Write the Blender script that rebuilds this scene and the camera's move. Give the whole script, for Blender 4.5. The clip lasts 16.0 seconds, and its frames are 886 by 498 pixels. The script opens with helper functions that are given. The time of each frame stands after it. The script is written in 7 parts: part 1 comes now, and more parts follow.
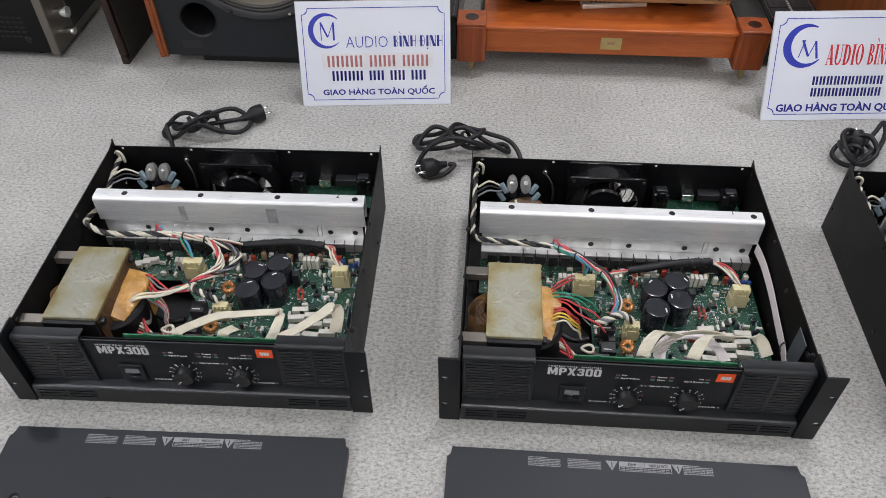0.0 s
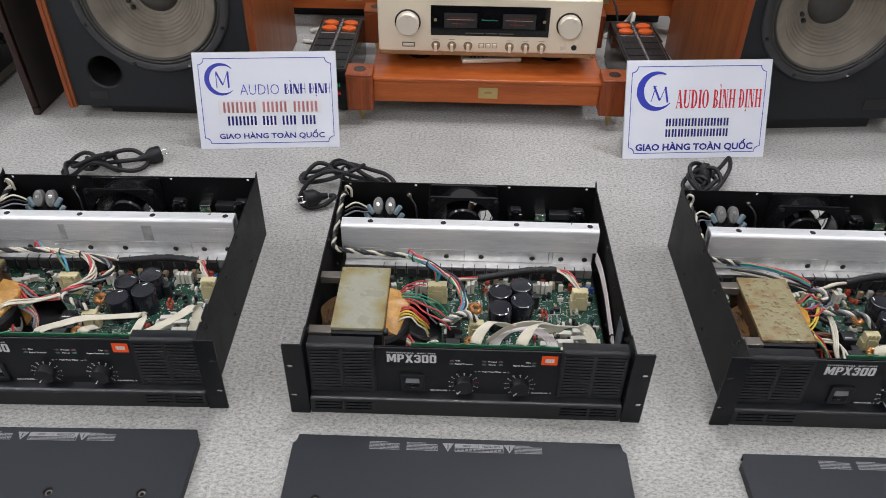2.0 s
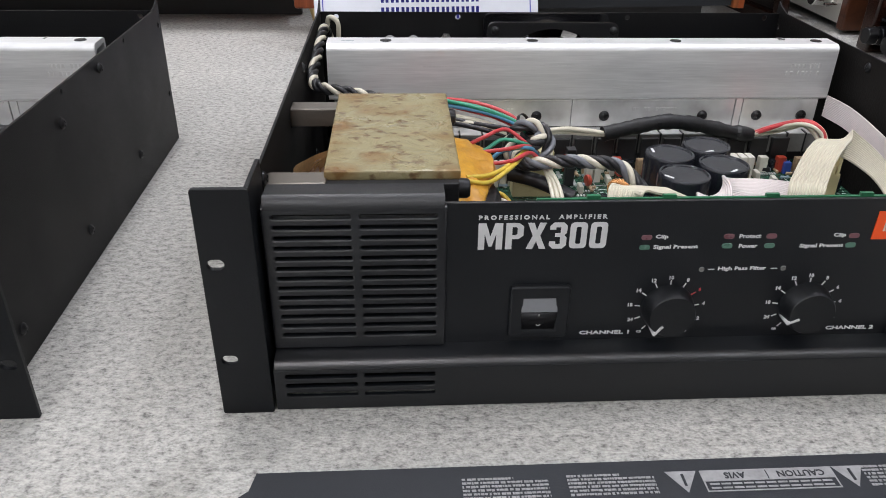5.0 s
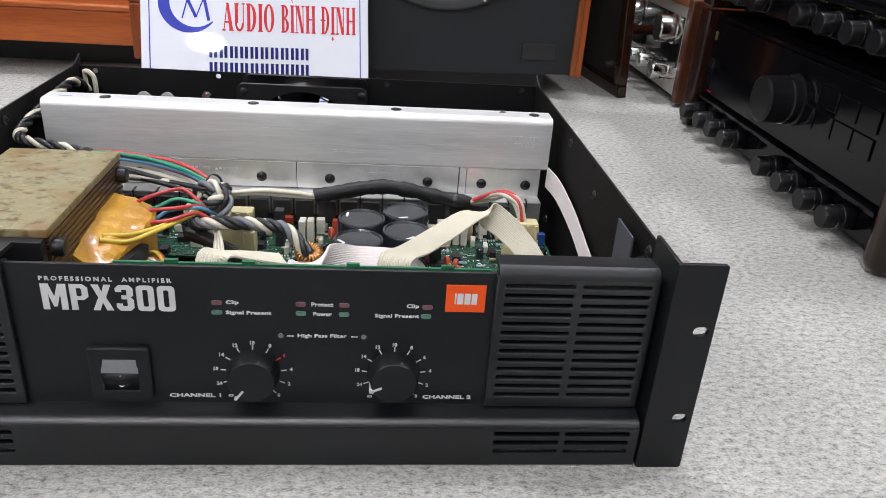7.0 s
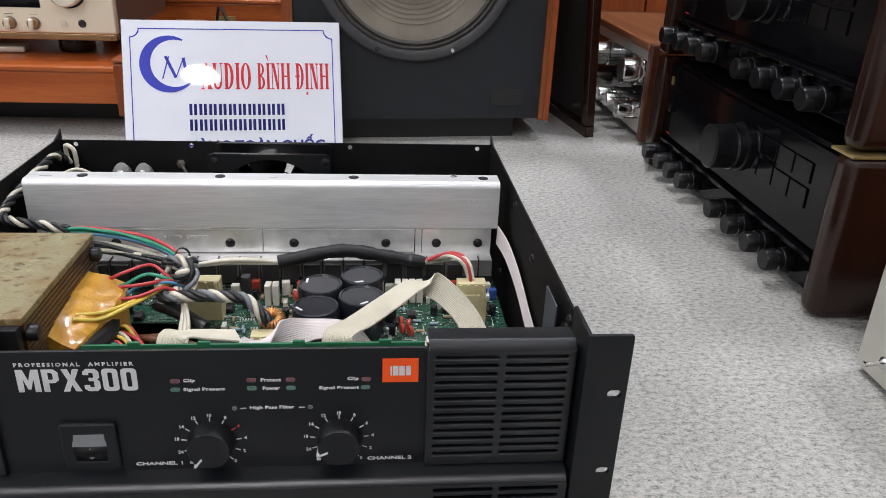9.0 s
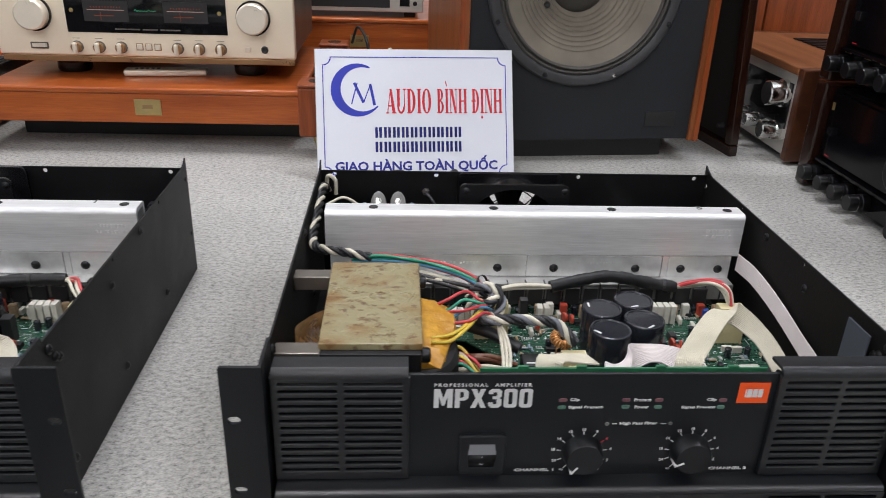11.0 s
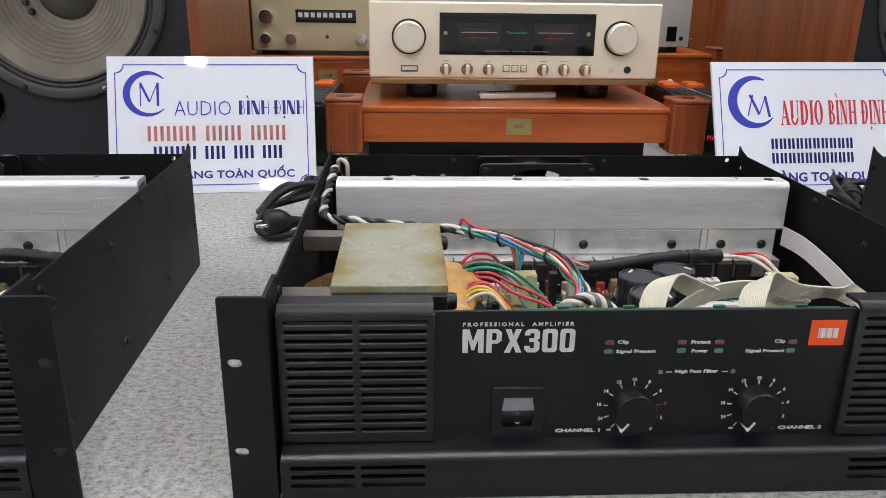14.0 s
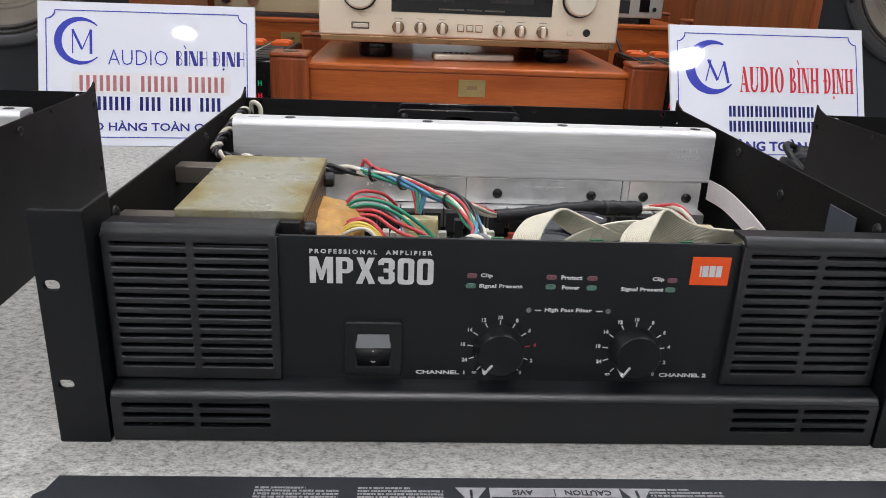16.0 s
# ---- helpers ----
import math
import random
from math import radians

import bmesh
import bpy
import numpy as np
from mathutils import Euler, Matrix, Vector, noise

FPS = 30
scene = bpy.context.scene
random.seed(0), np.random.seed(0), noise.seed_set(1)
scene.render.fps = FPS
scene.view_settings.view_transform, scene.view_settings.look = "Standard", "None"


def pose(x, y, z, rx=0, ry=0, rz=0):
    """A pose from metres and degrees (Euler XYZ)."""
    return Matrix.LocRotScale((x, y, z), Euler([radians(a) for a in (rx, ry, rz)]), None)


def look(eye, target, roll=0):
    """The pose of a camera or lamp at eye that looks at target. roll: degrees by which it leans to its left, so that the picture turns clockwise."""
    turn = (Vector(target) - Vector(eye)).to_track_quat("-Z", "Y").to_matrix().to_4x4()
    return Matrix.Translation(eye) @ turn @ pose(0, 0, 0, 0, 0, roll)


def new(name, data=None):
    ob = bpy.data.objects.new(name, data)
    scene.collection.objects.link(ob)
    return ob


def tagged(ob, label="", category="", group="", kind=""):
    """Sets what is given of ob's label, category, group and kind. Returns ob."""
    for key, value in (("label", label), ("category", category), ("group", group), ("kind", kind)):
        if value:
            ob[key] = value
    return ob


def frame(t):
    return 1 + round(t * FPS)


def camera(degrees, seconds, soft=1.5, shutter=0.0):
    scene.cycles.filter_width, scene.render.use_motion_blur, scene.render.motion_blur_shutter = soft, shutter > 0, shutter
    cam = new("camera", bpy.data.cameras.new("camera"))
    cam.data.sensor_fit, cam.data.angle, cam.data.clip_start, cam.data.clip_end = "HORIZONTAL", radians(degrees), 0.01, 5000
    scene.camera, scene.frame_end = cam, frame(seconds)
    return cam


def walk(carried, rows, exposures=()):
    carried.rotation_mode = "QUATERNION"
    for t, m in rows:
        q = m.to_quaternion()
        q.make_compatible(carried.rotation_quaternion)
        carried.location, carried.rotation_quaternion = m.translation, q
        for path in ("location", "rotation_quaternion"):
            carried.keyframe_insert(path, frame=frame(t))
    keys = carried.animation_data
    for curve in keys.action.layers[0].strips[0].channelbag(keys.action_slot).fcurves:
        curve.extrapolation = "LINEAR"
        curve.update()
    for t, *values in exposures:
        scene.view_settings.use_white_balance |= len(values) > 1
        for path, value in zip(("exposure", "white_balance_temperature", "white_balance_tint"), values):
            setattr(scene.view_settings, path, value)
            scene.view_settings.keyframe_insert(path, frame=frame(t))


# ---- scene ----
cam = camera(60.2, 16.0, soft=0.46, shutter=0.1)
PATH = [
    (0, (0.049, -0.551, 0.878), (-0.058, 0.851, -0.544), -0.6),
    (0.5, (0.016, -0.687, 0.876), (-0.07, 0.781, -0.48), -0.4),
    (1, (0.029, -0.727, 0.854), (-0.058, 0.793, -0.443), -0.2),
    (1.5, (0.126, -0.694, 0.841), (0.06, 0.869, -0.405), 0.5),
    (2, (0.22, -0.693, 0.84), (0.191, 0.88, -0.395), 0.9),
    (2.5, (0.364, -0.675, 0.833), (0.392, 0.878, -0.427), 0.1),
    (3, (0.492, -0.582, 0.762), (0.588, 0.958, -0.51), 0.0),
    (3.2, (0.533, -0.51, 0.717), (0.647, 1.032, -0.551), 0.0),
    (5.3, (0.703, -0.32, 0.265), (0.819, 1.436, -0.686), 1.5),
    (5.5, (0.729, -0.323, 0.269), (0.849, 1.44, -0.669), 1.9),
    (6, (0.794, -0.324, 0.282), (0.93, 1.449, -0.635), 2.9),
    (6.5, (0.846, -0.326, 0.283), (1.012, 1.457, -0.609), 3.8),
    (7, (0.879, -0.336, 0.3), (1.067, 1.456, -0.568), 4.1),
    (7.5, (0.905, -0.346, 0.32), (1.113, 1.45, -0.534), 3.7),
    (8, (0.913, -0.361, 0.338), (1.131, 1.441, -0.501), 3.4),
    (8.2, (0.916, -0.367, 0.345), (1.135, 1.436, -0.491), 3.1),
    (10.3, (0.871, -0.355, 0.359), (0.945, 1.471, -0.452), 1.4),
    (10.5, (0.838, -0.354, 0.367), (0.897, 1.473, -0.444), 1.3),
    (11, (0.689, -0.402, 0.398), (0.808, 1.412, -0.436), 2.0),
    (11.5, (0.47, -0.428, 0.405), (0.682, 1.365, -0.455), 1.9),
    (12, (0.324, -0.424, 0.402), (0.554, 1.373, -0.446), 0.9),
    (12.5, (0.24, -0.409, 0.369), (0.461, 1.401, -0.452), -0.2),
    (13, (0.172, -0.391, 0.334), (0.362, 1.45, -0.425), -0.2),
    (13.5, (0.13, -0.385, 0.312), (0.272, 1.484, -0.385), 0.4),
    (14, (0.102, -0.384, 0.293), (0.199, 1.503, -0.364), 0.8),
    (14.5, (0.107, -0.38, 0.271), (0.189, 1.505, -0.394), 1.3),
    (15, (0.114, -0.374, 0.252), (0.192, 1.507, -0.423), 1.8),
    (15.5, (0.145, -0.369, 0.247), (0.229, 1.508, -0.439), 2.2),
    (16, (0.184, -0.364, 0.25), (0.287, 1.511, -0.439), 2.3),
]
walk(cam, [(t, look(eye, target, roll)) for t, eye, target, roll in PATH],
     [(0.0, -0.09), (3.2, -0.08), (5.3, 0.24), (7.0, 0.36), (8.2, 0.14), (10.3, 0.15), (12.0, 0.04), (14.0, 0.12), (16.0, 0.15)])

# ---------------------------------------------------------------- light
world = bpy.data.worlds.new("world")
scene.world = world
world.use_nodes = True
world.node_tree.nodes["Background"].inputs[0].default_value = (0.9, 0.95, 1.0, 1)
world.node_tree.nodes["Background"].inputs[1].default_value = 0.02
LAMP_GLOW = 138.0
LAMPS = [(-0.67, -3.13), (0.37, -3.28), (2.7, -2.26), (-2.2, -1.9), (-2.3, -0.4), (0.25, -1.7), (2.3, 0.5),
         (-1.8, 1.5), (0.35, 0.75), (1.2, 1.2), (-0.15, -5.2), (-2.2, -3.6)]
CEILING = 2.75


# ---------------------------------------------------------------- materials
def node_mat(name):
    m = bpy.data.materials.new(name)
    m.use_nodes = True
    t = m.node_tree
    return m, t, t.nodes["Principled BSDF"]


def surface(name, color, rough=0.5, metal=0.0, var=0.15, scale=40.0, bump=0.1, grain=600.0, coat=0.0, spec=0.5,
            dark=None, stain=0.0, rough_var=0.15, stretch=(1, 1, 1), edge=(0.3, 0.7), coat_rough=0.06):
    """A surface whose colour and gloss vary at two scales, with fine relief."""
    m, t, b = node_mat(name)
    n, l = t.nodes, t.links
    tc = n.new("ShaderNodeTexCoord")
    mp = n.new("ShaderNodeMapping")
    mp.inputs["Scale"].default_value = stretch
    l.new(tc.outputs["Object"], mp.inputs["Vector"])
    big = n.new("ShaderNodeTexNoise")
    big.inputs["Scale"].default_value, big.inputs["Detail"].default_value = scale, 6
    fine = n.new("ShaderNodeTexNoise")
    fine.inputs["Scale"].default_value, fine.inputs["Detail"].default_value = grain, 3
    for tex in (big, fine):
        l.new(mp.outputs[0], tex.inputs["Vector"])
    ramp = n.new("ShaderNodeValToRGB")
    low = dark or [c * (1 - var) for c in color]
    high = [min(1, c * (1 + var * 0.6)) for c in color]
    ramp.color_ramp.elements[0].color, ramp.color_ramp.elements[1].color = (*low, 1), (*high, 1)
    ramp.color_ramp.elements[0].position, ramp.color_ramp.elements[1].position = edge[0] - stain, edge[1] - stain
    mix = n.new("ShaderNodeMath")
    mix.operation = "MULTIPLY_ADD"
    mix.inputs[1].default_value, mix.inputs[2].default_value = 0.3, 0.0
    l.new(fine.outputs["Fac"], mix.inputs[0])
    add = n.new("ShaderNodeMath")
    add.operation = "MULTIPLY_ADD"
    add.inputs[1].default_value = 0.7
    l.new(big.outputs["Fac"], add.inputs[0])
    l.new(mix.outputs[0], add.inputs[2])
    l.new(add.outputs[0], ramp.inputs[0])
    l.new(ramp.outputs[0], b.inputs["Base Color"])
    rr = n.new("ShaderNodeMapRange")
    rr.inputs[3].default_value, rr.inputs[4].default_value = max(0.02, rough - rough_var), min(1, rough + rough_var)
    l.new(add.outputs[0], rr.inputs[0])
    l.new(rr.outputs[0], b.inputs["Roughness"])
    b.inputs["Metallic"].default_value = metal
    b.inputs["Specular IOR Level"].default_value = spec
    b.inputs["Coat Weight"].default_value = coat
    b.inputs["Coat Roughness"].default_value = coat_rough
    if bump:
        bp = n.new("ShaderNodeBump")
        bp.inputs["Strength"].default_value, bp.inputs["Distance"].default_value = bump, 0.001
        l.new(fine.outputs["Fac"], bp.inputs["Height"])
        l.new(bp.outputs[0], b.inputs["Normal"])
    return m


def wood(name, light, dark, rough=0.35, coat=0.22, along="x", scale=9.0):
    m, t, b = node_mat(name)
    n, l = t.nodes, t.links
    tc = n.new("ShaderNodeTexCoord")
    mp = n.new("ShaderNodeMapping")
    s = {"x": (0.06, 1, 1), "y": (1, 0.06, 1), "z": (1, 1, 0.06)}[along]
    mp.inputs["Scale"].default_value = s
    l.new(tc.outputs["Object"], mp.inputs["Vector"])
    a = n.new("ShaderNodeTexNoise")
    a.inputs["Scale"].default_value, a.inputs["Detail"].default_value, a.inputs["Distortion"].default_value = scale * 6, 8, 0.6
    c = n.new("ShaderNodeTexNoise")
    c.inputs["Scale"].default_value, c.inputs["Detail"].default_value = scale * 60, 4
    l.new(mp.outputs[0], a.inputs["Vector"])
    l.new(mp.outputs[0], c.inputs["Vector"])
    add = n.new("ShaderNodeMath")
    add.operation = "MULTIPLY_ADD"
    add.inputs[1].default_value = 0.35
    l.new(c.outputs["Fac"], add.inputs[0])
    sc = n.new("ShaderNodeMath")
    sc.operation = "MULTIPLY"
    sc.inputs[1].default_value = 0.65
    l.new(a.outputs["Fac"], sc.inputs[0])
    l.new(sc.outputs[0], add.inputs[2])
    r = n.new("ShaderNodeValToRGB")
    r.color_ramp.elements[0].color, r.color_ramp.elements[1].color = (*dark, 1), (*light, 1)
    r.color_ramp.elements[0].position, r.color_ramp.elements[1].position = 0.34, 0.64
    l.new(add.outputs[0], r.inputs[0])
    l.new(r.outputs[0], b.inputs["Base Color"])
    b.inputs["Roughness"].default_value = rough
    b.inputs["Coat Weight"].default_value = coat
    b.inputs["Coat Roughness"].default_value = 0.15
    b.inputs["Specular IOR Level"].default_value = 0.3
    bp = n.new("ShaderNodeBump")
    bp.inputs["Strength"].default_value, bp.inputs["Distance"].default_value = 0.08, 0.001
    l.new(c.outputs["Fac"], bp.inputs["Height"])
    l.new(bp.outputs[0], b.inputs["Normal"])
    return m


def glow(name, color, strength):
    m, t, b = node_mat(name)
    b.inputs["Base Color"].default_value = (*[0.15 * c for c in color], 1)
    b.inputs["Emission Color"].default_value = (*color, 1)
    b.inputs["Emission Strength"].default_value = strength
    return m


def carpet_mat():
    """Short dense pile: fine grain, small mottling and slow wear."""
    m, t, b = node_mat("carpet")
    n, l = t.nodes, t.links
    tc = n.new("ShaderNodeTexCoord")
    mp = n.new("ShaderNodeMapping")
    mp.inputs["Scale"].default_value = (0.68, 1.0, 1.0)
    l.new(tc.outputs["Object"], mp.inputs["Vector"])
    tex = []
    for size, detail, rough in ((700, 2, 0.6), (250, 3, 0.6), (5, 6, 0.6)):
        q = n.new("ShaderNodeTexNoise")
        q.inputs["Scale"].default_value, q.inputs["Detail"].default_value, q.inputs["Roughness"].default_value = size, detail, rough
        l.new(mp.outputs[0], q.inputs["Vector"])
        tex.append(q)
    blend = n.new("ShaderNodeMix")
    blend.data_type = "FLOAT"
    blend.inputs[0].default_value = 0.58
    l.new(tex[0].outputs["Fac"], blend.inputs[2])
    l.new(tex[1].outputs["Fac"], blend.inputs[3])
    r = n.new("ShaderNodeValToRGB")
    e = r.color_ramp.elements
    e[0].position, e[0].color = 0.35, (0.175, 0.172, 0.158, 1)
    e[1].position, e[1].color = 0.60, (0.530, 0.522, 0.482, 1)
    k = e.new(0.455)
    k.color = (0.360, 0.354, 0.328, 1)
    l.new(blend.outputs[0], r.inputs[0])
    w = n.new("ShaderNodeMapRange")
    w.inputs[1].default_value, w.inputs[2].default_value = 0.3, 0.7
    w.inputs[3].default_value, w.inputs[4].default_value = 0.88, 1.09
    l.new(tex[2].outputs["Fac"], w.inputs[0])
    mul = n.new("ShaderNodeMix")
    mul.data_type, mul.blend_type = "RGBA", "MULTIPLY"
    mul.inputs[0].default_value = 1
    l.new(r.outputs[0], mul.inputs[6])
    l.new(w.outputs[0], mul.inputs[7])
    l.new(mul.outputs[2], b.inputs["Base Color"])
    b.inputs["Roughness"].default_value = 0.95
    b.inputs["Specular IOR Level"].default_value = 0.12
    b.inputs["Sheen Weight"].default_value = 0.08
    bp = n.new("ShaderNodeBump")
    bp.inputs["Strength"].default_value, bp.inputs["Distance"].default_value = 0.8, 0.003
    l.new(blend.outputs[0], bp.inputs["Height"])
    l.new(bp.outputs[0], b.inputs["Normal"])
    return m


def board_mat():
    """Green solder mask with pale copper tracks."""
    m, t, b = node_mat("circuit board")
    n, l = t.nodes, t.links
    tc = n.new("ShaderNodeTexCoord")
    br = n.new("ShaderNodeTexBrick")
    br.inputs["Scale"].default_value = 90
    br.inputs["Mortar Size"].default_value = 0.03
    br.inputs["Color1"].default_value = (0.010, 0.042, 0.026, 1)
    br.inputs["Color2"].default_value = (0.016, 0.07, 0.042, 1)
    br.inputs["Mortar"].default_value = (0.04, 0.10, 0.065, 1)
    l.new(tc.outputs["Object"], br.inputs["Vector"])
    v = n.new("ShaderNodeTexVoronoi")
    v.inputs["Scale"].default_value = 260
    l.new(tc.outputs["Object"], v.inputs["Vector"])
    th = n.new("ShaderNodeMath")
    th.operation = "LESS_THAN"
    th.inputs[1].default_value = 0.16
    l.new(v.outputs["Distance"], th.inputs[0])
    mx = n.new("ShaderNodeMix")
    mx.data_type = "RGBA"
    l.new(th.outputs[0], mx.inputs[0])
    l.new(br.outputs["Color"], mx.inputs[6])
    mx.inputs[7].default_value = (0.42, 0.44, 0.4, 1)
    l.new(mx.outputs[2], b.inputs["Base Color"])
    b.inputs["Roughness"].default_value = 0.26
    return m


def cone_mat():
    """Paper cone with pressed rings."""
    m, t, b = node_mat("paper cone")
    n, l = t.nodes, t.links
    tc = n.new("ShaderNodeTexCoord")
    no = n.new("ShaderNodeTexNoise")
    no.inputs["Scale"].default_value, no.inputs["Detail"].default_value = 14, 8
    l.new(tc.outputs["Object"], no.inputs["Vector"])
    r = n.new("ShaderNodeValToRGB")
    r.color_ramp.elements[0].color, r.color_ramp.elements[1].color = (0.125, 0.106, 0.082, 1), (0.225, 0.196, 0.150, 1)
    r.color_ramp.elements[0].position, r.color_ramp.elements[1].position = 0.3, 0.7
    l.new(no.outputs["Fac"], r.inputs[0])
    l.new(r.outputs[0], b.inputs["Base Color"])
    b.inputs["Roughness"].default_value = 0.7
    return m


def varnish_mat(tone=1.0, spots=False):
    """Grey-green plate with amber varnish pooled towards its edges."""
    m, t, b = node_mat("varnished core plate")
    n, l = t.nodes, t.links
    tc = n.new("ShaderNodeTexCoord")
    xyz = n.new("ShaderNodeSeparateXYZ")
    l.new(tc.outputs["Object"], xyz.inputs[0])
    far = []
    for i, (mid, half) in enumerate(((0.0915, 0.0377), (0.119, 0.0695))):
        d = n.new("ShaderNodeMath")
        d.operation, d.inputs[1].default_value = "SUBTRACT", mid
        l.new(xyz.outputs[i], d.inputs[0])
        q = n.new("ShaderNodeMath")
        q.operation = "ABSOLUTE"
        l.new(d.outputs[0], q.inputs[0])
        e = n.new("ShaderNodeMath")
        e.operation, e.inputs[1].default_value = "SUBTRACT", half
        l.new(q.outputs[0], e.inputs[0])
        far.append(e)
    mx = n.new("ShaderNodeMath")
    mx.operation = "MAXIMUM"
    l.new(far[0].outputs[0], mx.inputs[0])
    l.new(far[1].outputs[0], mx.inputs[1])
    no = n.new("ShaderNodeTexNoise")
    no.inputs["Scale"].default_value, no.inputs["Detail"].default_value = 26, 9
    l.new(tc.outputs["Object"], no.inputs["Vector"])
    ad = n.new("ShaderNodeMath")
    ad.operation, ad.inputs[1].default_value = "MULTIPLY_ADD", 0.06 if spots else 0.075
    l.new(no.outputs["Fac"], ad.inputs[0])
    l.new(mx.outputs[0], ad.inputs[2])
    r = n.new("ShaderNodeMapRange")
    r.inputs[1].default_value, r.inputs[2].default_value = 0.016, 0.052
    l.new(ad.outputs[0], r.inputs[0])
    ramp = n.new("ShaderNodeValToRGB")
    ramp.color_ramp.elements[0].color, ramp.color_ramp.elements[1].color = (0.35 * tone, 0.342 * tone, 0.26 * tone, 1), (0.20 * tone, 0.115 * tone, 0.03 * tone, 1)
    mid = ramp.color_ramp.elements.new(0.55)
    mid.color = (0.285 * tone, 0.245 * tone, 0.11 * tone, 1)
    l.new(r.outputs[0], ramp.inputs[0])
    colour = ramp.outputs[0]
    if spots:
        ramp.color_ramp.elements[0].color, mid.color, ramp.color_ramp.elements[2].color = (0.275, 0.240, 0.130, 1), (0.235, 0.185, 0.085, 1), (0.12, 0.062, 0.022, 1)
        mp = n.new("ShaderNodeMapping")
        mp.inputs["Scale"].default_value = (0.8, 1.05, 1)
        l.new(tc.outputs["Object"], mp.inputs["Vector"])
        for size, lo, hi, tint in ((165, 0.55, 0.66, (0.10, 0.048, 0.018, 1)), (42, 0.52, 0.72, (0.19, 0.095, 0.024, 1))):
            sp = n.new("ShaderNodeTexNoise")
            sp.inputs["Scale"].default_value, sp.inputs["Detail"].default_value = size, 4
            l.new(mp.outputs[0], sp.inputs["Vector"])
            mr = n.new("ShaderNodeMapRange")
            mr.inputs[1].default_value, mr.inputs[2].default_value, mr.inputs[4].default_value = lo, hi, 0.82
            l.new(sp.outputs["Fac"], mr.inputs[0])
            mxc = n.new("ShaderNodeMix")
            mxc.data_type = "RGBA"
            l.new(mr.outputs[0], mxc.inputs[0])
            l.new(colour, mxc.inputs[6])
            mxc.inputs[7].default_value = tint
            colour = mxc.outputs[2]
    l.new(colour, b.inputs["Base Color"])
    gl = n.new("ShaderNodeMapRange")
    gl.inputs[1].default_value, gl.inputs[2].default_value, gl.inputs[3].default_value, gl.inputs[4].default_value = 0.35, 0.65, 0.22, 0.6
    l.new(no.outputs["Fac"], gl.inputs[0])
    l.new(gl.outputs[0], b.inputs["Roughness"])
    fine = n.new("ShaderNodeTexNoise")
    fine.inputs["Scale"].default_value, fine.inputs["Detail"].default_value, fine.inputs["Distortion"].default_value = 55, 3, 1.6
    l.new(tc.outputs["Object"], fine.inputs["Vector"])
    bp = n.new("ShaderNodeBump")
    bp.inputs["Strength"].default_value, bp.inputs["Distance"].default_value = 0.85, 0.002
    l.new(fine.outputs["Fac"], bp.inputs["Height"])
    l.new(bp.outputs[0], b.inputs["Normal"])
    return m


M = {}
M["carpet"] = carpet_mat()
M["steel"] = surface("black powder coated steel", (0.0036, 0.0037, 0.0043), 0.5, var=0.5, scale=25, bump=0.25, grain=1500, spec=0.26)
M["steel_dusty"] = surface("dusty black steel inside", (0.010, 0.009, 0.008), 0.65, var=0.6, scale=14, bump=0.25, grain=700, spec=0.12, stretch=(1, 1, 0.35), dark=(0.005, 0.0048, 0.0046))
M["plastic"] = surface("black moulded plastic", (0.0022, 0.0033, 0.0050), 0.42, var=0.35, scale=30, bump=0.14, grain=1800, spec=0.6)
M["grille"] = surface("dusty black louvre plastic", (0.0030, 0.0042, 0.0062), 0.40, var=0.5, scale=70, bump=0.15, grain=1200, spec=0.85)
M["ear"] = surface("satin black steel", (0.0036, 0.0046, 0.0062), 0.45, var=0.35, scale=30, bump=0.2, grain=1400, spec=0.34)
# lighter, glossier copy of the black plastic: carries the highlight along the lip
M["lip"] = surface("black plastic lip lightened for its highlight", (0.0050, 0.0062, 0.0084), 0.36, var=0.4, scale=40, bump=0.14, grain=1500, spec=1.0)
M["panel"] = surface("matt black panel", (0.0028, 0.0040, 0.0058), 0.44, var=0.3, scale=20, bump=0.14, grain=1600, spec=0.58)
M["gloss"] = surface("gloss black plastic", (0.008, 0.008, 0.009), 0.16, var=0.2, scale=60, bump=0.02)
M["knob_black"] = surface("black knob", (0.005, 0.005, 0.006), 0.32, var=0.2, scale=60, bump=0.02, spec=0.3)
M["dark_window"] = surface("dark acrylic window", (0.003, 0.003, 0.004), 0.1, var=0.2, bump=0, spec=0.22, rough_var=0.04)
M["rubber"] = surface("black rubber", (0.010, 0.010, 0.011), 0.48, var=0.3, scale=60, bump=0.15, grain=500, spec=0.35)
M["lid"] = surface("black painted steel lid", (0.0074, 0.0096, 0.0134), 0.48, var=0.25, scale=12, bump=0.2, grain=1600, spec=0.45)
M["alu"] = surface("raw aluminium", (0.80, 0.805, 0.80), 0.40, metal=0.45, rough_var=0.16, var=0.28, scale=34, bump=0.06, grain=700, stretch=(0.06, 1, 1))
M["zinc"] = surface("zinc plated steel", (0.92, 0.93, 0.87), 0.24, metal=0.5, var=0.40, scale=30, bump=0.04, grain=90, rough_var=0.1)
M["zinc_dull"] = surface("dull zinc edge", (0.88, 0.89, 0.82), 0.25, metal=0.5, var=0.4, scale=36, bump=0.04, grain=90, rough_var=0.1)
M["pencil"] = surface("faint pencil line", (0.60, 0.60, 0.61), 0.55, var=0.2)
M["smudge"] = surface("smudged aluminium", (0.50, 0.505, 0.50), 0.45, metal=0.45, var=0.45, scale=60, bump=0.06, grain=700)
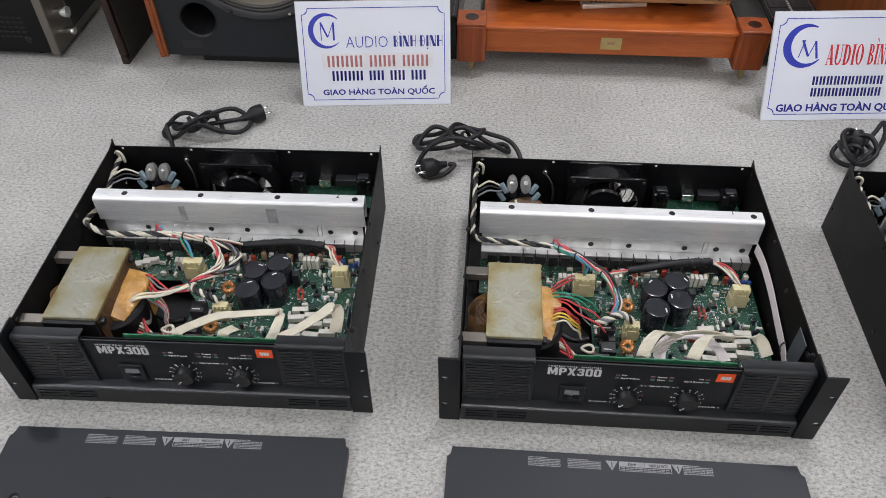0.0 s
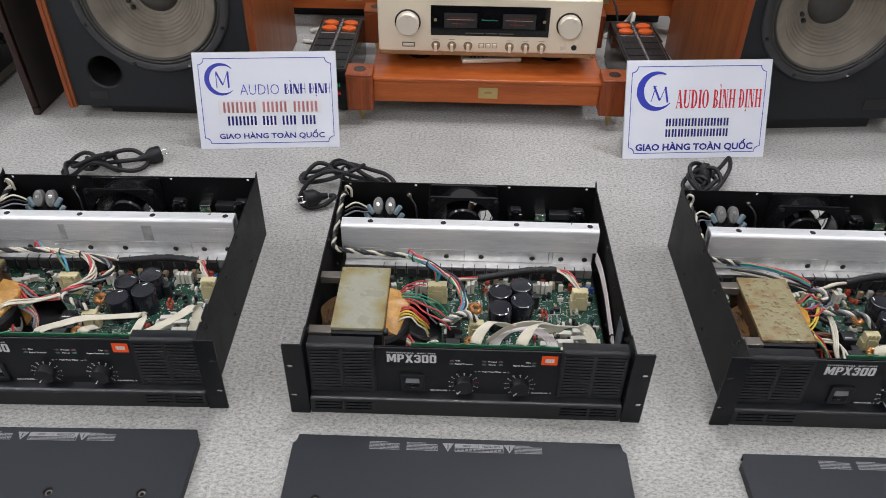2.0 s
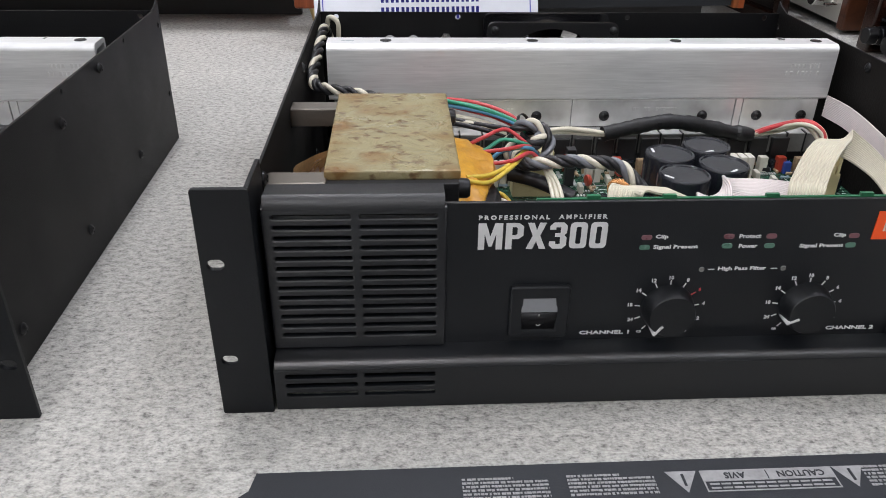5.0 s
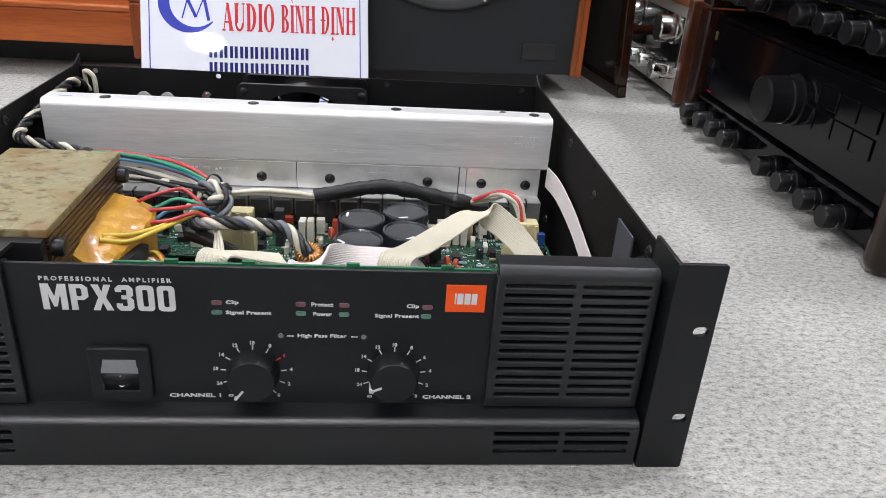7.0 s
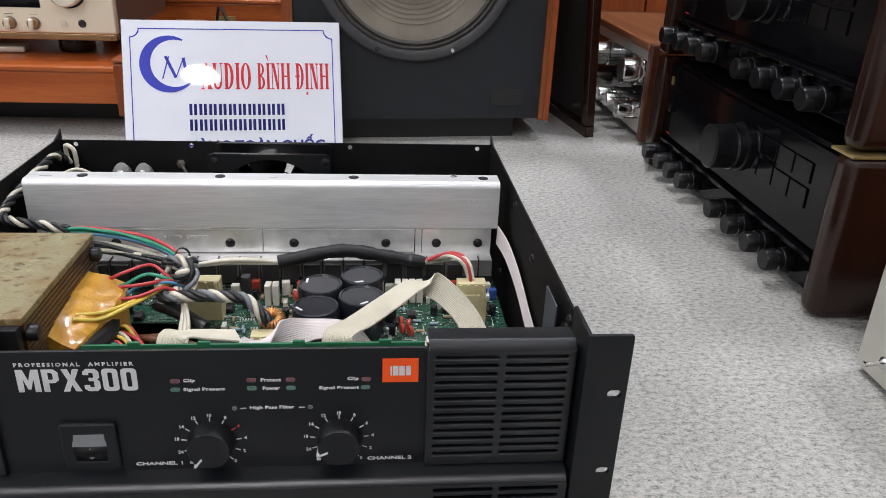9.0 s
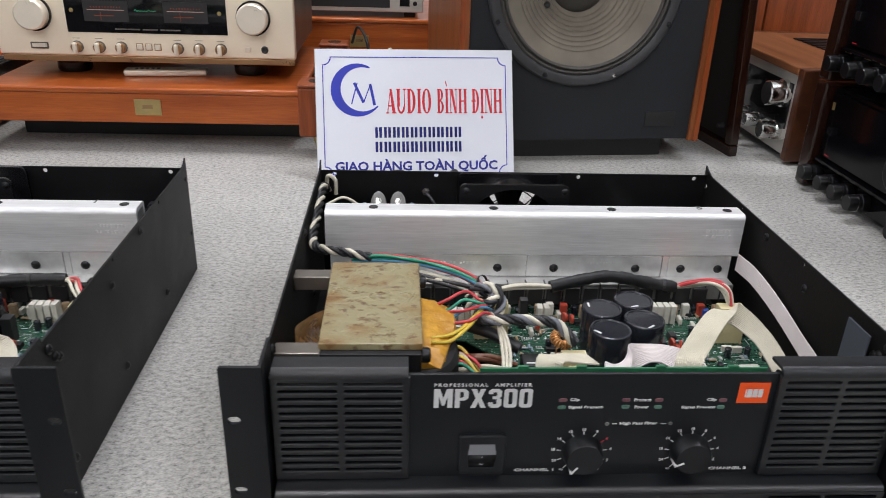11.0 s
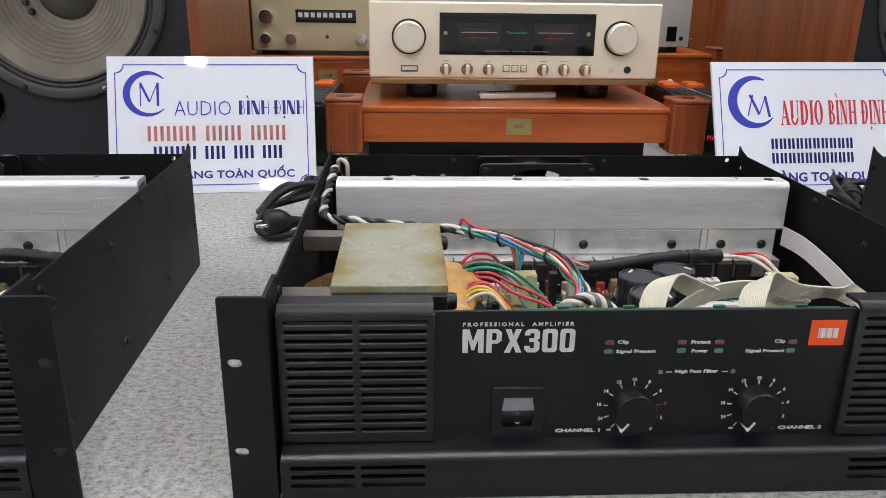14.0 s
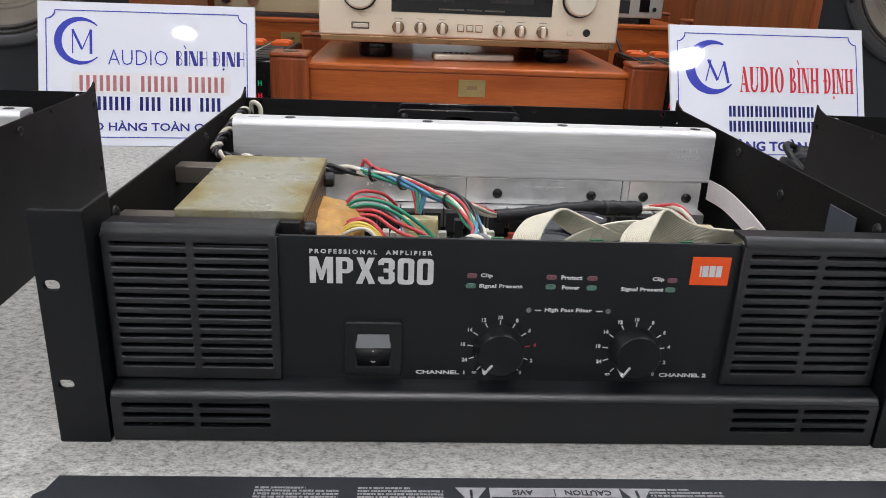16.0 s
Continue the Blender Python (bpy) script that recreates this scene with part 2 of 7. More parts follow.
M["sticker"] = surface("pale paper sticker", (0.6, 0.58, 0.52), 0.6, var=0.1)
M["grey_cap"] = surface("grey moulded terminal", (0.16, 0.16, 0.15), 0.4, var=0.2, scale=100)
M["chrome"] = surface("bright steel", (0.75, 0.75, 0.74), 0.15, metal=1.0, var=0.08, bump=0.02)
M["bolt"] = surface("dark steel screw", (0.03, 0.03, 0.032), 0.35, metal=0.6, var=0.3)
M["varnish"] = varnish_mat(0.86)
M["varnish_dark"] = varnish_mat(0.72)
M["varnish_spot"] = varnish_mat(0.70, True)
M["core"] = surface("laminated iron", (0.045, 0.026, 0.014), 0.45, var=0.5, scale=60, bump=0.3, stretch=(1, 1, 6), coat=0.2)
M["core_edge"] = surface("varnished core edge", (0.095, 0.050, 0.024), 0.42, var=0.6, scale=60, bump=0.3, stretch=(1, 1, 8), coat=0.25, dark=(0.035, 0.018, 0.010))
M["amber"] = surface("amber varnished tape", (0.58, 0.32, 0.085), 0.38, var=0.4, scale=70, bump=0.5, grain=260, coat=0.2, dark=(0.34, 0.16, 0.035))
M["amber_bright"] = surface("bright amber varnished tape", (0.58, 0.31, 0.035), 0.34, var=0.4, scale=70, bump=0.5, grain=260, coat=0.3, dark=(0.40, 0.17, 0.015))
M["paper"] = surface("kraft paper winding", (0.74, 0.52, 0.27), 0.5, var=0.4, scale=40, bump=0.4, coat=0.3)
M["coil_brown"] = surface("brown wound coil", (0.13, 0.075, 0.036), 0.55, var=0.5, scale=60, bump=0.4, coat=0.1)
M["board"] = board_mat()
M["board_edge"] = surface("green board", (0.03, 0.16, 0.075), 0.35, var=0.25, scale=60, bump=0.05)
M["can"] = surface("black capacitor sleeve", (0.014, 0.0155, 0.021), 0.22, var=0.2, scale=50, bump=0.05, coat=0.3)
M["copper"] = surface("copper winding", (0.72, 0.36, 0.14), 0.3, metal=0.8, var=0.3, scale=200)
M["cream"] = surface("cream nylon", (0.62, 0.55, 0.31), 0.4, var=0.15, scale=60, bump=0.05)
M["ceramic"] = surface("white ceramic", (0.62, 0.6, 0.52), 0.6, var=0.12, scale=150, bump=0.2)
M["redcap"] = surface("red dipped part", (0.4, 0.05, 0.025), 0.3, var=0.2, coat=0.4)
M["bluecap"] = surface("blue trimmer", (0.03, 0.08, 0.35), 0.4, var=0.2)
M["tan"] = surface("tan resistor", (0.42, 0.3, 0.18), 0.5, var=0.3, scale=300)
M["greycomp"] = surface("grey blue part", (0.25, 0.33, 0.38), 0.45, var=0.2, scale=100)
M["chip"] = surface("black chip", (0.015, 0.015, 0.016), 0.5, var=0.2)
M["ribbon"] = surface("ribbon cable", (0.60, 0.56, 0.44), 0.42, var=0.15, scale=50, bump=0.05)
M["ribbon_white"] = surface("pale ribbon cable", (0.66, 0.60, 0.58), 0.45, var=0.08, scale=50, bump=0.05)
for key, col in (("w_white", (0.66, 0.62, 0.5)), ("w_black", (0.02, 0.02, 0.022)), ("w_grey", (0.17, 0.18, 0.2)), ("w_red", (0.52, 0.052, 0.058)),
                 ("w_green", (0.03, 0.27, 0.16)), ("w_blue", (0.10, 0.30, 0.46)), ("w_yellow", (0.68, 0.5, 0.07)), ("w_brown", (0.16, 0.065, 0.035))):
    M[key] = surface("insulated wire " + key[2:], col, 0.35, var=0.12, scale=80, bump=0.03)
M["print"] = surface("silver print", (0.62, 0.62, 0.61), 0.5, var=0.08, scale=200, bump=0)
M["print_lid"] = surface("worn grey print", (0.27, 0.27, 0.27), 0.5, var=0.3, scale=200, bump=0)
M["print_dim"] = surface("pale print", (0.68, 0.68, 0.67), 0.5, var=0.08, scale=200, bump=0)
M["orange"] = surface("orange badge", (0.85, 0.095, 0.015), 0.35, var=0.06, bump=0)
M["led_red"] = surface("dark red lens", (0.18, 0.085, 0.095), 0.3, var=0.1)
M["led_green"] = surface("dark green lens", (0.10, 0.20, 0.15), 0.3, var=0.1)
# grey stands for ceiling light on the rocker's upward face
M["rocker"] = surface("rocker face greyed for light", (0.19, 0.195, 0.205), 0.6, var=0.1, bump=0)
M["fanblue"] = surface("blue grey flap", (0.055, 0.065, 0.082), 0.4, var=0.1)
M["sleeve"] = surface("light blue sleeve", (0.18, 0.25, 0.28), 0.4, var=0.2)
M["paper_white"] = surface("white print under acrylic", (0.75, 0.77, 0.83), 0.7, var=0.03, scale=12, bump=0, coat=1.0, rough_var=0.04, spec=0.2, coat_rough=0.022)
M["strip"] = surface("white paper strip", (0.72, 0.71, 0.72), 0.5, var=0.04, bump=0)
M["acrylic"] = surface("frosted acrylic edge", (0.6, 0.62, 0.62), 0.12, var=0.05, bump=0)
M["ink_blue"] = surface("blue ink", (0.035, 0.05, 0.42), 0.7, var=0.08, bump=0, coat=1.0, spec=0.2, coat_rough=0.022)
M["ink_navy"] = surface("navy ink", (0.03, 0.035, 0.26), 0.7, var=0.08, bump=0, coat=1.0, spec=0.2, coat_rough=0.022)
M["ink_red"] = surface("red ink", (0.62, 0.03, 0.045), 0.7, var=0.08, bump=0, coat=1.0, spec=0.2, coat_rough=0.022)
M["ink_pink"] = surface("faded red ink", (0.76, 0.33, 0.34), 0.7, var=0.08, bump=0, coat=1.0, spec=0.2, coat_rough=0.022)
M["cherry"] = wood("cherry veneer", (0.50, 0.127, 0.025), (0.29, 0.058, 0.012), along="x", coat=0.3)
M["cherry_z"] = wood("cherry post", (0.335, 0.078, 0.020), (0.17, 0.036, 0.010), along="z")
M["walnut"] = wood("walnut veneer", (0.28, 0.086, 0.026), (0.15, 0.042, 0.014), along="z", coat=0.15)
M["walnut_x"] = wood("walnut top", (0.26, 0.10, 0.04), (0.13, 0.045, 0.017), along="y", coat=0.15)
M["walnut_deep"] = wood("deep walnut veneer", (0.095, 0.031, 0.013), (0.045, 0.015, 0.007), along="y", coat=0.2)
M["rosewood"] = wood("dark gloss rosewood", (0.028, 0.0092, 0.005), (0.010, 0.0037, 0.0024), rough=0.25, coat=0.3, along="z")
M["baffle"] = surface("dark blue grey baffle paint", (0.012, 0.0138, 0.017), 0.8, var=0.25, scale=10, bump=0.35, grain=700)
M["cone"] = cone_mat()
M["surround"] = surface("doped cloth surround", (0.06, 0.055, 0.048), 0.55, var=0.25, scale=60, bump=0.2)
M["basket"] = surface("grey metal basket rim", (0.05, 0.05, 0.052), 0.45, metal=0.3, var=0.2)
M["grillcloth"] = surface("dark grille cloth", (0.022, 0.019, 0.017), 0.9, var=0.3, scale=15, bump=0.5, grain=900)
M["champagne"] = surface("champagne anodised aluminium", (0.90, 0.785, 0.61), 0.38, metal=0.25, var=0.05, scale=8, bump=0.04, grain=900, stretch=(0.2, 1, 1))
M["goldknob"] = surface("champagne knob", (0.84, 0.755, 0.62), 0.32, metal=0.3, var=0.05, bump=0.02)
M["goldlip"] = surface("bronze anodised edge", (0.42, 0.26, 0.13), 0.3, metal=0.7, var=0.1, bump=0.03)
M["brass"] = surface("brass plate", (0.55, 0.42, 0.18), 0.32, metal=0.8, var=0.15, scale=60)
M["glass"] = surface("black window glass", (0.006, 0.006, 0.007), 0.05, var=0.1, bump=0, rough_var=0.02)
M["bronze"] = surface("bronze grey panel", (0.19, 0.17, 0.145), 0.35, metal=0.6, var=0.1, scale=15)
M["silver"] = surface("silver panel", (0.62, 0.6, 0.54), 0.36, metal=0.5, var=0.06, scale=12)
M["tuner"] = surface("pale gold panel", (0.66, 0.56, 0.35), 0.38, metal=0.4, var=0.08, scale=15)
M["switch"] = surface("orange rocker switch", (0.85, 0.14, 0.02), 0.35, var=0.08)
M["white_cable"] = surface("white cable", (0.7, 0.68, 0.6), 0.4, var=0.1)
M["wall"] = surface("off-white wall paint", (0.72, 0.72, 0.70), 0.85, var=0.04, scale=3, bump=0.1, grain=200)
M["ceil"] = surface("white ceiling paint", (0.8, 0.8, 0.79), 0.9, var=0.03, scale=3, bump=0.1, grain=200)
M["meter"] = glow("dim orange meter light", (1.0, 0.17, 0.03), 0.06)
M["meter_line"] = glow("pale meter scale", (1.0, 0.6, 0.5), 0.25)
M["green_glow"] = glow("green lit emblem", (0.1, 0.9, 0.45), 0.12)
M["red_digit"] = glow("red digit light", (1.0, 0.02, 0.06), 0.6)
M["red_lamp"] = glow("small red lamp", (1.0, 0.03, 0.05), 0.35)
M["green_digit"] = glow("green digit light", (0.02, 0.8, 0.35), 0.35)
M["lamp_glow"] = glow("lamp diffuser", (0.985, 0.96, 1.01), LAMP_GLOW)
M["lamp_cool"] = glow("cooler lamp diffuser", (0.945, 0.965, 1.07), LAMP_GLOW)


# ---------------------------------------------------------------- mesh helpers
ROUND = ("wire", "cable", "cable_sleeve", "power_cord", "sleeve", "wire_loop", "choke", "fan_guard")


def shade(me, smooth):
    """Rounded edges smooth, flat faces truly flat."""
    for p in me.polygons:
        p.use_smooth = True
    me.set_sharp_from_angle(angle=radians(smooth))
    for p in me.polygons:
        p.use_smooth = max(abs(c) for c in p.normal) < 0.9999


def finish(name, bm, mat, smooth=35):
    bmesh.ops.recalc_face_normals(bm, faces=bm.faces)
    me = bpy.data.meshes.new(name)
    bm.to_mesh(me)
    bm.free()
    if smooth:
        shade(me, 75 if name in ROUND else smooth)
    me.materials.append(M[mat])
    return me


def part(name, bm, mat, parent=None, label="", at=None, smooth=35):
    me = bm if isinstance(bm, bpy.types.Mesh) else finish(name, bm, mat, smooth)
    ob = new(name, me)
    ob.parent = parent
    if at is not None:
        ob.matrix_basis = at
    if label:
        ob["label"] = label
    return ob


def thing(name, label, category, group="", kind="", at=None):
    ob = new(name)
    ob.empty_display_size = 0.05
    if at is not None:
        ob.matrix_basis = at
    return tagged(ob, label, category, group, kind)


def box(bm, x0, x1, y0, y1, z0, z1, bev=0.0, seg=2, m=None):
    vs = [bm.verts.new(p) for p in ((x0, y0, z0), (x1, y0, z0), (x1, y1, z0), (x0, y1, z0), (x0, y0, z1), (x1, y0, z1), (x1, y1, z1), (x0, y1, z1))]
    fs = [bm.faces.new([vs[i] for i in q]) for q in ((0, 3, 2, 1), (4, 5, 6, 7), (0, 1, 5, 4), (1, 2, 6, 5), (2, 3, 7, 6), (3, 0, 4, 7))]
    if m is not None:
        bmesh.ops.transform(bm, matrix=m, verts=vs)
    if bev:
        es = list({e for f in fs for e in f.edges})
        bmesh.ops.bevel(bm, geom=es, offset=bev, segments=seg, profile=0.5, affect="EDGES")
    return bm


def cube(*a, **k):
    return box(bmesh.new(), *a, **k)


def lathe(bm, profile, m=None, n=32):
    """Turns (radius, height) pairs round z; m places it."""
    m = m or Matrix()
    rings = []
    for r, h in profile:
        if r < 1e-6:
            rings.append([bm.verts.new(m @ Vector((0, 0, h)))])
        else:
            rings.append([bm.verts.new(m @ Vector((r * math.cos(2 * math.pi * i / n), r * math.sin(2 * math.pi * i / n), h))) for i in range(n)])
    for a, b in zip(rings, rings[1:]):
        if len(a) == 1 and len(b) == 1:
            continue
        for i in range(n):
            j = (i + 1) % n
            q = [a[0], b[i], b[j]] if len(a) == 1 else [a[i], b[0], a[j]] if len(b) == 1 else [a[i], b[i], b[j], a[j]]
            bm.faces.new(q)
    return bm


def turned(profile, m=None, n=32):
    return lathe(bmesh.new(), profile, m, n)


FRONT = Matrix.Rotation(radians(90), 4, "X")  # local z looks towards -y


def front_at(x, y, z):
    return Matrix.Translation((x, y, z)) @ FRONT


def smooth_path(pts, steps=6):
    pts = [Vector(p) for p in pts]
    if len(pts) < 3:
        return pts
    ext = [pts[0] * 2 - pts[1], *pts, pts[-1] * 2 - pts[-2]]
    out = []
    for a, b, c, d in zip(ext, ext[1:], ext[2:], ext[3:]):
        for i in range(steps):
            t = i / steps
            out.append(0.5 * ((2 * b) + (c - a) * t + (2 * a - 5 * b + 4 * c - d) * t * t + (3 * b - a - 3 * c + d) * t ** 3))
    out.append(pts[-1])
    return out


def frames_along(path):
    side = None
    out = []
    for i, p in enumerate(path):
        d = (path[min(i + 1, len(path) - 1)] - path[max(i - 1, 0)]).normalized()
        if side is None:
            side = d.orthogonal().normalized()
        side = (side - d * side.dot(d))
        side = side.normalized() if side.length > 1e-6 else d.orthogonal().normalized()
        out.append((p, side, d.cross(side)))
    return out


def tube(bm, pts, r, n=7, steps=6, path=None):
    path = path or smooth_path(pts, steps)
    rings = []
    for p, u, v in frames_along(path):
        rings.append([bm.verts.new(p + r * (math.cos(2 * math.pi * k / n) * u + math.sin(2 * math.pi * k / n) * v)) for k in range(n)])
    for a, b in zip(rings, rings[1:]):
        for k in range(n):
            bm.faces.new((a[k], a[(k + 1) % n], b[(k + 1) % n], b[k]))
    bm.faces.new(rings[0][::-1])
    bm.faces.new(rings[-1])
    return bm


def ribbon(bm, pts, across, width, thick=0.0009, cores=14, steps=6):
    """A flat cable of round cores along pts; across: its width's direction, one for all or one a point."""
    path = smooth_path(pts, steps)
    many = isinstance(across[0], (tuple, list))
    rows = []
    for i, p in enumerate(path):
        d = (path[min(i + 1, len(path) - 1)] - path[max(i - 1, 0)]).normalized()
        if many:
            f = i / (len(path) - 1) * (len(across) - 1)
            k = min(int(f), len(across) - 2)
            w = Vector(across[k]).lerp(Vector(across[k + 1]), f - k)
        else:
            w = Vector(across)
        w = (w - d * w.dot(d)).normalized()
        up = d.cross(w)
        row = []
        for k in range(2 * cores + 1):
            h = thick if k % 2 else thick * 0.55
            row.append(p + w * width * (k / (2 * cores) - 0.5) + up * h)
        for k in range(2 * cores, -1, -1):
            h = thick if k % 2 else thick * 0.55
            row.append(p + w * width * (k / (2 * cores) - 0.5) - up * h)
        rows.append([bm.verts.new(q) for q in row])
    for a, b in zip(rows, rows[1:]):
        for k in range(len(a)):
            bm.faces.new((a[k], a[(k + 1) % len(a)], b[(k + 1) % len(a)], b[k]))
    bm.faces.new(rows[0][::-1])
    bm.faces.new(rows[-1])
    return bm


def plate(name, outline, holes, depth, mat, bevel=0.0, res=6, smooth=35):
    """A flat sheet in the xz plane with holes through it, from y = 0 back to y = depth. Outlines are rings of (x, z)."""
    cu = bpy.data.curves.new(name, "CURVE")
    cu.dimensions, cu.fill_mode = "2D", "BOTH"
    cu.extrude, cu.bevel_depth, cu.bevel_resolution = depth / 2 - bevel, bevel, 1
    for ring in (outline, *holes):
        s = cu.splines.new("POLY")
        s.points.add(len(ring) - 1)
        s.use_cyclic_u = True
        for p, (x, z) in zip(s.points, ring):
            p.co = (x, z, 0, 1)
    me = bpy.data.meshes.new_from_object(bpy.data.objects.new(name, cu))
    bm = bmesh.new()
    bm.from_mesh(me)
    bmesh.ops.remove_doubles(bm, verts=bm.verts[:], dist=1e-5)
    bm.to_mesh(me)
    bm.free()
    me.transform(Matrix.Translation((0, depth / 2, 0)) @ FRONT)
    me.materials.clear()
    me.materials.append(M[mat])
    if smooth:
        shade(me, smooth)
    return me


def rect(x0, x1, z0, z1, r=0.0, n=4):
    if not r:
        return [(x0, z0), (x1, z0), (x1, z1), (x0, z1)]
    out = []
    for cx, cz, a in ((x1 - r, z0 + r, -90), (x1 - r, z1 - r, 0), (x0 + r, z1 - r, 90), (x0 + r, z0 + r, 180)):
        for k in range(n + 1):
            b = radians(a + 90 * k / n)
            out.append((cx + r * math.cos(b), cz + r * math.sin(b)))
    return out


def moved(me, y):
    me.transform(Matrix.Translation((0, y, 0)))
    return me


def ring(cx, cz, r, n=20):
    return [(cx + r * math.cos(2 * math.pi * k / n), cz + r * math.sin(2 * math.pi * k / n)) for k in range(n)]


TEXTS = {}


def lettering(body, mat, x, y, z, width=None, height=None, align="LEFT", depth=0.0003, bold=0.0, upright=True, res=2, space=1.0):
    """Raised lettering as a mesh in the xz plane, facing -y, its lower left (or middle, right) at x, z."""
    key = (body, mat, width, height, align, depth, bold, upright, space)
    if key in TEXTS:
        me = TEXTS[key]
    else:
        cu = bpy.data.curves.new("lettering", "FONT")
        cu.body, cu.resolution_u, cu.extrude, cu.offset = body, res, 0.01, bold
        cu.space_character = space
        me = bpy.data.meshes.new_from_object(bpy.data.objects.new("lettering", cu))
        co = np.zeros(len(me.vertices) * 3)
        me.vertices.foreach_get("co", co)
        co = co.reshape(-1, 3)
        lo, hi = co.min(0), co.max(0)
        sx = width / (hi[0] - lo[0]) if width else None
        sz = height / (hi[1] - lo[1]) if height else None
        sx, sz = sx or sz, sz or sx
        shift = {"LEFT": 0, "CENTER": 0.5, "RIGHT": 1}[align] * (hi[0] - lo[0])
        m = Matrix.Diagonal((sx, sz, depth / 0.02, 1)) @ Matrix.Translation((-lo[0] - shift, -lo[1], 0))
        me.transform((FRONT if upright else Matrix()) @ m)
        me.materials.clear()
        me.materials.append(M[mat])
        TEXTS[key] = me
    return me, Matrix.Translation((x, y, z))


def letter(parent, body, mat, x, y, z, label="", **k):
    me, at = lettering(body, mat, x, y, z, **k)
    return part("lettering", me, mat, parent, label, at)


# ---------------------------------------------------------------- room
def room():
    xs = np.concatenate((np.linspace(-3.6, -1.3, 6), np.linspace(-1.2, -0.12, 40), np.linspace(-0.1, -0.02, 70), np.linspace(0.0, 0.49, 20), np.linspace(0.5, 0.575, 60), np.linspace(0.6, 1.8, 40), np.linspace(1.95, 4.0, 6)))
    ys = np.concatenate((np.linspace(-5.4, -0.8, 8), np.linspace(-0.7, 1.5, 90), np.linspace(1.7, 3.2, 5)))
    gx, gy = np.meshgrid(xs, ys)
    gz = np.zeros_like(gx)
    for x0, h, w, ph in ((-0.046, 0.0014, 0.0018, 0.0), (-0.066, 0.0012, 0.0018, 1.0), (0.53, 0.0008, 0.0018, 2.0), (0.546, 0.0007, 0.0018, 0.5)):
        line = x0 + 0.006 * np.sin(gy * 4 + ph) - 0.012 * gy
        gz += h * np.exp(-((gx - line) / w) ** 2) * (0.6 + 0.4 * np.sin(gy * 7 + ph)) * (gy > -0.6) * (gy < 0.72)
    verts = np.stack((gx, gy, gz), -1).reshape(-1, 3)
    nx = len(xs)
    faces = [(j * nx + i, j * nx + i + 1, (j + 1) * nx + i + 1, (j + 1) * nx + i) for j in range(len(ys) - 1) for i in range(nx - 1)]
    me = bpy.data.meshes.new("floor")
    me.from_pydata(verts.tolist(), [], faces)
    for p in me.polygons:
        p.use_smooth = True
    me.materials.append(M["carpet"])
    tagged(new("floor", me), "light grey loop pile carpet with faint creases", "carpet", kind="structure")
    for name, a in (("wall_north", (-3.6, 4.0, 3.2, 3.3, 0, CEILING)), ("wall_south", (-3.6, 4.0, -5.5, -5.4, 0, CEILING)),
                    ("wall_west", (-3.7, -3.6, -5.5, 3.3, 0, CEILING)), ("wall_east", (4.0, 4.1, -5.5, 3.3, 0, CEILING))):
        tagged(part(name, cube(*a), "wall"), "plain off-white painted wall", "wall", kind="structure")
    tagged(part("ceiling", cube(-3.7, 4.1, -5.5, 3.3, CEILING, CEILING + 0.1), "ceil"), "plain white ceiling", "ceiling", kind="structure")
    body = finish("housing", turned([(0.0, -0.001), (0.136, -0.001), (0.142, -0.008), (0.14, -0.018), (0.125, -0.02), (0.125, -0.012), (0, -0.012)], n=40), "ceil")
    disc = finish("diffuser", turned([(0.0, -0.0165), (0.118, -0.0165), (0.1249, -0.0135)], n=40), "lamp_glow")
    cool = disc.copy()
    cool.materials[0] = M["lamp_cool"]
    for x, y in LAMPS:
        small = y < -3 and -1 < x < 0 and y > -4
        lamp = thing("ceiling_lamp", "small round white ceiling lamp, lit" if small else "round white flush ceiling lamp, lit", "ceiling lamp", "ceiling lamps",
                     at=Matrix.Translation((x, y, CEILING)) @ Matrix.Scale(0.6 if small else 1.0, 4))
        part("housing", body, "ceil", lamp)
        part("diffuser", cool if abs(x) > 1.0 else disc, "lamp_glow", lamp, "bright white diffuser")


room()


# ---------------------------------------------------------------- power amplifiers
def prism_x(bm, profile, x0, x1):
    """A (y, z) outline drawn out along x."""
    a = [bm.verts.new((x0, y, z)) for y, z in profile]
    b = [bm.verts.new((x1, y, z)) for y, z in profile]
    for i in range(len(a)):
        j = (i + 1) % len(a)
        bm.faces.new((a[i], a[j], b[j], b[i]))
    bm.faces.new(a[::-1])
    bm.faces.new(b)
    return bm


def arc(cy, cz, r, a0, a1, n=6):
    return [(cy + r * math.cos(radians(a0 + (a1 - a0) * k / n)), cz + r * math.sin(radians(a0 + (a1 - a0) * k / n))) for k in range(n + 1)]


CACHE = {}


def cached(key, make, mat, smooth=35):
    if key not in CACHE:
        CACHE[key] = finish(key, make(), mat, smooth)
    return CACHE[key]


def put(name, key, make, mat, parent, x, y, z, rz=0.0, label=""):
    return part(name, cached(key + mat, make, mat), mat, parent, label, pose(x, y, z, 0, 0, rz))


def wire(parent, pts, mat, r=0.0012, name="wire", label="", n=6):
    return part(name, tube(bmesh.new(), pts, r, n), mat, parent, label)


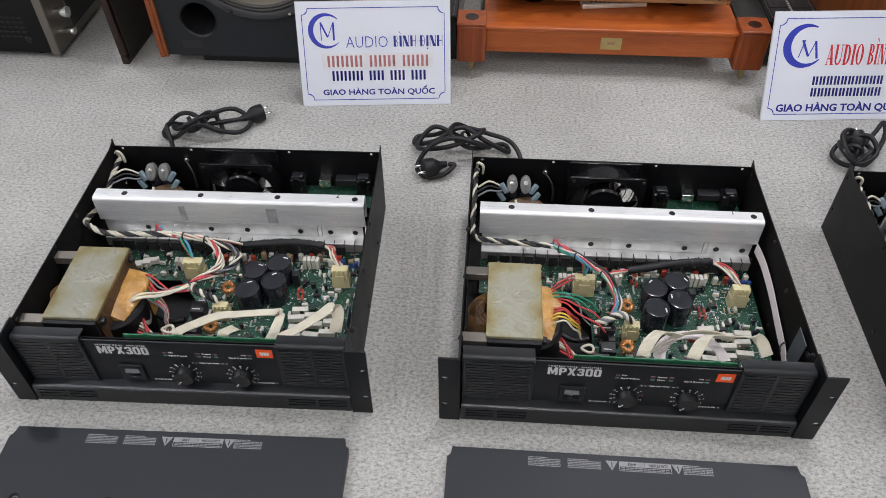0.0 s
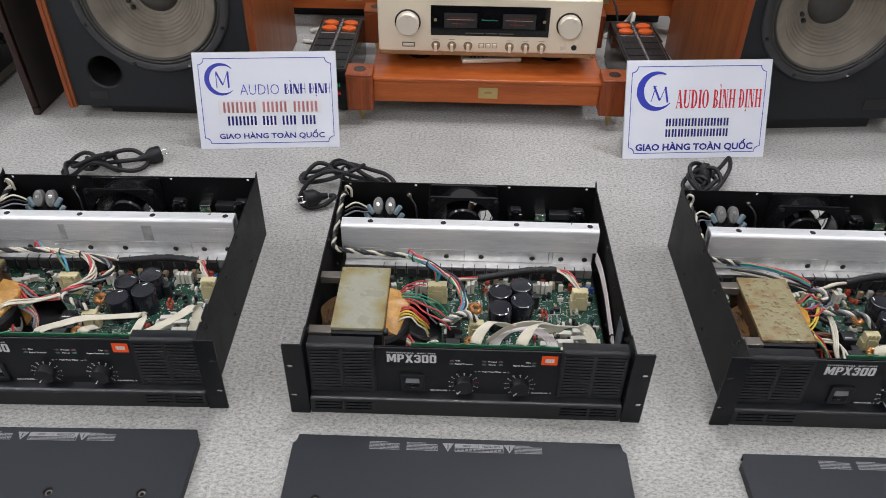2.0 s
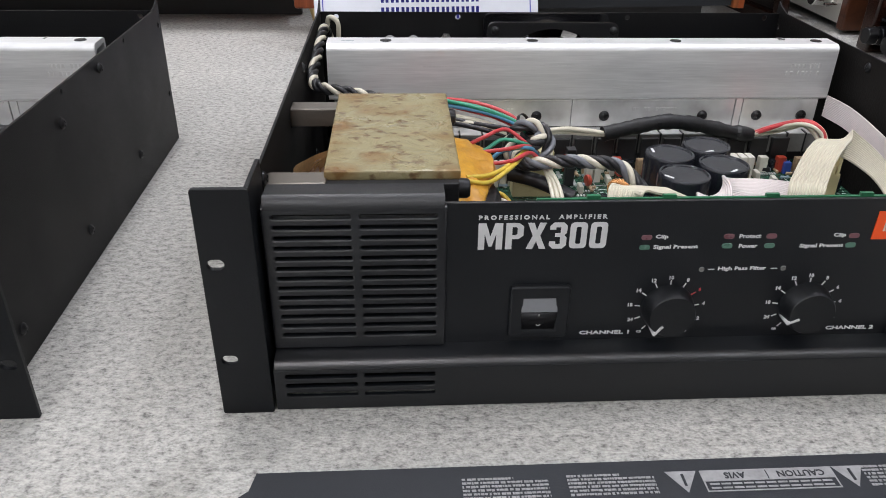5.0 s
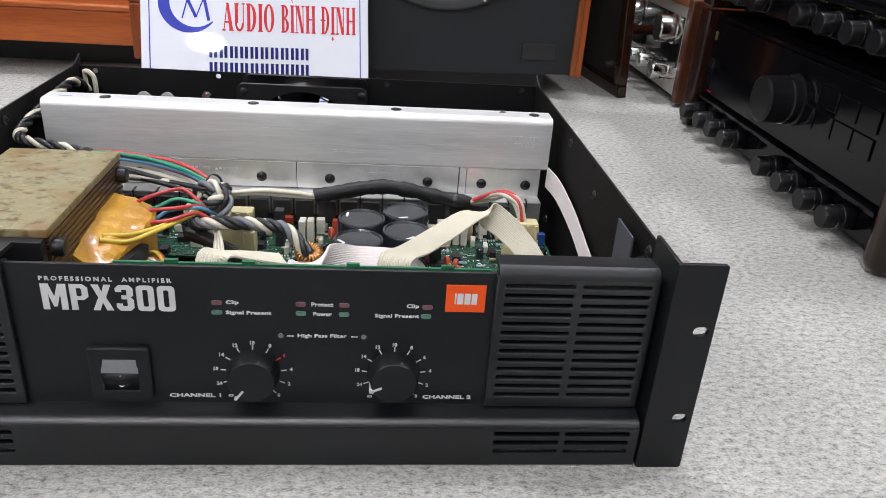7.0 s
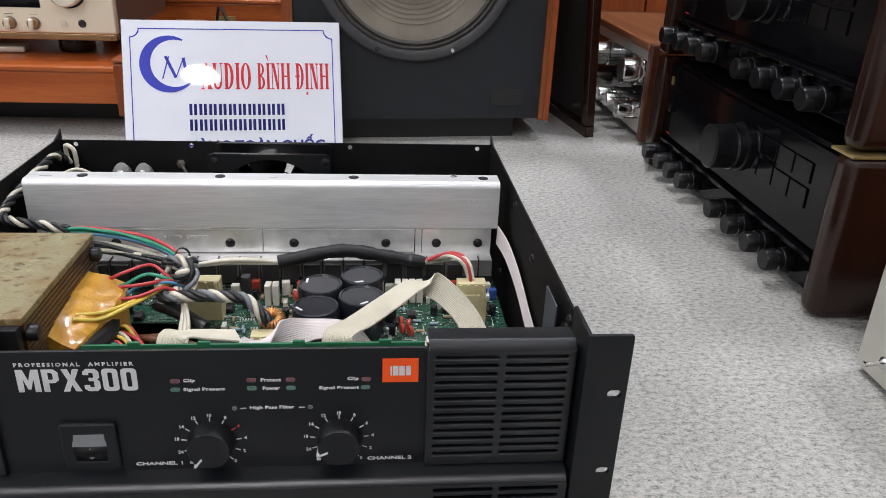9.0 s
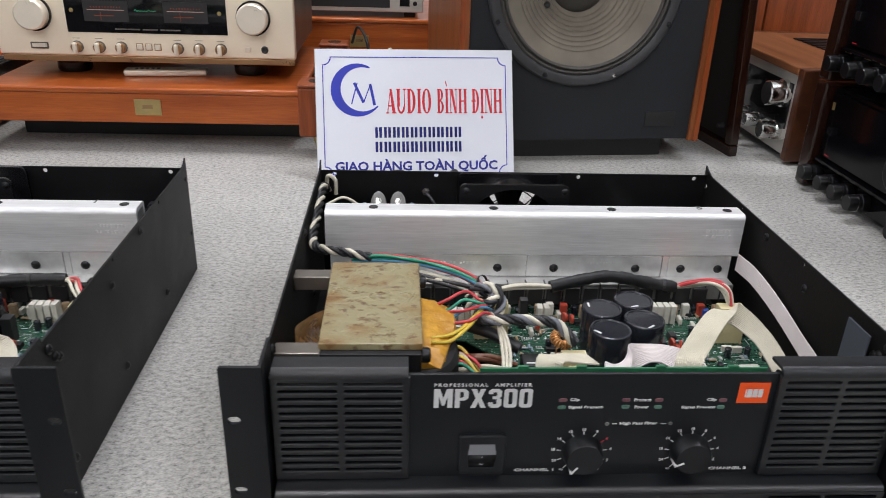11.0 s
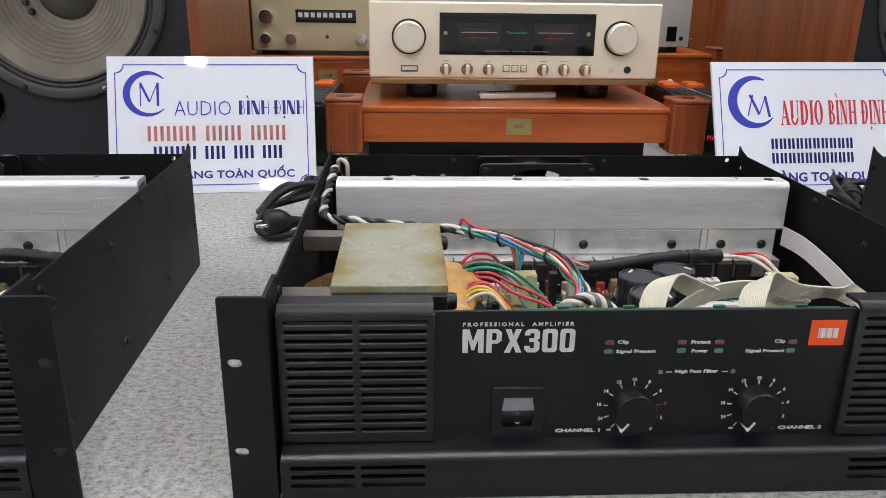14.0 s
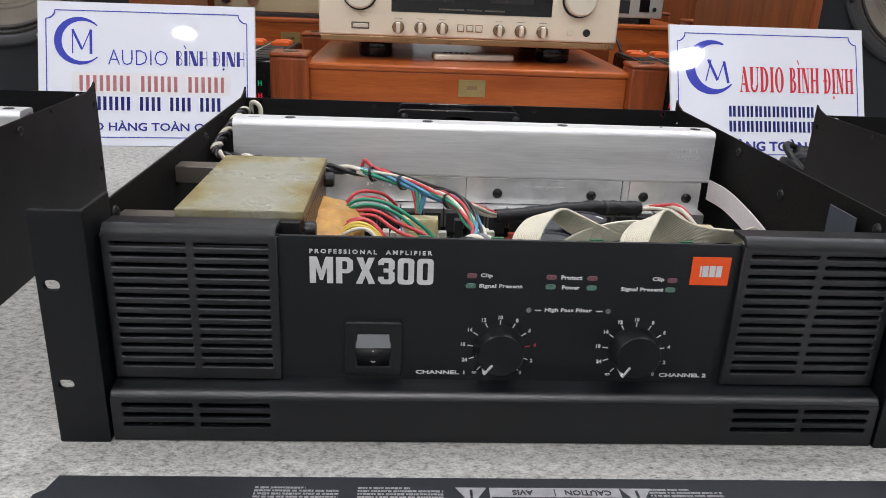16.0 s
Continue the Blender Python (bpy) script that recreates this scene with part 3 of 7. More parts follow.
def twisted(parent, pts, mats, r=0.0013, turns=9.0, spread=1.25, label=""):
    """Wires wound round one another along pts."""
    path = smooth_path(pts, 14)
    frames = frames_along(path)
    for k, mat in enumerate(mats):
        line = []
        for i, (p, u, v) in enumerate(frames):
            a = 2 * math.pi * (turns * i / len(frames) + k / len(mats))
            line.append(p + r * spread * (math.cos(a) * u + math.sin(a) * v))
        part("wire", tube(bmesh.new(), None, r, 6, path=line), mat, parent, label)


def loose(parent, pts, mats, r=0.0012, spread=0.003, seed=0):
    """Wires lying side by side along pts, each a little off the others."""
    rnd = random.Random(seed)
    for mat in mats:
        o = Vector((rnd.uniform(-1, 1), rnd.uniform(-1, 1), rnd.uniform(-1, 1))) * spread
        line = []
        for i, p in enumerate(pts):
            w = 0.35 if i in (0, len(pts) - 1) else 1.0
            j = Vector((rnd.uniform(-1, 1), rnd.uniform(-1, 1), rnd.uniform(-0.6, 1))) * spread * 0.6
            line.append(Vector(p) + (o + j) * w)
        wire(parent, line, mat, r)


def screw_mesh():
    bm = turned([(0, 0.0022), (0.0022, 0.0019), (0.0036, 0.0008), (0.0038, 0.0)], n=16)
    box(bm, -0.002, 0.002, -0.0003, 0.0003, 0.0018, 0.0025)
    box(bm, -0.0003, 0.0003, -0.002, 0.002, 0.0018, 0.0025)
    return bm


# heavy condensed letters: width, outline, holes
BLOCK = {
    "M": (0.76, [(0, 0), (0.2, 0), (0.2, 0.6), (0.33, 0.12), (0.43, 0.12), (0.56, 0.6), (0.56, 0), (0.76, 0), (0.76, 1), (0.52, 1), (0.38, 0.5), (0.24, 1), (0, 1)], []),
    "P": (0.55, [(0, 0), (0.2, 0), (0.2, 0.39), (0.4, 0.39), (0.55, 0.52), (0.55, 0.87), (0.4, 1), (0, 1)], [[(0.2, 0.54), (0.2, 0.85), (0.32, 0.85), (0.36, 0.8), (0.36, 0.59), (0.32, 0.54)]]),
    "X": (0.63, [(0, 0), (0.21, 0), (0.315, 0.31), (0.42, 0), (0.63, 0), (0.43, 0.51), (0.61, 1), (0.4, 1), (0.315, 0.72), (0.23, 1), (0.02, 1), (0.2, 0.51)], []),
    "3": (0.54, [(0.12, 0), (0.42, 0), (0.54, 0.13), (0.54, 0.42), (0.46, 0.52), (0.54, 0.61), (0.54, 0.87), (0.42, 1), (0.12, 1), (0, 0.87), (0, 0.73), (0.19, 0.73), (0.19, 0.82), (0.34, 0.82), (0.34, 0.6),
                 (0.17, 0.6), (0.17, 0.45), (0.34, 0.45), (0.34, 0.18), (0.19, 0.18), (0.19, 0.28), (0, 0.28), (0, 0.13)], []),
    "0": (0.54, rect(0, 0.54, 0, 1, 0.14, 3), [rect(0.19, 0.35, 0.17, 0.83, 0.05, 2)]),
}


def front(amp, kind):
    # rack ears, bent back into the sides
    for x0, x1, slot in ((0.0, 0.0262, (0.0025, 0.0115)), (0.4564, 0.4826, (0.4711, 0.4801))):
        holes = [rect(*slot, z - 0.0032, z + 0.0032, 0.0031) for z in (0.0355, 0.0925)]
        ear = part("rack_ear", moved(plate("rack_ear", rect(x0, x1, 0.0, 0.132, 0.0012), holes, 0.0028, "ear", 0.0004), -0.001), "ear", amp)
        xf = 0.0236 if x0 == 0 else 0.4564
        part("flange", cube(xf, xf + 0.0026, 0.0019, 0.036, 0.0, 0.132, 0.0007), "ear", ear)
    # louvred grilles with rolled upper edges
    roll = arc(0.0180, 0.1150, 0.0065, 180, 90)[:-1] + [(0.0180, 0.1207), (0.0305, 0.1202), (0.0305, 0.1180)] + arc(0.0180, 0.1142, 0.0043, 90, 180)
    for x0, x1, cols in ((0.0292, 0.1175, ((0.0322, 0.0722), (0.0748, 0.1145))), (0.3668, 0.4535, ((0.3698, 0.4088), (0.4114, 0.4505)))):
        holes = [rect(a, b, z - 0.00195, z + 0.00195, 0.0016, 3) for a, b in cols for z in [0.1112 - 0.0058 * k for k in range(13)]]
        g = part("grille", moved(plate("grille", rect(x0, x1, 0.0340, 0.1150), holes, 0.0044, "grille", 0.0010), 0.0115), "grille", amp)
        part("rolled_edge", prism_x(bmesh.new(), roll, x0, x1), "plastic", g)
        for xs in (x0, x1 - 0.0022):
            part("cheek", cube(xs, xs + 0.0022, 0.0160, 0.0222, 0.0340, 0.1150), "plastic", g)
    # lower bar
    holes = [rect(a, b, z - 0.0019, z + 0.0019, 0.0015, 3) for a, b in ((0.0335, 0.0722), (0.0748, 0.1135), (0.3705, 0.4088), (0.4114, 0.4498)) for z in (0.0228, 0.0168, 0.0108)]
    bar = part("lower_bar", plate("lower_bar", rect(0.0285, 0.4542, 0.0012, 0.0265), holes, 0.0026, "plastic", 0.0005), "plastic", amp)
    lip = arc(0.0055, 0.0265, 0.005, 180, 96) + [(0.0175, 0.0326), (0.0175, 0.0304)] + arc(0.0055, 0.0265, 0.0030, 96, 180)
    part("rolled_edge", prism_x(bmesh.new(), lip, 0.0285, 0.4542), "lip", bar)
    # control panel
    pan = part("control_panel", cube(0.1176, 0.3667, 0.015, 0.0172, 0.0310, 0.1165, 0.0005), "panel", amp)
    y = 0.01485
    letter(pan, "PROFESSIONAL  AMPLIFIER", "print", 0.1345, y, 0.1069, width=0.0648, height=0.0025, bold=0.035, space=1.5)
    x = 0.1345
    for ch in "MPX300":
        w, out, inner = BLOCK[ch]
        u, v = 0.0655 / 4.02, 0.0150
        me = plate("lettering", [(p * u, q * v) for p, q in out], [[(p * u, q * v) for p, q in h] for h in inner], 0.0003, "print", smooth=0)
        part("lettering", me, "print", pan, "bold silver letter", Matrix.Translation((x, y, 0.0900)))
        x += (w + 0.095) * u
    badge = part("badge", moved(plate("badge", rect(0.3400, 0.3610, 0.0932, 0.1092), [], 0.0008, "orange", 0.0001), 0.0144), "orange", pan, "orange badge with pale blocks")
    for a, b in ((0.3446, 0.3454), (0.3460, 0.3492), (0.3498, 0.3530), (0.3536, 0.3566)):
        part("mark", cube(a, b, 0.0141, 0.0146, 0.0980, 0.1044), "print", badge)
    for x, z, mat in ((0.221, 0.0958, "led_red"), (0.2207, 0.09, "led_green"), (0.264, 0.0958, "led_red"), (0.2865, 0.0956, "led_red"),
                      (0.264, 0.0902, "led_green"), (0.2865, 0.09, "led_green"), (0.3305, 0.0953, "led_red"), (0.33, 0.0897, "led_green")):
        part("indicator", plate("indicator", rect(x - 0.0026, x + 0.0026, z - 0.00125, z + 0.00125, 0.0012, 3), [], 0.0008, mat, 0.0002), mat, pan, at=Matrix.Translation((0, 0.0146, 0)))
    for s, x, z, w, al in (("Clip", 0.2256, 0.0945, 0.0066, "LEFT"), ("Signal Present", 0.2252, 0.0884, 0.0235, "LEFT"), ("Protect", 0.2752, 0.0946, 0.0115, "CENTER"),
                           ("Power", 0.2752, 0.0888, 0.0098, "CENTER"), ("Clip", 0.326, 0.0942, 0.0066, "RIGHT"), ("Signal Present", 0.3262, 0.088, 0.0235, "RIGHT"),
                           ("High Pass Filter", 0.275, 0.0748, 0.026, "CENTER"), ("CHANNEL 1", 0.1922, 0.0358, 0.0275, "LEFT"), ("CHANNEL 2", 0.3308, 0.0358, 0.0275, "LEFT")):
        letter(pan, s, "print_dim", x, y, z, width=w, height=0.0024 if "p" not in s and "g" not in s else 0.0028, align=al, bold=0.028)
    for x in (0.2565, 0.2905):
        part("mark", cube(x, x + 0.0035, 0.0147, 0.0151, 0.0759, 0.0764), "print_dim", pan)
    for x in (0.2532, 0.2972):
        part("recess", turned([(0, 0.0004), (0.0009, 0.0004), (0.0013, 0.0006), (0.0015, 0)], front_at(x, 0.015, 0.0762), 16), "grey_cap", pan)
    # power switch
    bez = plate("switch_bezel", rect(0.1538, 0.1834, 0.0372, 0.0676, 0.0015), [rect(0.1586, 0.1784, 0.0405, 0.0624)], 0.0036, "panel", 0.0014)
    sw = part("switch", moved(bez, 0.0120), "panel", pan, "black rocker switch")
    part("rocker_lower", prism_x(bmesh.new(), [(0.0128, 0.0408), (0.0116, 0.0530), (0.0149, 0.0530), (0.0149, 0.0408)], 0.1589, 0.1781), "knob_black", sw)
    # upper half coloured lighter, as lit from above
    part("rocker_upper", prism_x(bmesh.new(), [(0.0116, 0.0532), (0.0134, 0.0621), (0.0149, 0.0621), (0.0149, 0.0532)], 0.1589, 0.1781), "rocker", sw, "upper half of the rocker, greyed for the light on it", smooth=0)
    part("mark", turned([(0.0009, 0), (0.0009, 0.0003), (0.0014, 0.0003), (0.0014, 0)], front_at(0.1685, 0.0127, 0.0452), 16), "print_dim", sw)
    part("mark", cube(0.1683, 0.1687, 0.0115, 0.0119, 0.0508, 0.0516), "print_dim", sw)
    # level knobs with their scales
    for cx in (0.2381, 0.3141):
        cz = 0.0532
        knob = part("knob", turned([(0.0, 0.0), (0.0141, 0.0), (0.0141, 0.0025), (0.0136, 0.0036), (0.0127, 0.0098), (0.012, 0.0108), (0.0105, 0.0107), (0.0, 0.0104)],
                                   front_at(cx, 0.015, cz), 40), "plastic", amp, "black level knob")
        a = radians(232 if cx < 0.3 else 203 if kind == "c" else 236)
        m = front_at(cx, 0.015, cz) @ Matrix.Rotation(a, 4, "Z")
        bm = box(bmesh.new(), 0.0072, 0.0125, -0.0006, 0.0006, 0.0104, 0.0112, m=m)
        box(bm, 0.0122, 0.0143, -0.0007, 0.0007, 0.0025, 0.0112, m=m)
        part("pointer", bm, "print", knob, "white pointer line")
        ticks, red = bmesh.new(), bmesh.new()
        worn = {"b": 8, "c": 7}.get(kind) if cx < 0.3 else None
        for k, s in enumerate(("∞", "24", "18", "14", "12", "10", "8", "6", "4", "2", "0")):
            a = 229 - 27.8 * k
            mt = front_at(cx, y, cz - 0.001) @ Matrix.Rotation(radians(a), 4, "Z")
            box(ticks if k != worn else red, 0.0147, 0.0177, -0.00028, 0.00028, -0.0001, 0.0003, m=mt)
            r = 0.0190 + 0.0012 * abs(math.cos(radians(a)))
            letter(pan, s, "w_red" if k == worn else "print_dim", cx + r * math.cos(radians(a)), y, cz - 0.001 + r * math.sin(radians(a)) - 0.0009, height=0.0023 if k else 0.0014, align="CENTER", bold=0.03)
        part("dial_scale", ticks, "print_dim", pan)
        if worn:
            part("dial_mark", red, "w_red", pan, "red scale mark")


def chassis(amp):
    part("bottom_pan", cube(0.026, 0.4566, 0.016, 0.402, 0.001, 0.0025), "steel", amp)
    part("front_web", cube(0.026, 0.4566, 0.0225, 0.024, 0.003, 0.112), "steel", amp)
    for x, name in ((0.0241, "side_panel"), (0.457, "side_panel")):
        holes = [ring(yy, zz, 0.0018 if yy < 0.39 else 0.0026, 12) for yy, zz in ((0.396, 0.112), (0.396, 0.048), (0.30, 0.1225), (0.17, 0.123))]
        outl = [(0.036, 0.0005), (0.404, 0.0005), (0.4045, 0.1335), (0.398, 0.1298), (0.385, 0.1262), (0.036, 0.1272)]
        me = plate("side_panel", outl, holes, 0.0015, "steel")
        me.transform(Matrix.Translation((x + 0.0015, 0, 0)) @ Matrix.Rotation(radians(90), 4, "Z"))
        me.materials.append(M["steel_dusty"])
        for p in me.polygons:
            if p.normal.x * (1 if x < 0.2 else -1) > 0.9:
                p.material_index = 1
        sp = part(name, me, "steel", amp)
        s = 1 if x > 0.2 else -1
        xo = x + (0.0015 if s > 0 else 0)
        for yy, zz in ((0.05, 0.108), (0.05, 0.022), (0.16, 0.105), (0.055, 0.105), (0.165, 0.025), (0.29, 0.03), (0.24, 0.118), (0.043, 0.118)):
            part("screw", cached("screw", screw_mesh, "bolt"), "bolt", sp, at=pose(xo, yy, zz, 0, 90 * s, 0))
            part("screw", cached("screw", screw_mesh, "bolt"), "bolt", sp, at=pose(x + (0 if s > 0 else 0.0015), yy, zz, 0, -90 * s, 0))
    holes = [ring(0.234, 0.064, 0.053, 40)] + [ring(x, 0.1195, 0.0024, 12) for x in (0.040, 0.152, 0.311, 0.443)]
    part("rear_panel", plate("rear_panel", rect(0.0258, 0.4568, 0.0025, 0.1238), holes, 0.0015, "steel"), "steel", amp, at=Matrix.Translation((0, 0.3985, 0)))
    # cooling fan against the rear panel
    out = rect(0.1755, 0.2925, 0.0045, 0.1235, 0.006)
    fan = part("fan", plate("fan", out, [ring(0.234, 0.064, 0.0545, 40)], 0.004, "gloss", 0.0005), "gloss", amp, "black axial cooling fan", Matrix.Translation((0, 0.358, 0)))
    part("rear_flange", plate("rear_flange", out, [ring(0.234, 0.064, 0.0545, 40)], 0.004, "gloss", 0.0005), "gloss", fan, at=Matrix.Translation((0, 0.0358, 0)))
    part("duct", turned([(0.0547, 0.0), (0.0547, 0.036), (0.0572, 0.036), (0.0572, 0.0)], front_at(0.234, 0.0375, 0.064), 40), "gloss", fan)
    part("hub", turned([(0, 0.03), (0.028, 0.03), (0.031, 0.027), (0.031, 0.004), (0, 0.004)], front_at(0.234, 0.037, 0.064), 32), "gloss", fan)
    for k in range(7):
        bm = bmesh.new()
        a0 = 360 / 7 * k + 20
        rows = []
        for r in np.linspace(0.0305, 0.0530, 5):
            rows.append([bm.verts.new(front_at(0.234, 0.037, 0.064) @ Vector((r * math.cos(radians(a0 + q * 43)), r * math.sin(radians(a0 + q * 43)), 0.006 + 0.022 * q))) for q in np.linspace(0, 1, 5)])
        for a, b in zip(rows, rows[1:]):
            for i in range(4):
                bm.faces.new((a[i], a[i + 1], b[i + 1], b[i]))
        bmesh.ops.solidify(bm, geom=bm.faces[:], thickness=0.0012)
        part("blade", bm, "gloss", fan)
    for x in (0.182, 0.288):
        for z in (0.117, 0.011):
            part("screw", cached("screw", screw_mesh, "bolt"), "bolt", fan, at=Matrix.Translation((0, -0.0003, 0)) @ front_at(x, 0.0, z))
    guard = bmesh.new()
    for r in (0.016, 0.028, 0.04, 0.051):
        pts = [Vector((0.234 + r * math.cos(2 * math.pi * i / 36), 0.4035, 0.064 + r * math.sin(2 * math.pi * i / 36))) for i in range(37)]
        tube(guard, None, 0.0008, 5, path=pts)
    for a in (45, 135, 225, 315):
        d = Vector((math.cos(radians(a)), 0, math.sin(radians(a))))
        tube(guard, None, 0.0009, 5, path=[Vector((0.234, 0.4035, 0.064)) + d * 0.012, Vector((0.234, 0.4035, 0.064)) + d * 0.062])
    part("fan_guard", guard, "bolt", amp, "dark wire fan guard")
    # rear fittings
    for x in (0.089, 0.110):
        m = pose(x, 0.372, 0.094, -32, 0, 0) @ FRONT
        t = part("terminal", turned([(0, 0.006), (0.0085, 0.006), (0.0098, 0.0048), (0.0100, -0.006), (0, -0.006)], m @ Matrix.Diagonal((0.86, 1.45, 1, 1)), 24), "grey_cap", amp, "grey terminal with pale blue sleeves")
        part("lug", turned([(0, 0.0088), (0.0018, 0.0086), (0.002, 0.0072), (0.0036, 0.0071), (0.0038, 0.006), (0, 0.006)], m @ Matrix.Translation((0, 0.003, 0)), 6), "chrome", t, "steel screw")
        side = -1 if x < 0.1 else 1
        for k in range(2):
            part("sleeve", cube(-0.0042, 0.0042, -0.0035, 0.0035, -0.009, 0.009, 0.002), "sleeve", t, "pale blue sleeve", pose(x + side * (0.0125 + 0.004 * k), 0.366 - 0.004 * k, 0.090 - 0.013 * k, -20, side * 38, 0))
        part("body", turned([(0.0, 0.0), (0.011, 0.0), (0.011, 0.06), (0.0075, 0.066)], pose(x, 0.380, 0.018), 20), "can", t)
    core = part("inlet_coil", turned([(0.012, 0.0), (0.030, 0.002), (0.0345, 0.012), (0.033, 0.024), (0.024, 0.030), (0.014, 0.028), (0.011, 0.02)], pose(0.112, 0.340, 0.044, 0, 0, 0), 36), "coil_brown", amp, "tan wound coil behind the heat sink")
    part("band", turned([(0.0348, 0.009), (0.0356, 0.010), (0.0356, 0.014), (0.0348, 0.015)], pose(0.112, 0.340, 0.044), 36), "core_edge", core)
    for k in range(3):
        wire(amp, [(0.036, 0.352 - 0.006 * k, 0.102 - 0.004 * k), (0.052, 0.362 - 0.004 * k, 0.106 - 0.006 * k), (0.068, 0.366 - 0.003 * k, 0.096 - 0.004 * k), (0.076, 0.366, 0.088)], ("w_white", "w_black", "w_grey")[k], 0.0016)
    for k in range(2):
        wire(amp, [(0.060 + 0.008 * k, 0.318, 0.086), (0.085, 0.312 + 0.004 * k, 0.0935), (0.110, 0.310, 0.090), (0.125, 0.306, 0.075)], "w_red", 0.0017)
    wire(amp, [(0.095, 0.35, 0.08), (0.1, 0.335, 0.075), (0.115, 0.33, 0.05), (0.12, 0.335, 0.02)], "w_white", 0.002)
    part("ground_lug", turned([(0, 0.006), (0.0026, 0.006), (0.0026, 0.003), (0.0048, 0.003), (0.0048, 0.0)], front_at(0.141, 0.3985, 0.101), 6), "chrome", amp)
    wire(amp, [(0.141, 0.393, 0.1), (0.146, 0.387, 0.097), (0.153, 0.38, 0.085), (0.155, 0.375, 0.06)], "w_black", 0.0016)
    for x in (0.3235, 0.430):
        j = part("input_socket", cube(x - 0.013, x + 0.013, 0.372, 0.3984, 0.045, 0.083, 0.003), "gloss", amp, "black input socket")
        part("latch", cube(x - 0.0055, x + 0.0055, 0.366, 0.373, 0.07, 0.092, 0.0015), "gloss", j)
        part("cap", cube(x - 0.009, x + 0.009, 0.374, 0.388, 0.083, 0.09, 0.002), "plastic", j)
    part("filter_switch", cube(0.357, 0.376, 0.378, 0.3984, 0.066, 0.079, 0.001), "chrome", amp)
    part("strip", cube(0.383, 0.418, 0.383, 0.3984, 0.065, 0.077, 0.001), "chip", amp)
    ib = part("input_board", cube(0.318, 0.45, 0.345, 0.396, 0.0525, 0.0541), "board", amp)
    rnd = random.Random(5)
    for k in range(12):
        x, yy = 0.325 + 0.0098 * k, rnd.uniform(0.352, 0.368)
        put("resistor", "res_s", lambda: turned([(0, -0.004), (0.0012, -0.004), (0.0016, -0.003), (0.0016, 0.003), (0.0012, 0.004), (0, 0.004)], Matrix.Rotation(radians(90), 4, "Y"), 8),
            "tan", ib, x, yy, 0.0557, rnd.choice((0, 90)))


def heat_sink(amp, mark):
    hs = part("heat_sink", prism_x(bmesh.new(), [(0.2925, 0.0855), (0.2925, 0.126), (0.29, 0.1278)] + arc(0.273, 0.1228, 0.005, 90, 180) +
                                   [(0.268, 0.0853), (0.2698, 0.0835), (0.272, 0.0835), (0.272, 0.1225), (0.289, 0.1240), (0.289, 0.0855)], 0.041, 0.447), "alu", amp, "bare aluminium heat sink channel")
    # dark screw wells along its top
    for x in (0.0865, 0.202, 0.3175, 0.433):
        w = part("screw_well", turned([(0.0045, 0.0001), (0.0044, 0.0004), (0.0, 0.00035)], pose(x, 0.281, 0.1277), 20), "rubber", hs)
        part("rivet", turned([(0, 0.0007), (0.0024, 0.0006), (0.0027, 0.0003)], pose(x, 0.281, 0.1277), 12), "bolt", w)
    for a, b in ((0.052, 0.062), (0.245, 0.251)):
        part("pencil_mark", cube(a, b, 0.279, 0.2793, 0.1279, 0.1281), "greycomp", hs)
    me, at = lettering(mark, "w_black", 0.404, 0.2835, 0.1279, height=0.009, depth=0.0002, upright=False)
    part("pen_mark", me, "w_black", hs, "hand drawn black mark", at)
    for r in range(2):
        bm = bmesh.new()
        for k in range(9):
            if (k * 7 + r) % 5:
                box(bm, 0.4075 + 0.0032 * k, 0.4095 + 0.0032 * k, 0.2677, 0.2682, 0.1096 - 0.006 * r, 0.1128 - 0.006 * r)
        tagged(part("stamped_mark", bm, "print", hs), kind="stuff")
    rnd = random.Random(mark)
    bm = bmesh.new()
    for k in range(6):
        x, z, w = rnd.uniform(0.05, 0.38), rnd.uniform(0.09, 0.12), rnd.uniform(0.008, 0.06)
        box(bm, x, x + w, 0.26785, 0.26815, z, z + 0.00025)
    tagged(part("scratch", bm, "print", hs, "bright scratches"), kind="stuff")
    if mark == "2":
        bm = bmesh.new()
        for k in range(44):
            x = 0.055 + 0.0088 * k + rnd.uniform(-0.001, 0.001)
            box(bm, x, x + 0.00035, 0.26785, 0.26815, 0.0865 + rnd.uniform(0, 0.003), 0.1015 + rnd.uniform(-0.004, 0.003))
        for z in (0.1005,):
            box(bm, 0.05, 0.44, 0.26787, 0.26813, z, z + 0.00035)
        tagged(part("pencil_line", bm, "pencil", hs, "faint pencil grid"), kind="stuff")
        for x, w in ((0.168, 0.010), (0.300, 0.016)):
            part("smudge", cube(x, x + w, 0.26775, 0.26805, 0.0875, 0.1165, 0.0001), "smudge", hs, "grey handling smudge")
    # clamp plates below, stamped, with screws
    for a, b, z0, screws in ((0.045, 0.2365, 0.060, (0.11, 0.208)), (0.2369, 0.3720, 0.060, (0.264, 0.346)), (0.3728, 0.3785, 0.058, ()), (0.3790, 0.442, 0.0588, (0.392, 0.430))):
        p = part("clamp_plate", cube(a, b, 0.2705, 0.273, z0, 0.086, 0.0004), "zinc", hs, "zinc plated clamp plate")
        for x in screws:
            part("screw", cached("screw", screw_mesh, "bolt"), "bolt", p, at=Matrix.Translation((0, -0.0002, 0)) @ front_at(x, 0.2705, 0.0692) @ Matrix.Scale(1.15, 4))
        if b - a > 0.1:
            part("stamped_edge", cube(a + 0.003, b - 0.003, 0.2698, 0.2706, 0.0815, 0.0825), "zinc", p)
            bm = bmesh.new()
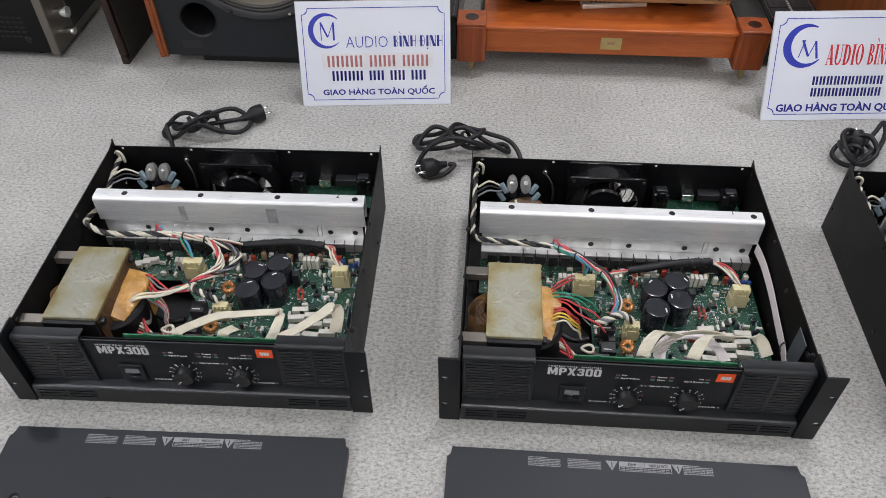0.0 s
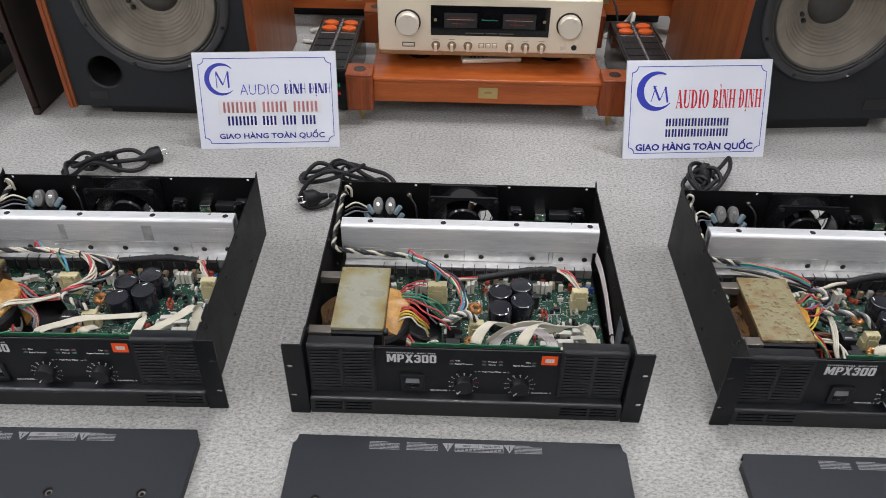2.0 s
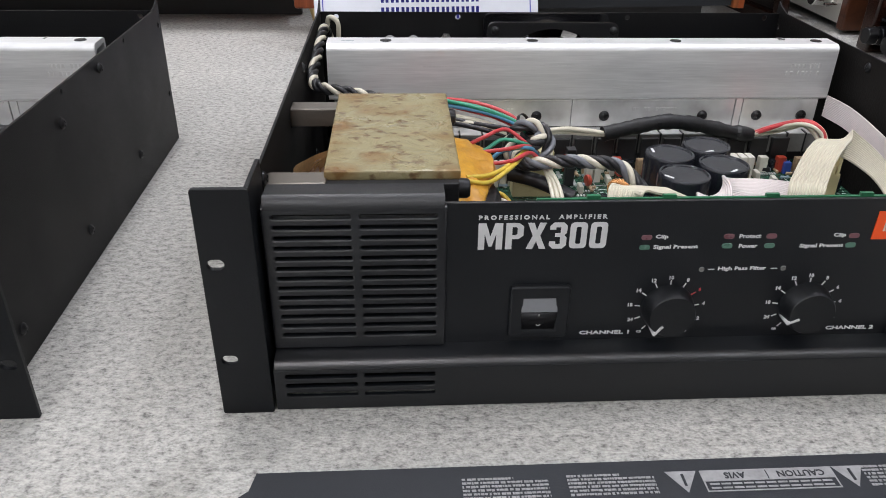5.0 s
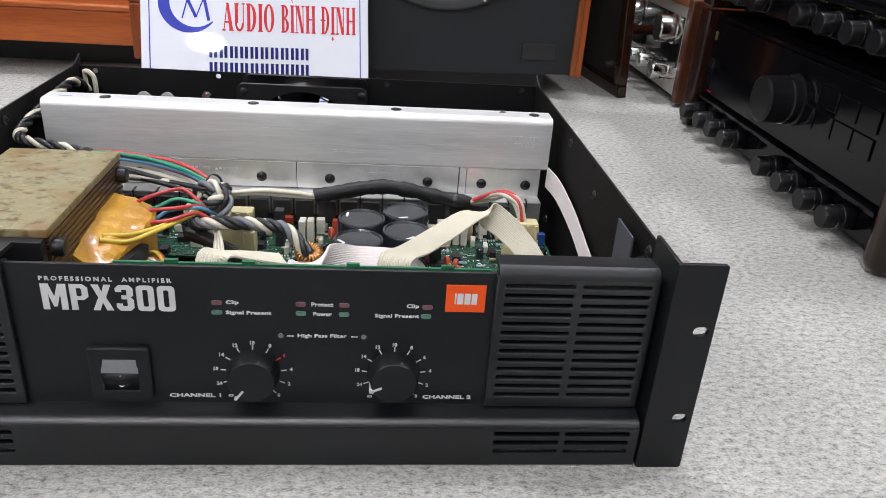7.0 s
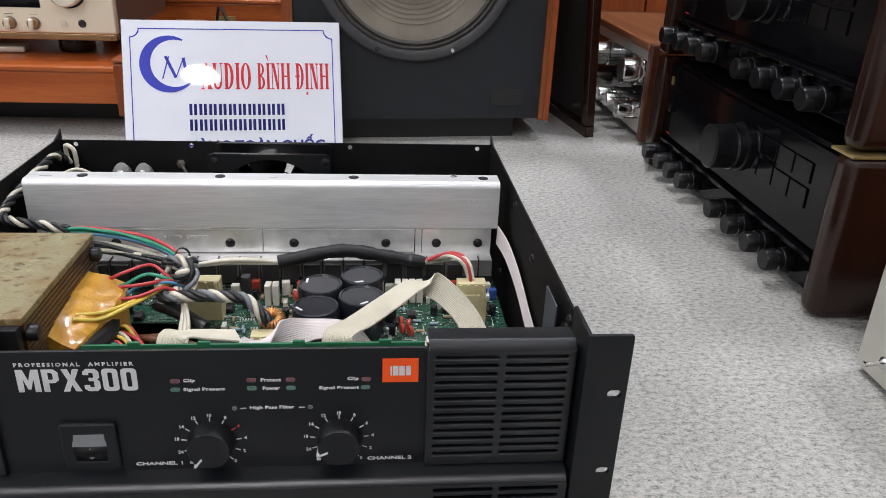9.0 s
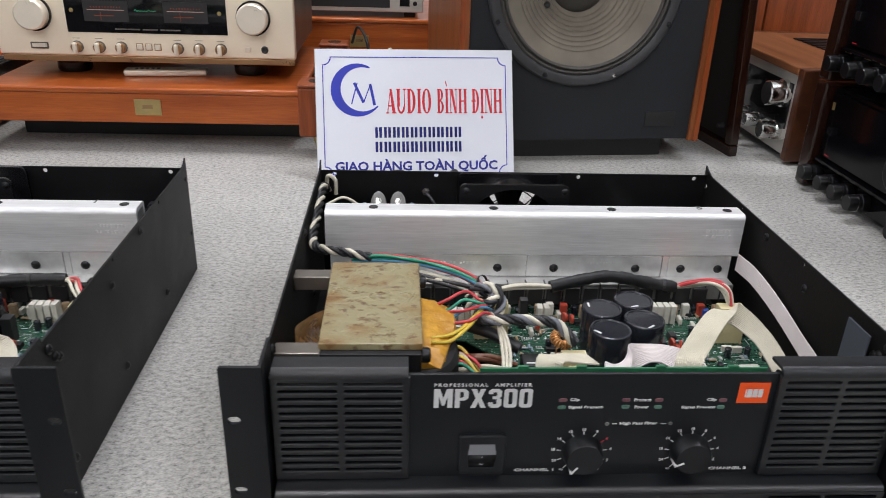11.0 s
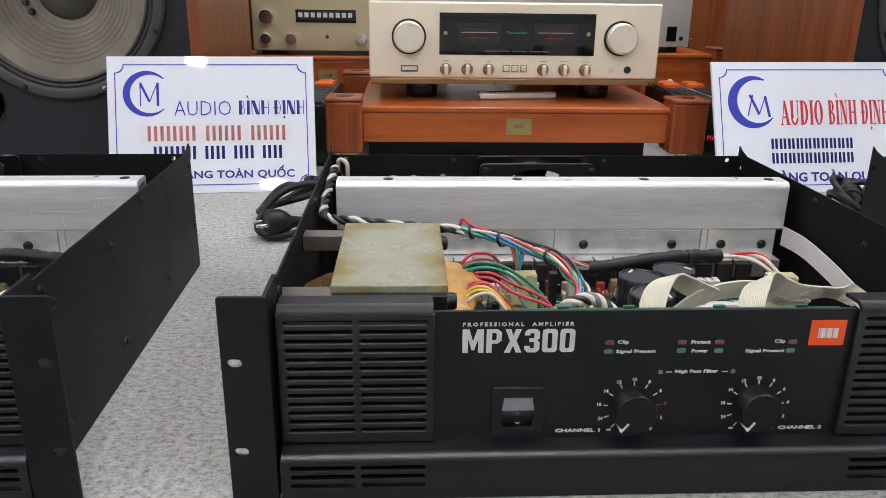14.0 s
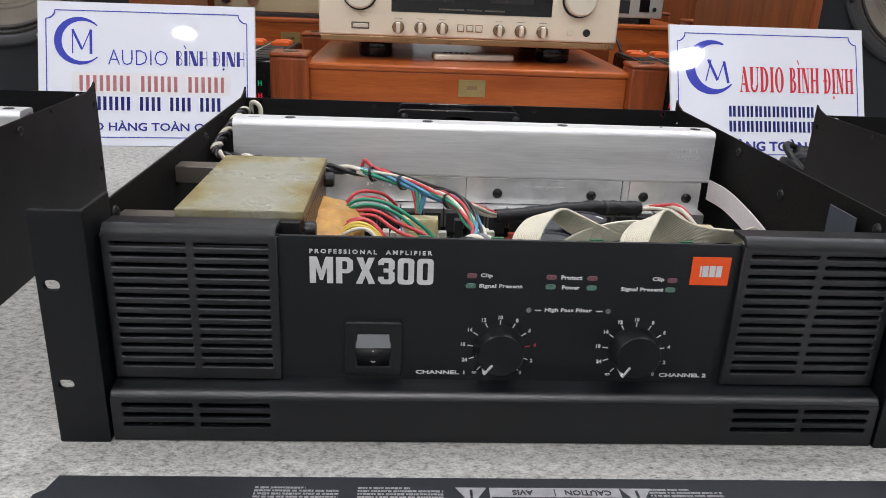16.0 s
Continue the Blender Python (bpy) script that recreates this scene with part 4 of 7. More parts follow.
            for k in range(12):
                if k not in (2, 5):
                    box(bm, b - 0.085 + 0.0032 * k, b - 0.083 + 0.0032 * k, 0.2701, 0.2708, 0.0735 + 0.0012 * (k % 2), 0.076)
            tagged(part("stamped_mark", bm, "zinc_dull", p), kind="stuff")
    part("ledge", cube(0.045, 0.442, 0.2555, 0.2725, 0.0570, 0.0592, 0.0005), "zinc", hs, "bright folded ledge")
    # the ledge's front face, its shade put into a darker grey
    part("ledge_front", cube(0.045, 0.442, 0.2545, 0.256, 0.0430, 0.0588, 0.0004), "grey_cap", hs, "front face of the ledge, greyed for its shade")
    clip = lambda: box(cube(-0.0006, 0.0006, -0.0128, -0.0121, -0.0180, 0.0006), -0.0006, 0.0006, -0.0121, -0.004, -0.0002, 0.0006)
    for k in range(13):
        put("transistor_clip", "clip", clip, "bolt", hs, 0.108 + 0.0182 * k, 0.2665, 0.0594)
    for k in range(6):
        put("transistor_clip", "clip", clip, "bolt", hs, 0.352 + 0.0155 * k, 0.2665, 0.0594)
    tr = lambda: cube(-0.0070, 0.0070, -0.0022, 0.0019, 0, 0.0175, 0.0006)
    for k in range(20):
        put("transistor", "transistor", tr, "chip", hs, 0.0624 + 0.0182 * k, 0.2525, 0.0392)


def transformer(amp, plate_mat, dx=0.0, rz=0.0):
    t = part("transformer", cube(0.0575, 0.1265, 0.062, 0.1865, -0.0045, 0.1065, 0.0008), "core", amp, "iron core transformer under a varnished plate", Matrix.Translation((0, -0.0115, 0.0073)))
    bm = bmesh.new()
    for k in range(26):
        z = 0.016 + 0.0035 * k
        box(bm, 0.0569, 0.1271, 0.0615, 0.187, z, z + 0.0022)
    tagged(part("core_lamination", bm, "core_edge", t), kind="stuff")
    top = cube(0.0560, 0.1278, 0.0590, 0.1880, 0.1067, 0.1122, 0.0012, 2)
    part("top_plate", top, plate_mat, t, "yellow-green varnished top plate" if plate_mat != "varnish_spot" else "olive top plate with rust spots")
    part("skirt", cube(0.0575, 0.1265, 0.0525, 0.0587, 0.080, 0.1075, 0.0006), "rubber", t, "black front bracket")
    # windings bulging out on both sides
    rnd = random.Random(8)
    for k in range(10):
        a, b, top = 0.0370 + 0.0029 * k, 0.0215 + 0.0024 * k, 0.0895 + rnd.uniform(-0.0016, 0.0016) - 0.0004 * k
        bm = bmesh.new()
        low, high = [], []
        wob = rnd.uniform(0, 6)
        for th in np.linspace(math.radians(95), math.radians(265), 25):
            g = 1 + 0.012 * math.sin(5 * th + wob) + 0.008 * math.sin(11 * th + 2 * wob)
            x, y = 0.0955 + a * g * math.cos(th), 0.1225 + b * g * math.sin(th)
            low.append(bm.verts.new((x, y, 0.010)))
            high.append(bm.verts.new((x, y, top + 0.0006 * math.sin(9 * th + wob))))
        for n in range(24):
            bm.faces.new((low[n], low[n + 1], high[n + 1], high[n]))
        bmesh.ops.solidify(bm, geom=bm.faces[:], thickness=0.0017)
        part("winding_layer", bm, "paper", t, "paper wound layer of the coil")
    part("winding_fill", cube(0.040, 0.0570, 0.100, 0.145, 0.005, 0.0845, 0.004), "core_edge", t)
    tape = bmesh.new()
    rows = []
    for i in range(23):
        f = i / 22
        y = 0.0875 + 0.081 * f
        w = 0.0285 * min(1.0, 0.50 + 0.95 * f) * (1 - 0.10 * f ** 8) + 0.0012 * math.sin(9 * f + 1)
        drop = 0.0095 * (1 - f) ** 2 + 0.0006 * math.sin(15 * f)
        prof = [(0.1262, 0.02), (0.127 + w * 0.97, 0.024), (0.127 + w, 0.066 - drop), (0.127 + w * 1.03, 0.0795 - drop)]
        for u, h in ((0.98, 0.0815), (0.78, 0.0838), (0.55, 0.0862), (0.28, 0.0880)):
            prof.append((0.127 + w * u, h - drop + 0.0011 * math.sin(11 * f + 7 * u) + 0.0006 * math.sin(31 * f - 5 * u)))
        prof.append((0.1262, 0.0895 - 0.6 * drop))
        rows.append([tape.verts.new((x + rnd.uniform(-0.0003, 0.0003), y + rnd.uniform(-0.0012, 0.0012), z + rnd.uniform(-0.00035, 0.00035))) for x, z in prof])
    for a, b in zip(rows, rows[1:]):
        for k in range(len(a) - 1):
            tape.faces.new((a[k], a[k + 1], b[k + 1], b[k]))
    tape.faces.new(rows[0])
    tape.faces.new(rows[-1][::-1])
    part("taped_coil", tape, "amber_bright" if plate_mat == "varnish_spot" else "amber", t, "amber varnished tape over the coil", smooth=28)
    part("sticker", turned([(0, 0.0004), (0.011, 0.0004), (0.0112, 0)], pose(0.1572, 0.118, 0.050, 0, 84, 0) @ Matrix.Diagonal((1.5, 1, 1, 1)), 24), "sticker", t, "pale oval sticker")
    part("black_wrap", turned([(0, -0.004), (0.040, -0.004), (0.0415, 0.0), (0.0415, 0.068), (0.038, 0.0725), (0, 0.073)], pose(0.1205, 0.119, 0.0) @ Matrix.Diagonal((0.92, 1.08, 1, 1)), 36), "rubber", t, "black wrapped foot of the coil")
    for y in (0.0600, 0.1740):
        part("spacer_bar", cube(0.0257, 0.0575, y - 0.0075, y + 0.0075, 0.0965, 0.1085, 0.001), "bronze", t, "grey steel mounting bar")
    for y in (0.0665, 0.1785):
        part("bolt_head", turned([(0, 0.0065), (0.0045, 0.006), (0.0055, 0.0045), (0.0055, 0)], pose(0.1275, y, 0.0985, 0, 90, 0), 12), "bolt", t)


def components(amp, seed):
    rnd = random.Random(seed)
    shape = plate("circuit_board", [(0.205, 0.078), (0.446, 0.078), (0.446, 0.268), (0.044, 0.268), (0.044, 0.197), (0.172, 0.197), (0.205, 0.16)], [], 0.0016, "board")
    shape.transform(Matrix.Rotation(radians(-90), 4, "X"))
    shape.transform(Matrix.Diagonal((1, -1, 1, 1)) if shape.vertices[0].co.y < 0 else Matrix())
    shape.transform(Matrix.Translation((0, 0, 0.029 - min(v.co.z for v in shape.vertices))))
    pcb = part("circuit_board", shape, "board", amp, "green circuit board crowded with parts")
    z = 0.0306
    cap = lambda: turned([(0, 0), (0.0178, 0), (0.0180, 0.001), (0.0180, 0.0382), (0.0172, 0.0398), (0.0158, 0.0402), (0.0152, 0.0392), (0, 0.0389)], n=36)
    for x, y in ((0.2925, 0.1875), (0.3255, 0.2035), (0.291, 0.1505), (0.3252, 0.1675)):
        c = put("capacitor", "capacitor", cap, "can", pcb, x, y, z, rnd.uniform(0, 360), "large black electrolytic capacitor")
        part("mark", cube(0.002, 0.009, 0.0105, 0.0122, 0.0392, 0.0397), "print_dim", c)
    for x, y in ((0.2550, 0.170), (0.2485, 0.097)):
        bm = bmesh.new()
        for k in range(22):
            a = 2 * math.pi * k / 22
            c, s = math.cos(a), math.sin(a)
            tube(bm, None, 0.0009, 5, path=[Vector((c * (0.0068 + 0.0036 * math.cos(b)), s * (0.0068 + 0.0036 * math.cos(b)), 0.0036 * math.sin(b))) for b in np.linspace(0, 2 * math.pi, 9)])
        part("choke", bm, "copper", pcb, "copper wound ring choke", pose(x, y, z + 0.018, 20, 10, 0))
        wire(pcb, [(x - 0.004, y, z + 0.016), (x - 0.004, y, z)], "copper", 0.0008)
    def plug(x, y, w, d, h, n):
        p = part("connector", cube(x - w / 2, x + w / 2, y - d / 2, y + d / 2, z, z + h * 0.55, 0.0008), "cream", pcb, "cream nylon connector")
        part("housing", cube(x - w / 2 + 0.001, x + w / 2 - 0.001, y - d / 2 + 0.0015, y + d / 2 - 0.0015, z + h * 0.5, z + h, 0.0008), "cream", p)
        part("latch", cube(x - w / 4, x + w / 4, y - d / 2 - 0.002, y - d / 2, z + h * 0.3, z + h * 0.75), "cream", p)
        for i in range(4):
            part("rib", cube(x - w / 2 + w * (i + 0.35) / 4, x - w / 2 + w * (i + 0.65) / 4, y - d / 2 - 0.0008, y - d / 2 + 0.001, z + h * 0.55, z + h * 0.98), "cream", p)
    plug(0.196, 0.206, 0.031, 0.015, 0.036, 3)
    plug(0.416, 0.199, 0.026, 0.015, 0.036, 3)
    plug(0.256, 0.128, 0.023, 0.014, 0.030, 3)
    for a, b, c, d, h in ((0.212, 0.232, 0.083, 0.101, 0.022), (0.213, 0.233, 0.118, 0.138, 0.024), (0.214, 0.25, 0.06, 0.078, 0.02)):
        rel = part("relay", cube(a, b, c, d, z, z + h, 0.001), "chip", pcb, "black relay")
        part("mark", cube(a + 0.003, b - 0.006, c + 0.004, c + 0.0055, z + h, z + h + 0.0002), "print_dim", rel)
    part("relay", cube(0.2245, 0.2345, 0.108, 0.118, z, z + 0.015, 0.0008), "chip", pcb, "black relay")
    part("regulator", cube(0.2245, 0.2315, 0.218, 0.226, z, z + 0.03, 0.0005), "chip", pcb)
    part("regulator", cube(0.3448, 0.354, 0.192, 0.202, z, z + 0.024, 0.0005), "chip", pcb)
    stand = lambda: cube(-0.0026, 0.0026, -0.005, 0.005, 0, 0.019, 0.0004)
    for x0, y0, n in ((0.163, 0.222, 4), (0.356, 0.232, 4), (0.245, 0.228, 2)):
        for k in range(n):
            put("power_resistor", "stand_res", stand, "ceramic", pcb, x0 + 0.0064 * k, y0 + rnd.uniform(-0.001, 0.001), z, rnd.uniform(-4, 4))
    flat = lambda: cube(-0.0115, 0.0115, -0.0042, 0.0042, 0, 0.0085, 0.0006)
    for k in range(10):
        x, y = 0.362 + 0.024 * (k % 3) + rnd.uniform(-0.003, 0.003), 0.092 + 0.0165 * (k // 3) + 0.006 * (k % 3) + rnd.uniform(-0.002, 0.002)
        put("power_resistor", "flat_res", flat, "ceramic", pcb, x, y, z + 0.001, rnd.uniform(-6, 6))
    for k in range(4):
        put("power_resistor", "flat_res", flat, "ceramic", pcb, 0.085 + 0.011 * k, 0.212 + 0.006 * k, z + 0.001, 12)
    disc = lambda: turned([(0, -0.0016), (0.0042, -0.0012), (0.0048, 0), (0.0042, 0.0016), (0, 0.0019)], Matrix.Translation((0, 0, 0.0085)) @ Matrix.Rotation(radians(90), 4, "X"), 14)
    for x, y in ((0.357, 0.176), (0.363, 0.172), (0.3575, 0.165), (0.364, 0.161), (0.268, 0.222), (0.274, 0.218), (0.239, 0.205), (0.336, 0.122), (0.342, 0.118)):
        put("film_capacitor", "disc", disc, "redcap", pcb, x, y, z + 0.002, rnd.uniform(60, 120))
    for k in range(16):
        x, y = 0.215 + 0.0148 * k + rnd.uniform(-0.003, 0.003), rnd.uniform(0.236, 0.248)
        put("power_resistor", "tall_res", lambda: cube(-0.0035, 0.0035, -0.003, 0.003, 0, 0.013, 0.0006), ("ceramic", "redcap", "tan")[k % 3], pcb, x, y, z, rnd.uniform(-5, 5))
    trim = lambda: cube(-0.003, 0.003, -0.0028, 0.0028, 0, 0.0095, 0.0004)
    for x, y in ((0.425, 0.236), (0.433, 0.236), (0.441, 0.235), (0.412, 0.24)):
        put("trimmer", "trim", trim, "bluecap", pcb, x, y, z)
    chip = lambda: box(cube(-0.005, 0.005, -0.0031, 0.0031, 0.001, 0.0042, 0.0003), -0.0045, 0.0045, -0.0038, 0.0038, 0, 0.002)
    res = lambda: turned([(0, -0.0035), (0.001, -0.0035), (0.0014, -0.0026), (0.0011, -0.0015), (0.0011, 0.0015), (0.0014, 0.0026), (0.001, 0.0035), (0, 0.0035)], Matrix.Translation((0, 0, 0.0016)) @ Matrix.Rotation(radians(90), 4, "Y"), 8)
    ecap = lambda: turned([(0, 0), (0.003, 0), (0.003, 0.0085), (0.0026, 0.009), (0, 0.0088)], n=14)
    jump = lambda: tube(bmesh.new(), [(-0.006, 0, 0), (-0.0055, 0, 0.0012), (0.0055, 0, 0.0012), (0.006, 0, 0)], 0.0004, 5, 2)
    keep = [(0.309, 0.177, 0.04, 0.043), (0.193, 0.205, 0.014, 0.012), (0.414, 0.197, 0.013, 0.01), (0.256, 0.128, 0.012, 0.01), (0.222, 0.092, 0.014, 0.012)]
    n = 0
    while n < 330:
        x, y = rnd.uniform(0.05, 0.44), rnd.uniform(0.082, 0.262)
        if (x < 0.21 and y < 0.203) or any(abs(x - a) < w and abs(y - b) < h for a, b, w, h in keep):
            continue
        n += 1
        k = rnd.random()
        rz = rnd.choice((0, 90)) + rnd.uniform(-3, 3)
        if k < 0.12:
            put("chip", "chip", chip, "chip", pcb, x, y, z, rz)
        elif k < 0.52:
            put("resistor", "res_" + ("a", "b")[n % 2], res, ("tan", "greycomp")[n % 2], pcb, x, y, z, rz)
        elif k < 0.66:
            put("small_capacitor", "ecap", ecap, "can", pcb, x, y, z, 0)
        elif k < 0.8:
            put("film_capacitor", "film", lambda: cube(-0.0045, 0.0045, -0.0018, 0.0018, 0, 0.006, 0.0006), "ceramic", pcb, x, y, z, rz)
        else:
            put("jumper", "jump", jump, "zinc", pcb, x, y, z, rz)
    silk = bmesh.new()
    for k in range(520):
        x, y = rnd.uniform(0.05, 0.442), rnd.uniform(0.082, 0.264)
        if x > 0.21 or y > 0.203:
            w, d = rnd.choice(((0.003, 0.0005), (0.0005, 0.003), (0.0022, 0.0012), (0.006, 0.0004)))
            box(silk, x, x + w, y, y + d, z, z + 0.0002)
    tagged(part("silk_print", silk, "print_dim", pcb, "white printed marks"), kind="stuff")
    solder = bmesh.new()
    for k in range(420):
        x, y = rnd.uniform(0.05, 0.442), rnd.uniform(0.082, 0.264)
        if x > 0.21 or y > 0.203:
            r = rnd.uniform(0.0005, 0.0011)
            vs = [solder.verts.new((x + r * math.cos(a), y + r * math.sin(a), z + 0.0001)) for a in np.linspace(0, 2 * math.pi, 7)[:-1]]
            top = solder.verts.new((x, y, z + r * 0.8))
            for i in range(6):
                solder.faces.new((vs[i], vs[(i + 1) % 6], top))
    tagged(part("solder_joint", solder, "chrome", pcb, "bright solder joints"), kind="stuff")
    pads = bmesh.new()
    for k in range(60):
        x, y = rnd.uniform(0.22, 0.43), rnd.uniform(0.085, 0.26)
        q = rnd.random() < 0.5
        for i in range(rnd.choice((3, 4, 6))):
            a, b = (x + 0.0022 * i, y) if q else (x, y + 0.0022 * i)
            box(pads, a, a + (0.0012 if q else 0.0028), b, b + (0.0028 if q else 0.0012), z, z + 0.0009)
    tagged(part("pin_row", pads, "zinc", pcb, "rows of bright pins"), kind="stuff")
    # display board standing behind the control panel
    fb = part("display_board", cube(0.166, 0.3655, 0.0305, 0.0321, 0.045, 0.1105), "board_edge", amp, "green display board on edge")
    for x in (0.192, 0.232, 0.287, 0.338):
        part("tab", cube(x, x + 0.007, 0.0303, 0.0323, 0.1103, 0.1122), "board_edge", fb)
    for x in (0.255, 0.312, 0.2):
        part("socket", cube(x - 0.011, x + 0.011, 0.0322, 0.039, 0.098, 0.106, 0.0006), "chip", fb)


def harness(amp, kind):
    """Wires, sleeve and ribbon cables; each amplifier's lie a little differently."""
    tie = lambda: turned([(0.0058, -0.0013), (0.0063, -0.0013), (0.0063, 0.0013), (0.0058, 0.0013)], n=16)

    def ties(*places):
        for x, y, z, ry, rz in places:
            part("cable_tie", cached("tie", tie, "w_black"), "w_black", amp, "black cable tie", pose(x, y, z, 0, ry, rz))

    # twisted mains leads down the left wall, then along the heat sink
    lead = [(0.033, 0.392, 0.103), (0.0315, 0.37, 0.116), (0.0315, 0.335, 0.117), (0.0315, 0.29, 0.113), (0.0312, 0.252, 0.108), (0.037, 0.2385, 0.104)]
    if kind == "a":
        lead[1:5] = [(0.0315, 0.37, 0.100), (0.0315, 0.335, 0.092), (0.0315, 0.29, 0.090), (0.0305, 0.256, 0.098)]
    wire(amp, [(0.032, 0.394, 0.105), (0.034, 0.388, 0.121), (0.042, 0.386, 0.117), (0.042, 0.388, 0.1)], "w_white", 0.0022)
    if kind == "c":
        lead += [(0.060, 0.238, 0.100), (0.085, 0.240, 0.094)]
        twisted(amp, lead, ("w_black", "w_white", "w_black"), 0.0020, 7)
        loose(amp, [(0.068, 0.244, 0.088), (0.095, 0.238, 0.094), (0.125, 0.228, 0.0965), (0.155, 0.214, 0.0955), (0.178, 0.2, 0.09), (0.188, 0.192, 0.084)],
              ("w_red", "w_red", "w_green", "w_blue", "w_green", "w_red"), 0.0016, 0.003, 11)
        loose(amp, [(0.075, 0.238, 0.084), (0.115, 0.226, 0.085), (0.15, 0.211, 0.085), (0.18, 0.197, 0.082), (0.19, 0.188, 0.08)], ("w_white", "w_black", "w_grey", "w_black", "w_white", "w_black"), 0.0020, 0.0038, 12)
        twisted(amp, [(0.188, 0.192, 0.088), (0.196, 0.18, 0.092), (0.19, 0.166, 0.088), (0.178, 0.168, 0.08), (0.18, 0.152, 0.078), (0.2, 0.146, 0.082),
                      (0.222, 0.145, 0.082), (0.242, 0.142, 0.080), (0.258, 0.134, 0.066)], ("w_black", "w_white", "w_grey", "w_black"), 0.0022, 6)
        loose(amp, [(0.19, 0.192, 0.084), (0.215, 0.208, 0.079), (0.236, 0.223, 0.073), (0.256, 0.232, 0.068)], ("w_white", "w_white", "w_white"), 0.0017, 0.002, 4)
        sl = [(0.254, 0.232, 0.068), (0.28, 0.237, 0.072), (0.306, 0.2415, 0.0745), (0.33, 0.2435, 0.0715), (0.356, 0.2455, 0.065), (0.380, 0.2465, 0.061)]
        loose(amp, [(0.16, 0.12, 0.05), (0.185, 0.118, 0.053), (0.206, 0.11, 0.05), (0.209, 0.09, 0.045), (0.205, 0.07, 0.04)], ("w_white", "w_white", "w_brown"), 0.0017, 0.003, 14)
        wire(amp, [(0.172, 0.162, 0.066), (0.19, 0.15, 0.066), (0.212, 0.136, 0.06)], "w_black", 0.0052, "sleeve")
        loose(amp, [(0.155, 0.13, 0.056), (0.18, 0.128, 0.056), (0.206, 0.128, 0.05)], ("w_brown", "w_brown", "w_brown"), 0.0022, 0.004, 15)
        loose(amp, [(0.155, 0.105, 0.046), (0.185, 0.104, 0.044), (0.208, 0.106, 0.036)], ("w_brown", "w_brown", "w_red", "w_brown"), 0.002, 0.005, 16)
        coil = (("w_red", 0.152, 0.094), ("w_green", 0.146, 0.090), ("w_red", 0.138, 0.092), ("w_blue", 0.143, 0.084), ("w_yellow", 0.108, 0.09), ("w_yellow", 0.102, 0.086), ("w_red", 0.128, 0.088))
        jit = random.Random(5)
        for i, (mat, y0, z0) in enumerate(coil):
            if mat == "w_yellow":
                wire(amp, [(0.136, y0 - 0.006, 0.091), (0.15, y0 + 0.002, 0.0885 - 0.002 * (i % 2)), (0.162, y0 + 0.016, 0.087), (0.172, y0 + 0.034, 0.086), (0.184, 0.166, 0.083)], mat, 0.0015)
                continue
            wire(amp, [(0.138, y0, 0.09), (0.152, y0 + jit.uniform(-0.004, 0.006), z0 + jit.uniform(-0.002, 0.004)), (0.166 + jit.uniform(-0.004, 0.004), y0 + 0.008 + jit.uniform(-0.006, 0.01), z0 + jit.uniform(-0.006, 0.005)), (0.182, 0.165 - 0.003 * i, 0.088), (0.192, 0.18 - 0.004 * i, 0.078)], mat, 0.0014)
        for i, mat in enumerate(("w_red", "w_yellow", "w_red", "w_white", "w_yellow", "w_red", "w_green")):
            y0 = 0.128 - 0.005 * i
            wire(amp, [(0.150, y0, 0.066), (0.160, y0 - 0.001, 0.0690 + jit.uniform(-0.002, 0.002)), (0.170 + jit.uniform(-0.003, 0.003), y0 - 0.008, 0.064), (0.177 + 0.002 * (i % 3), y0 - 0.020, 0.053), (0.176 + 0.005 * (i % 4), y0 - 0.036, 0.042), (0.184 + 0.004 * (i % 3), 0.058 + 0.003 * i, 0.034)], mat, 0.0014)
        for i in range(3):
            wire(amp, [(0.186, 0.172, 0.080), (0.194 + 0.002 * i, 0.150 - 0.004 * i, 0.074), (0.196 + 0.003 * i, 0.122, 0.062), (0.194 + 0.002 * i, 0.096, 0.048), (0.199, 0.070 + 0.006 * i, 0.036)], "w_white", 0.0015)
        # the knot in the tied leads
        twisted(amp, [(0.173, 0.187, 0.080), (0.178, 0.181, 0.093), (0.190, 0.175, 0.097), (0.199, 0.169, 0.088), (0.194, 0.163, 0.076), (0.181, 0.166, 0.072), (0.172, 0.172, 0.078), (0.176, 0.178, 0.090)],
                ("w_black", "w_white", "w_grey"), 0.0020, 3.5)
        ties((0.185, 0.197, 0.091, 60, -40), (0.193, 0.178, 0.09, 30, 20), (0.368, 0.246, 0.063, 90, -10))
    else:
        lead += [(0.062, 0.236, 0.102), (0.100, 0.237, 0.098), (0.150, 0.238, 0.094)] if kind == "b" else [(0.060, 0.228, 0.098), (0.090, 0.226, 0.096), (0.125, 0.229, 0.095), (0.165, 0.232, 0.093)]
        twisted(amp, lead, ("w_black", "w_white", "w_black") if kind == "b" else ("w_black", "w_white", "w_white", "w_black"), 0.0020, 8.5)
        jit = random.Random(77)
        if kind == "b":
            main = [(0.146, 0.238, 0.094), (0.165, 0.231, 0.0925), (0.182, 0.222, 0.090), (0.202, 0.208, 0.087), (0.219, 0.193, 0.084), (0.232, 0.176, 0.078), (0.236, 0.156, 0.071), (0.230, 0.138, 0.063), (0.218, 0.128, 0.056)]
            twisted(amp, main, ("w_blue", "w_green", "w_white", "w_red", "w_blue"), 0.0014, 1.6, 1.9)
            loose(amp, main[:7], ("w_black", "w_white", "w_green", "w_black", "w_red", "w_blue"), 0.0013, 0.0046, 23)
